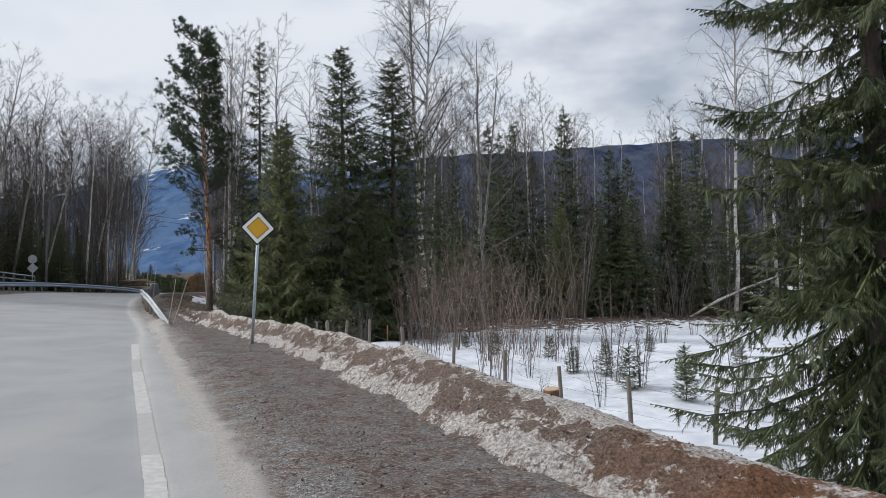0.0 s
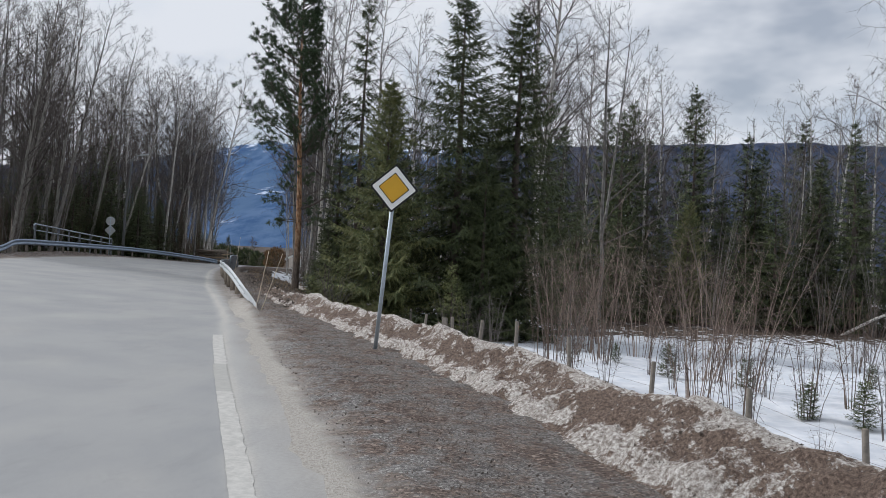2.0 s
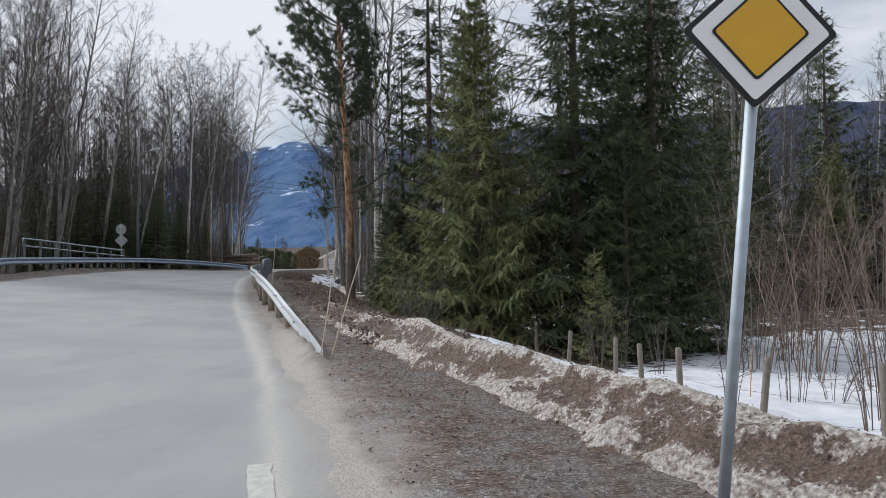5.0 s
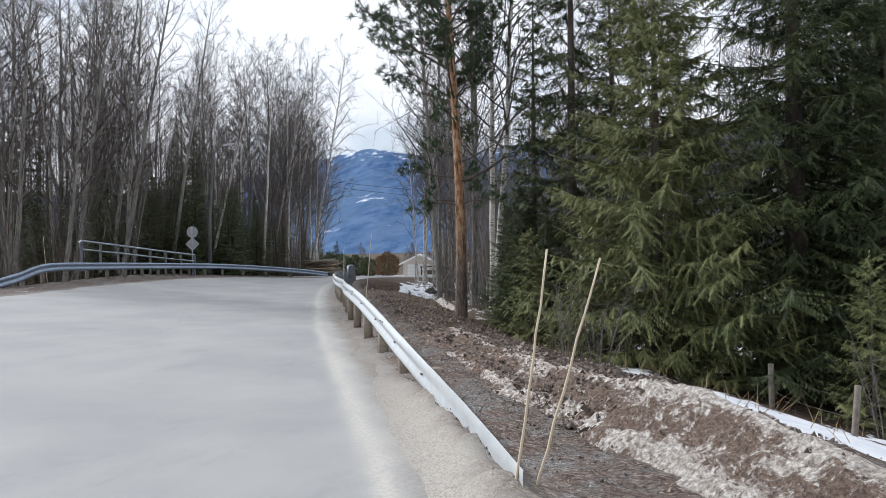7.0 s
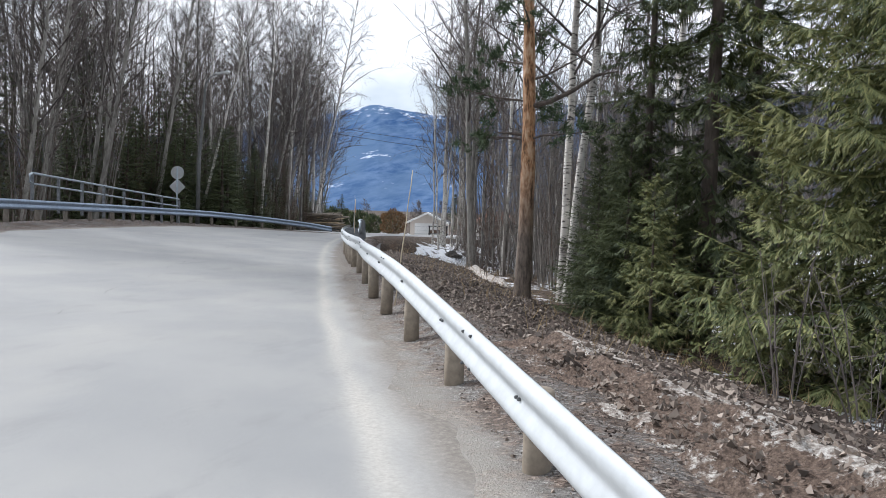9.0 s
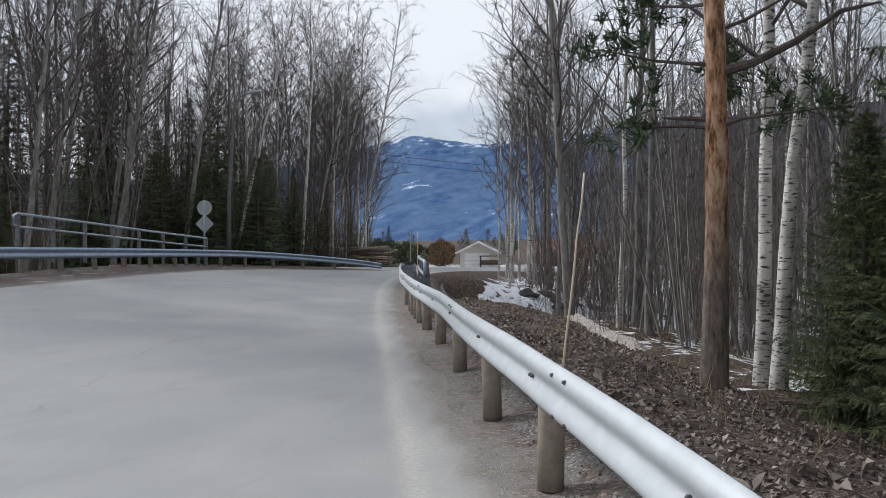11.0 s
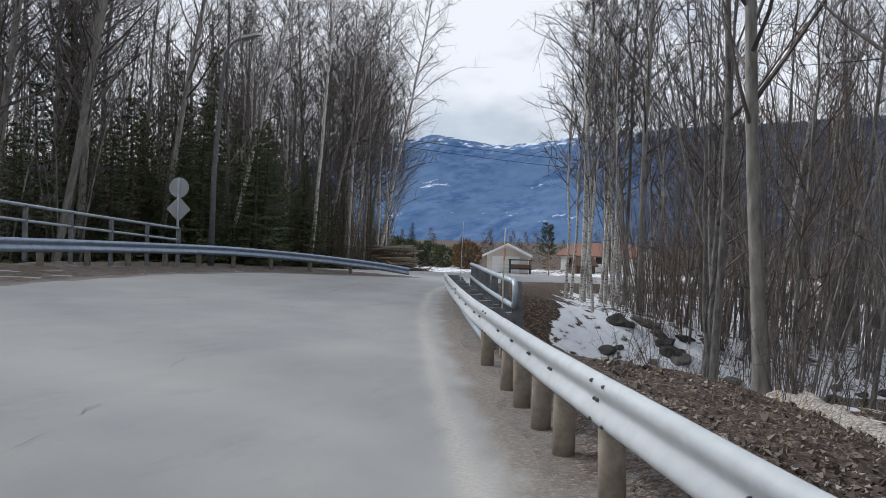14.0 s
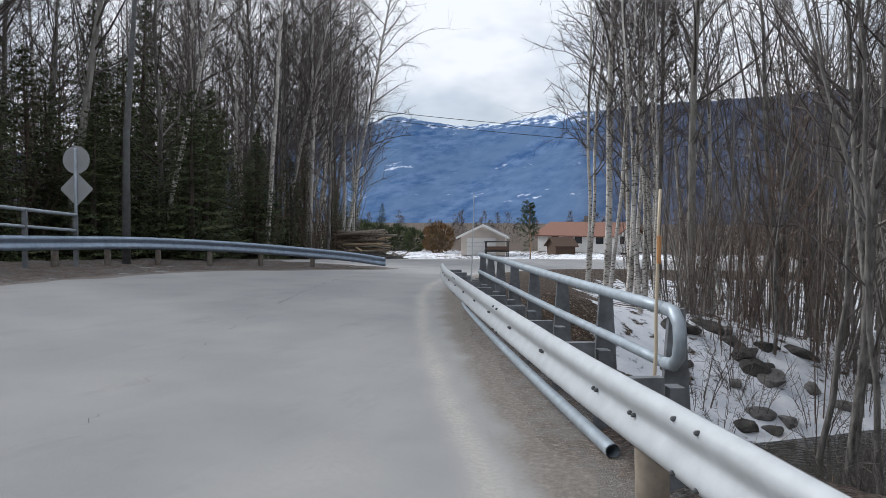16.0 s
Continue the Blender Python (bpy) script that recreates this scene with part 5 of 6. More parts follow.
BIRCHES = [bare_tree("birch_tree", "slender white-barked birch, leafless", 11, 14.0, 0.085, M_BIRCH, M_TWIG, 0.28, 34, 0.24, 0.95, 5, 0.22, None, 0.03, 5),
           bare_tree("birch_tree", "tall leafless birch with white bark", 12, 16.0, 0.10, M_BIRCH, M_TWIG, 0.32, 38, 0.23, 1.0, 5, 0.25, None, 0.03, 5),
           bare_tree("birch_tree", "thin young birch with pale bark", 13, 11.0, 0.05, M_BIRCH, M_TWIG, 0.28, 24, 0.2, 1.2, 5, 0.1, None, 0.04)]
ALDERS = [bare_tree("alder_tree", "grey leafless alder with upright limbs", 21, 13.5, 0.085, M_ALDER, M_TWIG, 0.24, 30, 0.28, 1.0, 5, 0.0, None, 0.04, 5),
          bare_tree("alder_tree", "tall thin grey alder, leafless", 22, 15.5, 0.075, M_ALDER, M_TWIG, 0.36, 28, 0.21, 1.2, 5, 0.0, None, 0.035, 5),
          bare_tree("alder_tree", "forked grey alder, leafless", 23, 14.0, 0.10, M_ALDER, M_TWIG, 0.24, 36, 0.26, 0.9, 5, 0.0, 0.28, 0.04, 5),
          bare_tree("alder_tree", "spindly grey alder pole, leafless", 24, 10.0, 0.042, M_ALDER, M_TWIG, 0.22, 22, 0.21, 1.2, 4, 0.0, 0.4, 0.06),
          bare_tree("alder_tree", "thin crooked alder sapling, leafless", 25, 7.0, 0.03, M_ALDER, M_TWIG_RED, 0.14, 22, 0.24, 1.2, 4, 0.0, None, 0.06)]
BRUSH = [bush("brush_shrub", "clump of thin brown leafless shoots", 31, 3.4, 10, 1.0, M_TWIG_RED, 12, 0.009),
         bush("brush_shrub", "tall clump of reddish-brown leafless shoots", 32, 4.6, 8, 1.0, M_TWIG_RED, 16, 0.011),
         bush("brush_shrub", "low tangle of bare twigs", 33, 1.5, 10, 1.0, M_TWIG, 16, 0.008),
         bush("brush_shrub", "sparse grey-brown shoots standing in snow", 34, 2.2, 7, 0.5, M_TWIG, 10, 0.009)]
SPRUCES = [spruce("spruce_tree", "big dark green spruce with drooping boughs", 41, 12.0, 0.2, 3.3, 0.33, M_SPRUCE, 0.02, 10, 17, 9, 0.55, 0.9, 0.05, 0.62, 0.2, 0.34),
           spruce("spruce_tree", "bushy spruce down to the ground, coloured a sunlit yellow-green", 42, 8.6, 0.14, 2.8, 0.26, M_SPRUCE_LIT, 0.015, 10, 19, 10, 0.42, 0.85, 0.06, 0.58, 0.22, 0.36),
           spruce("spruce_tree", "narrow dark spruce with gaps between its boughs", 43, 13.0, 0.14, 1.7, 0.46, M_SPRUCE, 0.12, 7, 9, 7, 0.75, 0.7, 0.1, 1.1, 0.1, 0.35),
           spruce("spruce_tree", "dark spruce at the forest edge", 44, 14.0, 0.2, 2.5, 0.42, M_SPRUCE, 0.02, 7, 9, 2, 0.6, 0.8, 0.04, 1.15, 0.2, 0.26),
           spruce("spruce_tree", "low bushy green spruce", 46, 4.2, 0.06, 1.5, 0.3, M_SPRUCE_LIT, 0.02, 7, 8, 6, 0.4, 0.7, 0.05, 1.0, 0.2, 0.3)]
SPRUCES.append(spruce("spruce_tree", "full dark spruce with boughs down to the ground", 48, 13.0, 0.18, 2.9, 0.46, M_SPRUCE, 0.015, 8, 8, 4, 0.55, 0.7, 0.04, 1.7, 0.15, 0.25))
NEAR_SPRUCE = spruce("spruce_tree", "large near spruce with heavy dark hanging boughs", 47, 15.0, 0.2, 3.15, 0.4, M_SPRUCE, 0.03, 10, 30, 11, 0.75, 1.3, 0.12, 0.62, 0.05, 0.6, 0.55, 0.22)
SMALL_SPRUCE = spruce("small_spruce", "knee-high young spruce standing in the snow", 45, 1.5, 0.022, 0.5, 0.13, M_SPRUCE, 0.12, 6, 4, 5, 0.15, 0.3, 0.0, 0.8)
PINE = pine("tall pine with orange upper bark and dark crown", 51, 15.0, 0.165, 5.6)

BIG_ALDER = bare_tree("alder_tree", "thick smooth grey aspen-like tree, leafless", 62, 17.0, 0.12, M_ASPEN, M_TWIG, 0.26, 42, 0.2, 1.2, 6, 0.0, None, 0.02)

# key trees along the right of the road
seat_tree(PINE, -12.48, 38.9)
seat_tree(SPRUCES[2], -9.1, 37.0, 40, 1.08, label="narrow dark spruce with gaps, beside the tall pine")
seat_tree(SPRUCES[1], -7.1, 33.7, 0, 1.06)
seat_tree(SPRUCES[0], -4.4, 35.0, 0, 1.14, wide=1.16)
seat_tree(SPRUCES[0], -2.2, 36.4, 140, 1.12, wide=1.24)
seat_tree(SPRUCES[0], -3.1, 33.6, 75, 0.6, label="dark green younger spruce beside the larger ones")
seat_tree(SPRUCES[2], -10.1, 37.3, 120, 0.72, wide=1.1, label="dark ragged spruce beside the two birches")
seat_tree(SPRUCES[4], -9.9, 35.4, 200, 0.6, label="low green spruce bush under the larger trees")
seat_tree(SPRUCES[4], -10.6, 38.9, 100, 0.7, label="low green spruce bush at the foot of birches")
seat_tree(SPRUCES[4], -8.4, 33.8, 20, 0.7)
seat_tree(SPRUCES[4], -3.9, 31.3, 140, 0.62, label="thin yellow-green young spruce behind the fence")
for x, y, k, rz in ((-10.95, 38.2, 0.27, 30), (-10.35, 37.0, 0.3, 110), (-10.7, 39.7, 0.3, 250), (-9.6, 36.2, 0.24, 70)):
    seat_tree(SPRUCES[0], x, y, rz, k, wide=1.25, label="low dark young spruce under the birches", group="young spruces by the pine")
seat_tree(SPRUCES[2], -8.2, 39.4, 220, 0.85, wide=1.5)
seat_tree(NEAR_SPRUCE, 7.75, 9.4, 60)
seat_tree(SPRUCES[5], 8.1, 55.7, 0, 1.14)
seat_tree(SPRUCES[5], 20.6, 76.5, 50, 1.4)
seat_tree(SPRUCES[1], 7.2, 51.5, 30, 0.85)
for x, y, k, wide, rz in ((2.5, 58, 1.05, 1, 10), (4.2, 62, 1.15, .9, 80), (11.5, 57, .75, 1.2, 30), (13, 62, .9, 1, 200), (15.5, 58, .7, 1.3, 120), (24, 60, .9, 1, 60), (28, 55, 1, 1, 130),
                          (-0.5, 60, 1, .9, 170), (6, 66, 1.05, 1, 260), (18, 66, .95, 1, 300), (31, 66, 1.1, 1, 20), (23, 52, .62, 1.2, 210)):
    seat_tree(SPRUCES[5], x, y - 3.0, rz, k, wide=wide, group="dark spruces at the edge of the snow field")
seat_tree(BIRCHES[0], -11.88, 40.32, 20, 1.1, (0, 1))
seat_tree(BIRCHES[1], -11.68, 39.81, 200, 0.95, (0, 4.5))
seat_tree(BIRCHES[1], 18.4, 50.5, 70, 1.36, (0, 1))
seat_tree(BIRCHES[0], 21.6, 52.0, 10, 1.45, (0, -1))
seat_tree(BIRCHES[1], 24.0, 54.0, 200, 1.3, (0, 2))
seat_tree(BIRCHES[0], 16.5, 62, 10, 0.95)
seat_tree(BIRCHES[0], 27, 60, 100, 1.1)
seat_tree(BIRCHES[1], 22, 64, 100, 1.1)
seat_tree(BIRCHES[1], -9.6, 42.0, 130, 1.02, label="tall birch behind the dark spruce")
seat_tree(BIRCHES[0], -8.0, 43.0, 80, 1.1)
BIG_BIRCH = bare_tree("birch_tree", "large forked birch with a wide bare crown", 61, 19.5, 0.16, M_BIRCH, M_TWIG, 0.28, 70, 0.22, 1.2, 8, 0.2, 0.33, 0.02, 8)
seat_tree(BIG_BIRCH, -1.3, 43.0, 0, 1.12, (0, -2))
seat_tree(ALDERS[2], 2.0, 46.5, 40, 1.25)
seat_tree(BIRCHES[1], -21.7, 64.5, 0, 1.0)
seat_tree(BIRCHES[0], -21.2, 65.4, 60, 0.92, (0, 2))
seat_tree(ALDERS[1], -20.4, 65.8, 0, 1.05)
for x, y, kind, k, lean in ((-22.5, 66.4, 2, 1.1, 2), (-22.2, 64.0, 2, 1.0, -1), (-21.9, 66.9, 0, .85, 1), (-21.5, 63.4, 2, 1.05, 3), (-21.3, 67.5, 0, .9, -2), (-20.9, 64.6, 2, 1.1, 0), (-20.8, 66.6, 1, .8, 1), (-20.2, 63.2, 2, 1.0, -3)):
    seat_tree(BIRCHES[kind], x, y, x * 67 % 360, k, (0, lean), group="slim birches past the bridge")
seat_tree(BIG_ALDER, -16.12, 49.1, 0, 0.95, (0, -2.5))
seat_tree(ALDERS[1], -16.9, 51.3, 70, 1.05)
seat_tree(ALDERS[1], -13.8, 45.6, 150, 1.0, (1, 1))
seat_tree(ALDERS[0], -14.3, 47.8, 10, 1.1)
seat_tree(BIG_ALDER, -19.4, 62.2, 70, 0.9, (0, 1))
seat_tree(ALDERS[2], -17.15, 54.2, 100, 0.8, (0, 3))
seat_tree(ALDERS[3], -16.9, 53.4, 10, 1.0, (0, -3))
seat_tree(ALDERS[3], -17.4, 55.6, 120, 1.1, (2, 5))
for x, y, kind, k in ((-18.6, 58.6, 0, 1.0), (-17.8, 59.5, 0, 1.1), (-18.2, 61.0, 1, 0.9), (-16.8, 60.2, 0, 1.0), (-16.2, 58.4, 2, 1.3), (-17.2, 57.0, 2, 1.0), (-19.4, 60.4, 1, .9), (-15.6, 61.5, 0, 1.2), (-18.9, 63.5, 1, 1), (-17.0, 63.5, 1, 1.1), (-15.0, 59.5, 1, 1.0)):
    seat_tree(BRUSH[kind], x, y, x * 131 % 360, k, group="thicket by the stream")

# left of the road: leaning white birches by the log pile
for x, y, rz, k, lx, ly, kind in ((-38.6, 66.2, 0, 1.05, 0, 16, 0), (-43.4, 92.0, 40, 1.3, 0, 11, 1), (-44.5, 90.0, 140, 1.2, 0, 5, 0), (-41.6, 80.0, 10, 1.1, 0, 13, 1), (-43.5, 88.0, 10, 1.25, 0, -6, 1),
                                  (-43.0, 84.0, 90, 1.1, 0, 9, 0), (-42.0, 81.0, 200, 1.2, 0, -9, 1), (-44.0, 93.0, 60, 1.3, 0, 2, 1), (-39.8, 86.0, 250, 1.0, 0, 3, 2)):
    seat_tree(BIRCHES[kind], x, y, rz, k * 1.16, (lx, ly))


def scatter(n, seed, inside, gap, box):
    rng = random.Random(seed)
    out, tries = [], 0
    while len(out) < n and tries < n * 80:
        tries += 1
        x, y = rng.uniform(box[0], box[1]), rng.uniform(box[2], box[3])
        if not inside(x, y) or any((x - a) ** 2 + (y - b) ** 2 < gap * gap for a, b in out):
            continue
        out.append((x, y))
    return out, rng


def side_of(x, y):
    s, q = to_sq(np.array([x]), np.array([y]))
    return float(s[0]), float(q[0])


def left_of_gap(x, y):
    return x < -19.3 - 0.41 * (y - 42.0) - 2.8


def left_wood(x, y):
    s, q = side_of(x, y)
    return q < -12.5 and left_of_gap(x, y) and abs(float(stream_dist(np.array([x]), np.array([y]))[0])) > 1.5


pts, rng = scatter(92, 5, left_wood, 1.3, (-60, -30, 40, 108))
for x, y in pts:
    kind = rng.choice([ALDERS[0], ALDERS[1], ALDERS[2], ALDERS[3], BIRCHES[0], BIRCHES[1], BIRCHES[1], ALDERS[0]])
    seat_tree(kind, x, y, rng.uniform(0, 360), rng.uniform(1.15, 1.6), (rng.gauss(0, 2.5), rng.gauss(0, 3)), group="leafless trees left of the road")
for x, y, k in ((-45, 60, 1.0), (-41, 64, .8), (-50, 68, 1.1), (-47, 76, 1.0), (-40.5, 72, .85), (-52, 85, 1.1), (-38.5, 61.5, 0.55), (-46.5, 54, .9), (-37.5, 57.5, .42), (-36.6, 61.0, .5), (-39.5, 54.0, .55), (-38, 66, .6), (-43, 58, .6), (-44, 69, .8), (-39.5, 69, .5), (-48, 58, 1.1), (-51, 62, 1.2), (-46, 64, .9), (-49, 72, 1.2), (-47, 81, 1), (-50, 90, 1.2), (-46, 98, 1.1), (-43.5, 76, .7), (-48, 104, 1.1), (-42.5, 97, .6), (-41.5, 77, .5), (-43, 51, .7), (-50, 50, 1.0)):
    seat_tree(SPRUCES[3], x, y, x * 37 % 360, k * (0.74 if x < -46 else 0.6) * (0.6 + (x * 7.3 + y * 3.1) % 1 * 0.55), wide=1.0 + (x * 5.7 + y * 2.3) % 1 * 0.6, group="dark spruces in the wood")


pts, rng = scatter(14, 27, lambda x, y: side_of(x, y)[1] < -13 and left_of_gap(x, y), 2.2, (-64, -40, 50, 104))
for x, y in pts:
    seat_tree(SPRUCES[3], x, y, rng.uniform(0, 360), rng.uniform(0.3, 0.5), wide=1.3, group="dark spruces in the wood")


for x, y, k in ((-41.5, 66, .72), (-42.5, 70, .85), (-41, 73, .6), (-40, 62.5, .5), (-44.5, 63, 0.95)):
    seat_tree(SPRUCES[3], x, y, x * 53 % 360, k, wide=1.35, group="dark spruces in the wood")
for x, y, k in ((-35.6, 64.2, .42), (-36.9, 66.8, .46), (-37.6, 63.2, .5), (-38.6, 68.6, .5), (-38.2, 72.4, .42), (-39.7, 75.2, .46), (-40.2, 79.2, .42), (-36.4, 60.6, .36), (-41.0, 70.6, .55), (-42.2, 75.4, .55), (-37.4, 58.0, .4),
                (-38.8, 60.6, .5), (-41.5, 83.0, .45), (-43.0, 80.0, .55), (-39.9, 65.4, .55), (-38.6, 55.2, .4), (-40.4, 57.6, .5), (-39.4, 51.6, .42), (-41.4, 53.4, .5)):
    seat_tree(SPRUCES[3], x, y, x * 61 % 360, k, wide=1.75, label="low wide dark spruce in the shade of the wood", group="young spruces in the wood")
for x, y, k, lean in ((-37.2, 50.5, 1.1, 8), (-38.6, 53.0, 1.2, 10), (-37.8, 56.0, 1.15, 12), (-39.4, 58.5, 1.2, 6), (-38.4, 61.5, 1.1, 11), (-36.6, 47.0, 1.1, 5), (-40.5, 55.5, 1.25, 9), (-39.2, 49.5, 1.2, 3), (-41.8, 60.0, 1.2, 7), (-37.0, 44.0, 1.1, 9)):
    seat_tree(BIG_ALDER, x, y, x * 71 % 360, k, (0, lean), label="thick dark leafless tree leaning towards the road", group="leafless trees left of the road")


def right_wood(x, y):
    s, q = side_of(x, y)
    d = float(stream_dist(np.array([x]), np.array([y]))[0])
    return q > 4.6 and d > 2.2 and x > -19.3 - 0.13 * (y - 42.0) and (y > 44 + (x + 14) * 0.25) and y < 74 and x < -5.5 and math.hypot(x + 12.9, y - 40) > 2.5


pts, rng = scatter(74, 9, right_wood, 0.7, (-23, 8, 42, 74))
for x, y in pts:
    kind = rng.choice([ALDERS[1] if y > 54 else BIRCHES[2], ALDERS[3], BIRCHES[2], ALDERS[4], BIRCHES[2], BIRCHES[2], ALDERS[3], ALDERS[4]])
    seat_tree(kind, x, y, rng.uniform(0, 360), rng.uniform(0.75, 1.2), (rng.gauss(0, 3), rng.gauss(0, 4)), group="thin leafless trees right of the road")


CLUMPS = [bush("alder_clump", "clump of tall thin grey alder stems, leafless", 35, 7.5, 10, 1.9, M_TWIG_GREY, 14, 0.022),
          bush("alder_clump", "dense clump of straight brown stems, leafless", 36, 5.5, 14, 1.6, M_TWIG_GREY, 12, 0.016),
          bush("alder_clump", "leaning clump of pale grey stems, leafless", 37, 9.0, 7, 2.6, M_TWIG_GREY, 18, 0.03)]
TALL_CLUMP = bush("alder_clump", "tall dark clump of reddish-brown stems, leafless", 39, 7.0, 14, 2.2, M_TWIG_RED, 16, 0.02)
pts, rng = scatter(74, 19, lambda x, y: right_wood(x, y) and side_of(x, y)[1] > 5.2, 0.8, (-21, 6, 41, 70))
for x, y in pts:
    seat_tree(rng.choice(CLUMPS), x, y, rng.uniform(0, 360), rng.uniform(0.7, 1.15), (rng.gauss(0, 4), rng.gauss(0, 5)), group="alder thicket right of the road")


pts, rng = scatter(64, 29, lambda x, y: side_of(x, y)[1] > 7 and y > 56 - (x + 14) * 0.1 and x > -17.5 - (y - 56) * 0.1, 1.0, (-19, 14, 52, 84))
for x, y in pts:
    seat_tree(rng.choice([CLUMPS[0], CLUMPS[2], CLUMPS[2]]), x, y, rng.uniform(0, 360), rng.uniform(1.0, 1.5), (rng.gauss(0, 3), rng.gauss(0, 3)), group="alder thicket right of the road")
pts, rng = scatter(30, 43, lambda x, y: side_of(x, y)[1] > 8, 1.6, (-15, 4, 60, 86))
for x, y in pts:
    seat_tree(rng.choice([ALDERS[1], ALDERS[3], BIRCHES[2], ALDERS[1]]), x, y, rng.uniform(0, 360), rng.uniform(0.9, 1.2), (rng.gauss(0, 3), rng.gauss(0, 3)), group="thin leafless trees right of the road")


def behind_field(x, y):
    return y > 58 + 0.1 * abs(x) and x > -4 and side_of(x, y)[1] > 10


pts, rng = scatter(62, 14, behind_field, 1.5, (-6, 46, 56, 84))
for x, y in pts:
    kind = rng.choice([BIRCHES[0], BIRCHES[1], BIRCHES[1], ALDERS[0], BIRCHES[0], BIRCHES[2]])
    seat_tree(kind, x, y, rng.uniform(0, 360), rng.uniform(1.0, 1.4), (rng.gauss(0, 2), rng.gauss(0, 2)), group="leafless trees behind the snow field")
pts, rng = scatter(26, 15, lambda x, y: True, 2.0, (-2, 42, 50, 70))
for x, y in pts:
    seat_tree(SPRUCES[3], x, y, rng.uniform(0, 360), rng.uniform(0.45, 0.95), wide=1.15, group="dark spruces at the edge of the snow field")

pts, rng = scatter(44, 53, lambda x, y: y > 47 + 0.12 * abs(x - 4), 1.3, (-2, 42, 46, 62))
for x, y in pts:
    seat_tree(rng.choice([CLUMPS[0], CLUMPS[1], CLUMPS[1]]), x, y, rng.uniform(0, 360), rng.uniform(0.7, 1.1), (rng.gauss(0, 4), rng.gauss(0, 4)), group="brown thicket behind the snow field")

# the dark lower storey of the woods
pts, rng = scatter(46, 61, left_wood, 1.0, (-46, -30, 44, 104))
for x, y in pts:
    seat_tree(rng.choice([TALL_CLUMP, TALL_CLUMP, CLUMPS[2]]), x, y, rng.uniform(0, 360), rng.uniform(0.8, 1.3), (rng.gauss(0, 3), rng.gauss(0, 3)), group="alder thicket left of the road")
pts, rng = scatter(20, 62, lambda x, y: left_wood(x, y) and not left_of_gap(x + 4.5, y), 1.2, (-50, -28, 48, 112))
for x, y in pts:
    seat_tree(rng.choice([BIRCHES[0], BIRCHES[1], BIRCHES[1], ALDERS[0]]), x, y, rng.uniform(0, 360), rng.uniform(1.0, 1.3), (rng.gauss(0, 2), rng.gauss(3, 5)), group="leafless trees left of the road")
for x, y, k, wide in ((5.5, 50.5, .42, 1.5), (9.5, 49.5, .5, 1.3), (12.2, 51.5, .62, 1.3), (15.0, 53.5, .8, 1.2), (17.6, 54.5, .7, 1.3), (20.8, 57.0, .85, 1.2), (3.0, 49.0, .5, 1.4), (26.0, 57.5, .8, 1.3), (29.5, 60.0, 1.0, 1.2), (33.0, 57.0, .8, 1.3), (0.6, 47.5, .5, 1.4), (36.0, 62.0, .9, 1.2), (10.8, 54.0, .9, 1.1)):
    seat_tree(SPRUCES[5], x, y, x * 83 % 360, k, wide=wide, group="dark spruces at the edge of the snow field")

# brush round the fence
TALL_BRUSH = bush("brush_shrub", "spreading clump of pale reddish shoots in the snow", 38, 4.6, 13, 1.7, M_SHOOT, 16, 0.013)
for x, y, k in ((4.1, 22.6, 1.0), (1.4, 28.3, 1.1), (3.6, 24.2, .8), (2.7, 20.7, .75), (0.2, 29.5, .95), (0.9, 31.2, 1.0), (2.6, 30.4, .9), (-0.3, 31.8, 1.05)):
    seat_tree(TALL_BRUSH, x, y, x * 97 % 360, k, group="brush along the fence")
for x, y, kind, k in ((-1.9, 25.4, 3, 1.2), (-0.2, 24.2, 0, .9), (0.4, 25.5, 0, 1), (-0.6, 27.0, 1, .9), (1.2, 27.0, 0, 1.1),
                      (2.5, 18.2, 1, .85), (2.9, 17.4, 1, .8), (1.0, 21.4, 3, 1), (0.2, 22.0, 3, 1.1), (3.6, 19.5, 3, 1), (5.0, 16.0, 3, 1), (6.2, 18.0, 3, 1.1), (4.5, 22.0, 3, 1), (7.0, 22.0, 3, 1),
                      (2.2, 24.0, 1, .8), (3.4, 27.0, 0, 1), (5.5, 30.0, 0, 1), (-3.9, 30.5, 3, 1.1), (-3.3, 31.1, 3, 1.2), (-2.6, 29.4, 3, .9), (8.0, 26.0, 3, 1.2), (9.5, 31.0, 0, .9), (12.5, 38.0, 0, .8),
                      (1.0, 34.0, 1, 1.1), (0.0, 38.5, 0, 1.3), (4.5, 42.0, 0, .9), (-8.6, 31.4, 3, 1.0), (-8.0, 30.8, 2, 1.0), (7.6, 15.0, 3, 1.2), (1.6, 36.5, 0, 1.2), (3.0, 39.5, 1, 0.9), (0.8, 41.0, 0, 1.1)):
    seat_tree(BRUSH[kind], x, y, (x * 91 + y * 53) % 360, k, group="brush along the fence")
pts, rng = scatter(120, 21, lambda x, y: right_wood(x, y) or (left_wood(x, y) and side_of(x, y)[1] > -20), 1.1, (-44, 6, 42, 90))
for x, y in pts:
    seat_tree(rng.choice(BRUSH), x, y, rng.uniform(0, 360), rng.uniform(0.6, 1.1), group="undergrowth between the trees")
pts, rng = scatter(24, 33, lambda x, y: side_of(x, y)[1] > 6.2, 1.0, (0, 20, 13, 40))
for x, y in pts:
    seat_tree(rng.choice([BRUSH[3], BRUSH[3], BRUSH[2], BRUSH[0]]), x, y, rng.uniform(0, 360), rng.uniform(0.5, 1.0), group="shoots in the snow field")
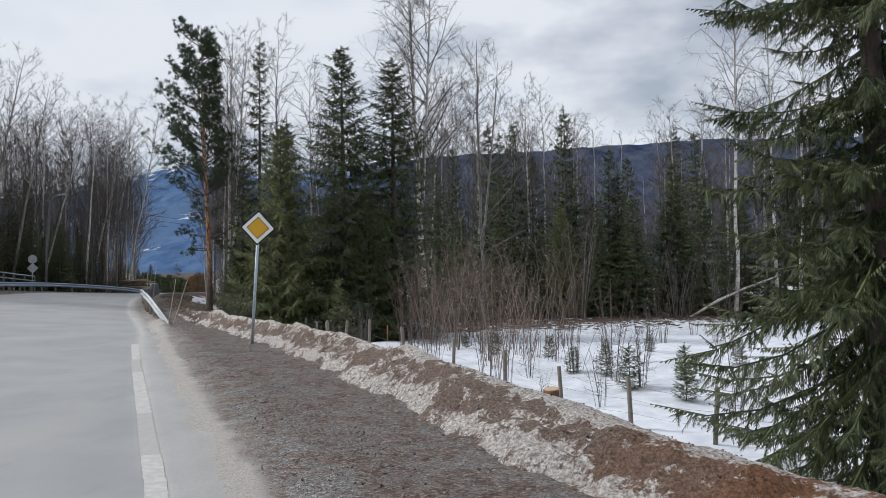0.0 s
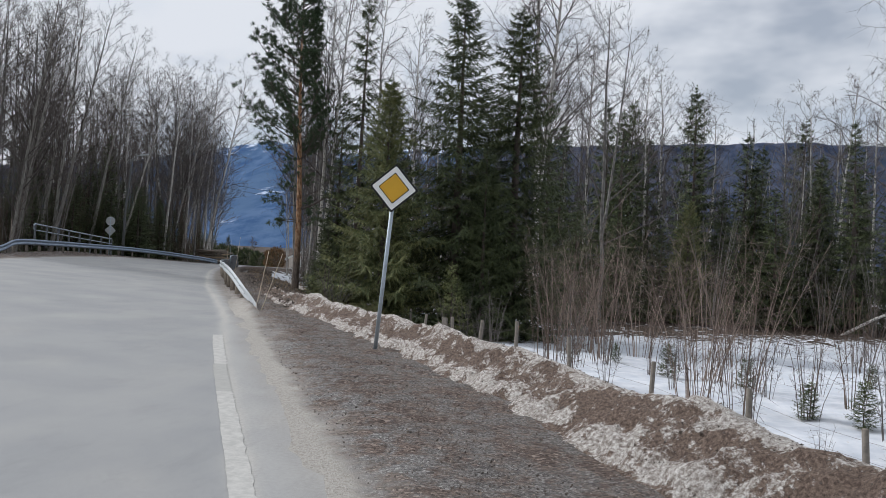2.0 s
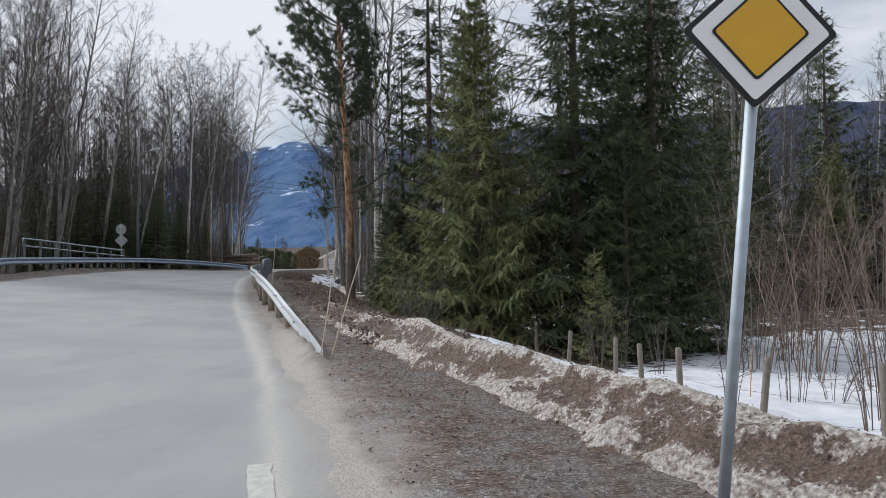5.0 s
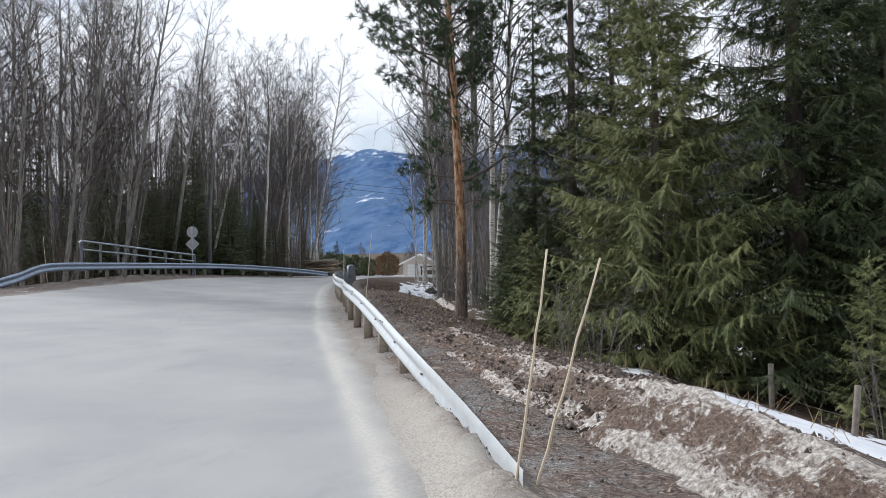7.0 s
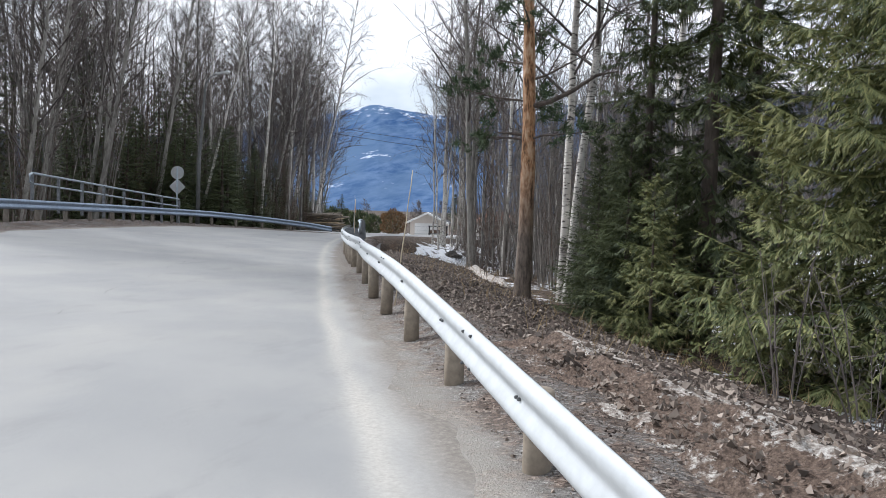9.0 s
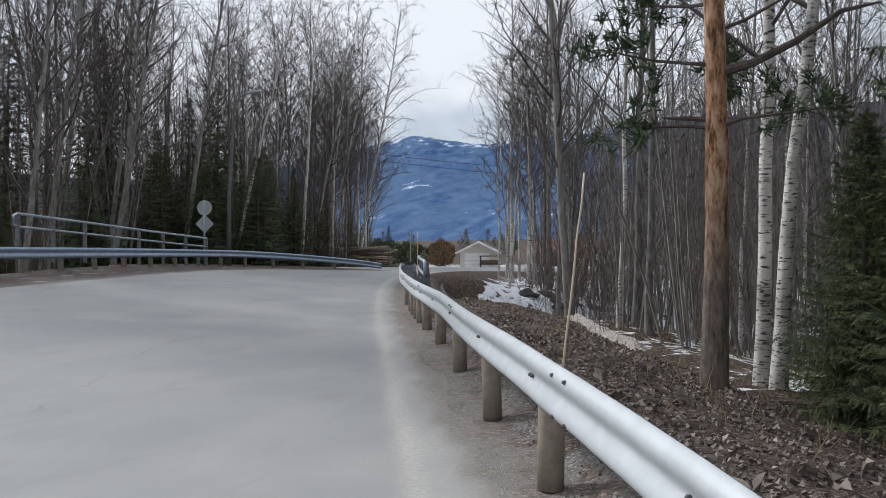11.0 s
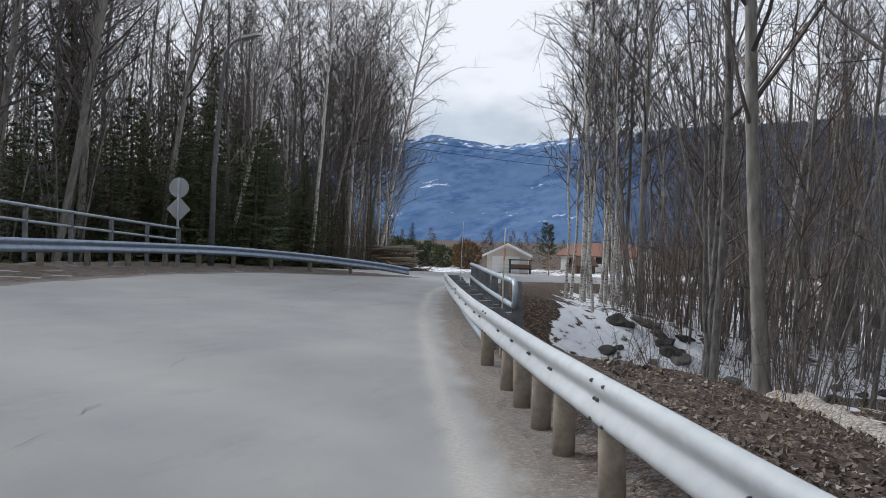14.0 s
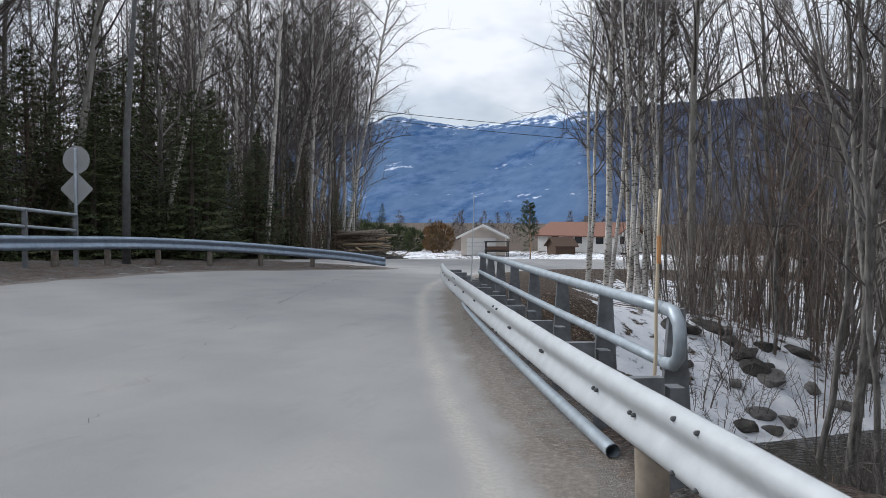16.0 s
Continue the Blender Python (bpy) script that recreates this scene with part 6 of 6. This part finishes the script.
for x, y, k in ((4.8, 20.2, .6), (5.6, 19.6, .7), (5.9, 17.8, .85), (1.6, 27.5, .45), (2.7, 24.4, .7), (4.4, 23.5, .6), (7.4, 18.6, .7), (9.6, 21.4, .6), (7.9, 25.4, .5), (6.9, 16.4, .75)):
    seat_tree(SMALL_SPRUCE, x, y, (x * 77) % 360, k * 0.8, group="young spruces in the snow")


# ---- fence, log pile, houses ----
def build_fence():
    post = post_mesh(0.045, 1.2, M_GREYWOOD, 8)
    line = [(7.9, 11.6), (6.5, 12.8), (5.28, 14.0), (4.08, 15.2), (2.9, 16.8), (1.6, 18.5), (0.21, 19.94), (-1.0, 21.4), (-2.0, 22.7), (-2.78, 24.05), (-3.2, 25.8), (-3.6, 27.5), (-4.57, 29.6), (-5.34, 31.34)]
    fence = thing("wire_fence", "old wire fence on grey wooden posts in the snow", "fence")
    rng = random.Random(6)
    heads = []
    for x, y in line:
        z = gz(x, y) - 0.2 - 0.3 * float(smooth01(np.array(y), 20.5, 23.0))
        rx, ry = rng.uniform(-5, 5), rng.uniform(-5, 5)
        part("post", post, fence, "", pose(x, y, z, rx, ry, rng.uniform(0, 360)))
        heads.append(np.array((x, y, z)))
    for h in (0.5, 0.76, 1.02):
        for a, b in zip(heads[:-1], heads[1:]):
            soup = Soup()
            up = np.array((0, 0, h))
            mid = (a + b) / 2 + up - np.array((0, 0, 0.04))
            soup.tube([a + up, mid, b + up], [0.0022] * 3, 4)
            part("wire", soup.mesh("wire", M_RUST), fence)


def build_log_pile(cx, cy, rz):
    """A loose criss-cross stack of thin cut stems with brushwood sticking out."""
    pile = thing("log_pile", "loose weathered stack of cut logs and branches beside the trees", "log pile", m=pose(cx, cy, gz(cx, cy) + 0.45, 0, 0, rz))
    rng = random.Random(12)
    for row in range(9):
        for i in range(7 if row < 6 else 4):
            r = rng.uniform(0.045, 0.11)
            ln = rng.uniform(1.6, 3.7)
            across = rng.uniform(-1.1, 1.1)
            turn = rng.gauss(0, 0.22) + (0.9 if rng.uniform(0, 1) < 0.15 else 0.0)
            c = np.array((across * (1 - row * 0.06), rng.uniform(-0.5, 0.5), 0.1 + row * 0.17 + rng.uniform(-0.05, 0.05)))
            d = np.array((math.sin(turn), math.cos(turn), rng.uniform(-0.13, 0.13)))
            soup = Soup()
            soup.tube([c - d * ln / 2, c + np.array((rng.uniform(-0.06, 0.06), 0, rng.uniform(-0.05, 0.05))), c + d * ln / 2], [r, r * 0.92, r * 0.75], 8, True)
            part("log", soup.mesh("log", M_LOG_END if rng.uniform(0, 1) < 0.25 else M_LOG, True), pile)
    for i in range(40):
        soup = Soup()
        c = np.array((rng.uniform(-1.3, 1.3), rng.uniform(-1.8, 1.8), rng.uniform(0.2, 1.5)))
        d = np.array((rng.gauss(0, 0.7), rng.gauss(0, 0.9), rng.uniform(0.1, 0.8)))
        soup.tube([c, c + d * 0.5, c + d * 1.0 + np.array((0, 0, 0.1))], [0.022, 0.016, 0.005], 4)
        part("branch", soup.mesh("branch", M_TWIG), pile)


def build_debris(cx, cy):
    """A low heap of dark soil and sticks under the logs."""
    rng = np.random.RandomState(5)
    n, m = 30, 16
    V = []
    for i in range(m + 1):
        t = i / m
        for j in range(n):
            a = 2 * math.pi * j / n
            r = 1.0 - t
            x, y = math.cos(a) * r * 3.6, math.sin(a) * r * 2.2
            z = 1.0 * (1 - r * r) + 0.16 * math.sin(x * 3 + 1) * math.cos(y * 4) * r + rng.normal(0, 0.04) - 0.25
            V.append((x, y, z))
    F = [(i * n + j, i * n + (j + 1) % n, (i + 1) * n + (j + 1) % n, (i + 1) * n + j) for i in range(m) for j in range(n)]
    heap = thing("debris_heap", "low dark heap of soil and broken branches under the logs", "heap", m=pose(cx, cy, gz(cx, cy), 0, 0, 24))
    part("soil", mesh_from("soil", V, F, M_ROCK_DARK, True), heap)
    for k in range(46):
        soup = Soup()
        a, r = rng.uniform(0, 6.28), rng.uniform(0.2, 0.95)
        p = np.array((math.cos(a) * r * 3.6, math.sin(a) * r * 2.2, 1.0 * (1 - r * r) - 0.2))
        d = unit(np.array((rng.normal(), rng.normal(), rng.normal(0.1, 0.3)))) * rng.uniform(0.5, 1.3)
        soup.tube([p, p + d * 0.5 + np.array((0, 0, 0.06)), p + d], [0.035, 0.028, 0.014], 5, True)
        part("branch", soup.mesh("branch", M_LOG), heap)


def gable_roof(w, d, h_eave, h_top, over, mat, th=0.14):
    hw, hd = w / 2 + over, d / 2 + over
    drop = (h_top - h_eave) * (over / (w / 2))
    V, F = [], []
    for sgn in (-1, 1):
        k = len(V)
        for y in (-hd, hd):
            V += [(0, y, h_top), (sgn * hw, y, h_eave - drop), (0, y, h_top + th), (sgn * hw, y, h_eave - drop + th)]
        F += [(k, k + 1, k + 5, k + 4), (k + 2, k + 6, k + 7, k + 3), (k, k + 2, k + 3, k + 1), (k + 4, k + 5, k + 7, k + 6), (k + 1, k + 3, k + 7, k + 5), (k, k + 4, k + 6, k + 2)]
    return mesh_from("roof", V, F, mat)


def gable_wall(w, d, h_eave, h_top, mat):
    hw, hd = w / 2, d / 2
    V = [(-hw, -hd, 0), (hw, -hd, 0), (hw, -hd, h_eave), (0, -hd, h_top), (-hw, -hd, h_eave), (-hw, hd, 0), (hw, hd, 0), (hw, hd, h_eave), (0, hd, h_top), (-hw, hd, h_eave)]
    F = [(0, 1, 2, 3, 4), (9, 8, 7, 6, 5), (0, 5, 6, 1), (1, 6, 7, 2), (0, 4, 9, 5), (2, 7, 8, 3), (4, 3, 8, 9)]
    return mesh_from("wall", V, F, mat)


def box_mesh(name, size, mat, c=(0, 0, 0)):
    soup = Soup()
    soup.box(c, size)
    return soup.mesh(name, mat)


def build_garage(x, y, z, rz):
    g = thing("garage", "pale garage with a white door and a snowy gable roof", "garage", m=pose(x, y, z, 0, 0, rz))
    part("wall", gable_wall(5.0, 6.6, 2.15, 3.35, M_BOARD_BEIGE), g, "beige boarded walls")
    part("roof", gable_roof(5.0, 6.6, 2.15, 3.35, 0.5, M_ROOF_DARK), g, "dark roof")
    part("bargeboard", gable_roof(5.0, 0.12, 2.1, 3.3, 0.5, M_BOARD_WHITE, 0.24), g, "white gable boards", pose(0, -3.86, 0))
    part("garage_door", box_mesh("garage_door", (3.3, 0.08, 1.95), M_BOARD_WHITE, (-0.2, -3.33, 0.98)), g, "white garage door")
    for k in range(1, 4):
        part("door_groove", box_mesh("door_groove", (3.3, 0.02, 0.03), M_SIGN_BACK, (-0.2, -3.38, 0.49 * k)), g)
    rack = thing("log_carrier", "dark timber trailer parked before the garage", "trailer", m=pose(x + 2.9, y - 5.5, z, 0, 0, rz + 10))
    part("frame", box_mesh("frame", (2.6, 1.2, 0.12), M_BLACK, (0, 0, 0.6)), rack)
    part("load", box_mesh("load", (2.3, 1.1, 0.4), M_BROWN_WOOD, (0, 0, 0.9)), rack)
    part("roof", box_mesh("roof", (2.7, 1.4, 0.1), M_BLACK, (0, 0, 1.65)), rack)
    for dx in (-1.2, 1.2):
        for dy in (-0.5, 0.5):
            part("post", box_mesh("post", (0.1, 0.1, 1.6), M_BLACK, (dx, dy, 0.8)), rack)


def build_house(x, y, z, rz):
    h = thing("house", "low white house with a red tiled roof and a chimney", "house", m=pose(x, y, z, 0, 0, rz))
    part("wall", gable_wall(8.0, 11.0, 2.2, 3.7, M_BOARD_WHITE), h, "white boarded walls")
    roof = part("roof", gable_roof(8.0, 11.0, 2.2, 3.7, 0.6, M_ROOF_RED), h, "red tiled roof")
    part("chimney", box_mesh("chimney", (0.7, 0.9, 1.3), M_ROCK, (0.3, 0.5, 4.0)), roof, "grey chimney")
    for yy in (-3.6, -0.6, 2.8):
        win = part("window", box_mesh("window", (0.08, 1.3, 1.2), M_BOARD_WHITE, (-4.03, yy, 1.6)), h)
        part("pane", box_mesh("pane", (0.04, 1.05, 0.95), M_GLASS, (-4.08, yy, 1.6)), win)
    for xx in (-2.0, 1.6):
        win = part("window", box_mesh("window", (1.3, 0.08, 1.2), M_BOARD_WHITE, (xx, -5.53, 1.6)), h)
        part("pane", box_mesh("pane", (1.05, 0.04, 0.95), M_GLASS, (xx, -5.58, 1.6)), win)
    shed = thing("shed", "small dark brown shed beside the white house", "shed", m=pose(x - 2.2, y - 9.5, z, 0, 0, rz + 60))
    part("wall", gable_wall(2.2, 2.6, 1.1, 1.9, M_BROWN_WOOD), shed)
    part("roof", gable_roof(2.2, 2.6, 1.1, 1.9, 0.3, M_BROWN_WOOD), shed)


def leafy_bush(name, label, seed, w, h, mat, n=900):
    """A dense rounded evergreen bush of many small leaf tufts round a few stems."""
    rng = np.random.RandomState(seed)
    b = thing(name, label, "bush")
    stems, soup = Soup(), Soup()
    for i in range(7):
        a = rng.uniform(0, 6.28)
        stems.tube([(0, 0, -0.1), (math.cos(a) * w * 0.15, math.sin(a) * w * 0.15, h * 0.4), (math.cos(a) * w * 0.3, math.sin(a) * w * 0.3, h * 0.8)], [0.05, 0.035, 0.01], 5)
    for i in range(n):
        v = unit(rng.normal(0, 1, 3))
        k = rng.uniform(0.55, 1.0) ** 0.5
        wob = 1 + 0.18 * math.sin(v[0] * 5 + seed) * math.cos(v[2] * 6)
        p = np.array((v[0] * w / 2 * k * wob, v[1] * w / 2 * k * wob, h * 0.5 + v[2] * h * 0.5 * k * wob))
        p[2] = max(p[2], 0.05)
        d = unit(v + np.array((0, 0, 0.7)) + rng.normal(0, 0.5, 3)) * rng.uniform(0.25, 0.5)
        s = unit(np.cross(d, rng.normal(0, 1, 3))) * rng.uniform(0.06, 0.12)
        soup.add([p - s, p + s, p + d], [(0, 1, 2)])
    part("branchwork", stems.mesh("branchwork", M_SPRUCE_BARK), b)
    part("foliage", soup.mesh("foliage", mat), b)
    return b


def build_stump(x, y):
    stump = thing("tree_stump", "short reddish-brown tree stump beside the wire fence", "stump", m=pose(x, y, gz(x, y) - 0.05, 4, -6, 30))
    soup = Soup()
    soup.tube([(0, 0, 0), (0, 0, 0.12), (0.01, 0, 0.45)], [0.26, 0.2, 0.18], 14, True)
    part("bark", soup.mesh("bark", M_STUMP, True), stump, "reddish-brown bark")
    soup = Soup()
    soup.tube([(0.01, 0, 0.452), (0.01, 0, 0.47)], [0.165, 0.16], 14, True)
    part("cut_face", soup.mesh("cut_face", M_LOG_END), stump, "pale sawn face")


def build_fallen_stem():
    stem = thing("fallen_birch", "thin fallen birch stem leaning against a standing tree", "fallen tree")
    soup = Soup()
    z = gz(15.2, 49.4)
    soup.tube([(15.2, 49.4, z - 0.05), (17.0, 49.6, z + 1.0), (18.8, 49.9, z + 1.75), (21.2, 50.1, z + 2.6)], [0.09, 0.08, 0.07, 0.04], 8, True)
    part("trunk", soup.mesh("trunk", M_BIRCH, True), stem)


build_stump(3.9, 15.7)
build_fallen_stem()
build_fence()
build_debris(-38.6, 84.6)
build_log_pile(-38.7, 85.2, -65)
build_garage(-43.2, 130.0, -2.42, 12)
build_house(-32.5, 143.0, -2.4, 68)
hb = leafy_bush("hedge_bush", "large rounded brown-green hedge bush", 71, 3.8, 3.8, M_THUJA, 1500)
hb.matrix_basis = pose(-49.6, 132.0, -2.6)
hg = leafy_bush("hedge_bush", "dark green rounded garden bush", 72, 2.8, 3.0, M_SPRUCE, 1200)
hg.matrix_basis = pose(-53.6, 134.0, -2.6)
for x, y, k in ((-56.5, 136.0, 1.15), (-52.2, 138.0, 1.0), (-59.0, 136.0, 1.2), (-62, 138, 1.3), (-66, 139, 1.5)):
    copy_thing(hg, Matrix.LocRotScale((x, y, -2.6), None, (k, k, k)))
seat_tree(PINE, -33.5, 110.0, 30, 0.36, wide=1.25, label="small round-crowned pine in front of the white house")


def build_rocks():
    rng = random.Random(31)
    for i in range(62):
        if i > 50:
            x, y = -18.4 + rng.uniform(-0.9, 2.2), 50.6 + rng.uniform(-2.4, 2.0)
        elif i < 24:
            x, y = -20.0 + rng.uniform(0, 2.9), 55.6 + rng.uniform(0, 4.4)
        else:
            x, y = -17.0 + rng.uniform(0, 8), 56 + rng.uniform(-4, 5)
        if side_of(x, y)[1] < 2.6:
            continue
        r = rng.uniform(0.16, 0.4) if i < 24 else rng.uniform(0.12, 0.32)
        bm = bmesh.new()
        bmesh.ops.create_icosphere(bm, subdivisions=3, radius=r)
        cuts = [(Vector((rng.gauss(0, 1), rng.gauss(0, 1), rng.gauss(0, 1))).normalized(), r * rng.uniform(0.45, 0.8)) for _ in range(11)]
        for v in bm.verts:
            for n, d in cuts:
                over = v.co.dot(n) - d
                if over > 0:
                    v.co -= n * over * 0.94
            v.co *= 1 + 0.12 * noise.noise(v.co * (2.5 / r) + Vector((i * 3.1, 0, 0))) + 0.07 * noise.noise(v.co * (8 / r))
            v.co.z *= 0.62
            v.co.x *= 1.25
        me = bpy.data.meshes.new("boulder")
        bm.to_mesh(me)
        bm.free()
        me.materials.append(M_ROCK_DARK if i % 3 else M_ROCK)
        ob = new("boulder", me)
        ob.matrix_basis = pose(x, y, gz(x, y) - r * 0.1, rng.uniform(-18, 18), rng.uniform(-18, 18), rng.uniform(0, 360))
        tagged(ob, "dark mossy boulder on the stream bank", "rock", "boulders by the stream")


build_rocks()
rng = random.Random(63)
for k in range(26):
    x, y = (-19.6 + rng.uniform(-0.4, 3.6), 55.4 + rng.uniform(0, 5.5)) if k < 16 else (-16.9 + rng.uniform(-0.6, 3.6), 49.2 + rng.uniform(-1.5, 4.5))
    seat_tree(BRUSH[2], x, y, rng.uniform(0, 360), rng.uniform(0.5, 1.1), label="low dark tangle of twigs between boulders", group="tangled brush by the stream")


# ---- litter and clods: too many to count ----
def build_litter():
    rng = np.random.RandomState(77)
    V, F = [], []
    n = 32000
    s = np.where(rng.uniform(0, 1, n) < 0.4, rng.uniform(28, 52, n), rng.uniform(-3, 48, n))
    q = np.where(rng.uniform(0, 1, n) < 0.3, rng.uniform(0.9, 2.2, n), rng.uniform(1.6, 4.6, n))
    X, Y = sq(s, q)
    grid = np.maximum(verge_z(s, q, X, Y), np.where(s < S_BANK_END + 1, bank_profile(s, q, X, Y), -9))
    for k in range(n):
        r = rng.uniform(0.004, 0.014) * (1.8 if rng.uniform() < 0.06 else 1.0) * (2.3 if q[k] > 1.9 and s[k] > 28 else 1.0)
        c = np.array((X[k], Y[k], grid[k] + r * 0.35))
        a = rng.normal(0, 1, 3)
        a = unit(a)
        b = unit(np.cross(a, rng.normal(0, 1, 3)))
        d = np.cross(a, b)
        i = 4 * k
        V += [c + a * r, c - a * r * 0.6 + b * r, c - a * r * 0.6 - b * r * 0.7 + d * r * 0.6, c - a * 0.5 * r - d * r]
        F += [(i, i + 1, i + 2), (i, i + 2, i + 3), (i, i + 3, i + 1), (i + 1, i + 3, i + 2)]
    tagged(new("leaf_litter", mesh_from("leaf_litter", V, F, M_DEAD_LEAF)), "scattered dead leaves, clods and grit on the verge", "litter", kind="stuff")


def build_grass():
    rng = np.random.RandomState(78)
    soup = Soup()
    for _ in range(1500):
        if rng.uniform() < 0.1:
            x, y = sq(rng.uniform(28, 42), rng.uniform(4.2, 7.5))
        else:
            x, y = sq(rng.uniform(34, 62), rng.uniform(2.2, 8.0))
        x, y = float(x), float(y)
        z = gz(x, y)
        h = rng.uniform(0.12, 0.38)
        soup.spike((x, y, z - 0.02), (x + rng.normal(0, 0.5) * h, y + rng.normal(0, 0.5) * h, z + h), 0.006)
    tagged(new("dry_grass", soup.mesh("dry_grass", M_DRY_GRASS)), "sparse dry yellow grass between the trees", "grass", kind="stuff")


def build_far_woods():
    """The wood that goes on behind the nearer trees, as one body of stems and twigs."""
    rng = np.random.RandomState(79)
    soup = Soup()
    for i in range(420):
        if i < 260:
            x, y = rng.uniform(-100, -50), rng.uniform(44, 130)
            if not left_of_gap(x + 4, y):
                continue
        else:
            x, y = rng.uniform(-12, 90), rng.uniform(78, 140)
            if x < -19 + (y - 42) * 0.12:
                continue
        h = rng.uniform(14, 22) if i < 260 else rng.uniform(10, 16)
        z = -1.5
        lean = rng.normal(0, 0.5, 2)
        pts = np.array([(x + lean[0] * t, y + lean[1] * t, z + h * t) for t in (0, 0.4, 0.75, 1)])
        soup.tube(pts, [0.13, 0.09, 0.05, 0.015], 4)
        for _ in range(26):
            t = rng.uniform(0.25, 1.0)
            p = np.array((x + lean[0] * t, y + lean[1] * t, z + h * t))
            d = unit(np.array((rng.normal(), rng.normal(), 1.0)))
            ln = 2.6 * (1.15 - t)
            q = p + d * ln
            soup.spike(p, q, 0.03)
            for _ in range(4):
                u = rng.uniform(0.3, 1)
                soup.spike(p + d * ln * u, p + d * ln * u + unit(d + rng.normal(0, 0.5, 3)) * ln * 0.5, 0.014)
    for i in range(110):
        x, y = rng.uniform(-120, 60), rng.uniform(165, 210)
        h = rng.uniform(3, 6)
        for _ in range(110):
            t = rng.uniform(0.05, 1.0)
            p = np.array((x + rng.normal(0, 1.6) * (1 - t), y, -2.6 + h * t))
            soup.spike(p, p + unit(np.array((rng.normal(), rng.normal(), 0.8))) * 0.8, 0.045)
    tagged(new("far_woods", soup.mesh("far_woods", M_TWIG)), "grey-brown leafless wood farther back in the valley", "woods", kind="stuff")


build_litter()
build_grass()
build_far_woods()
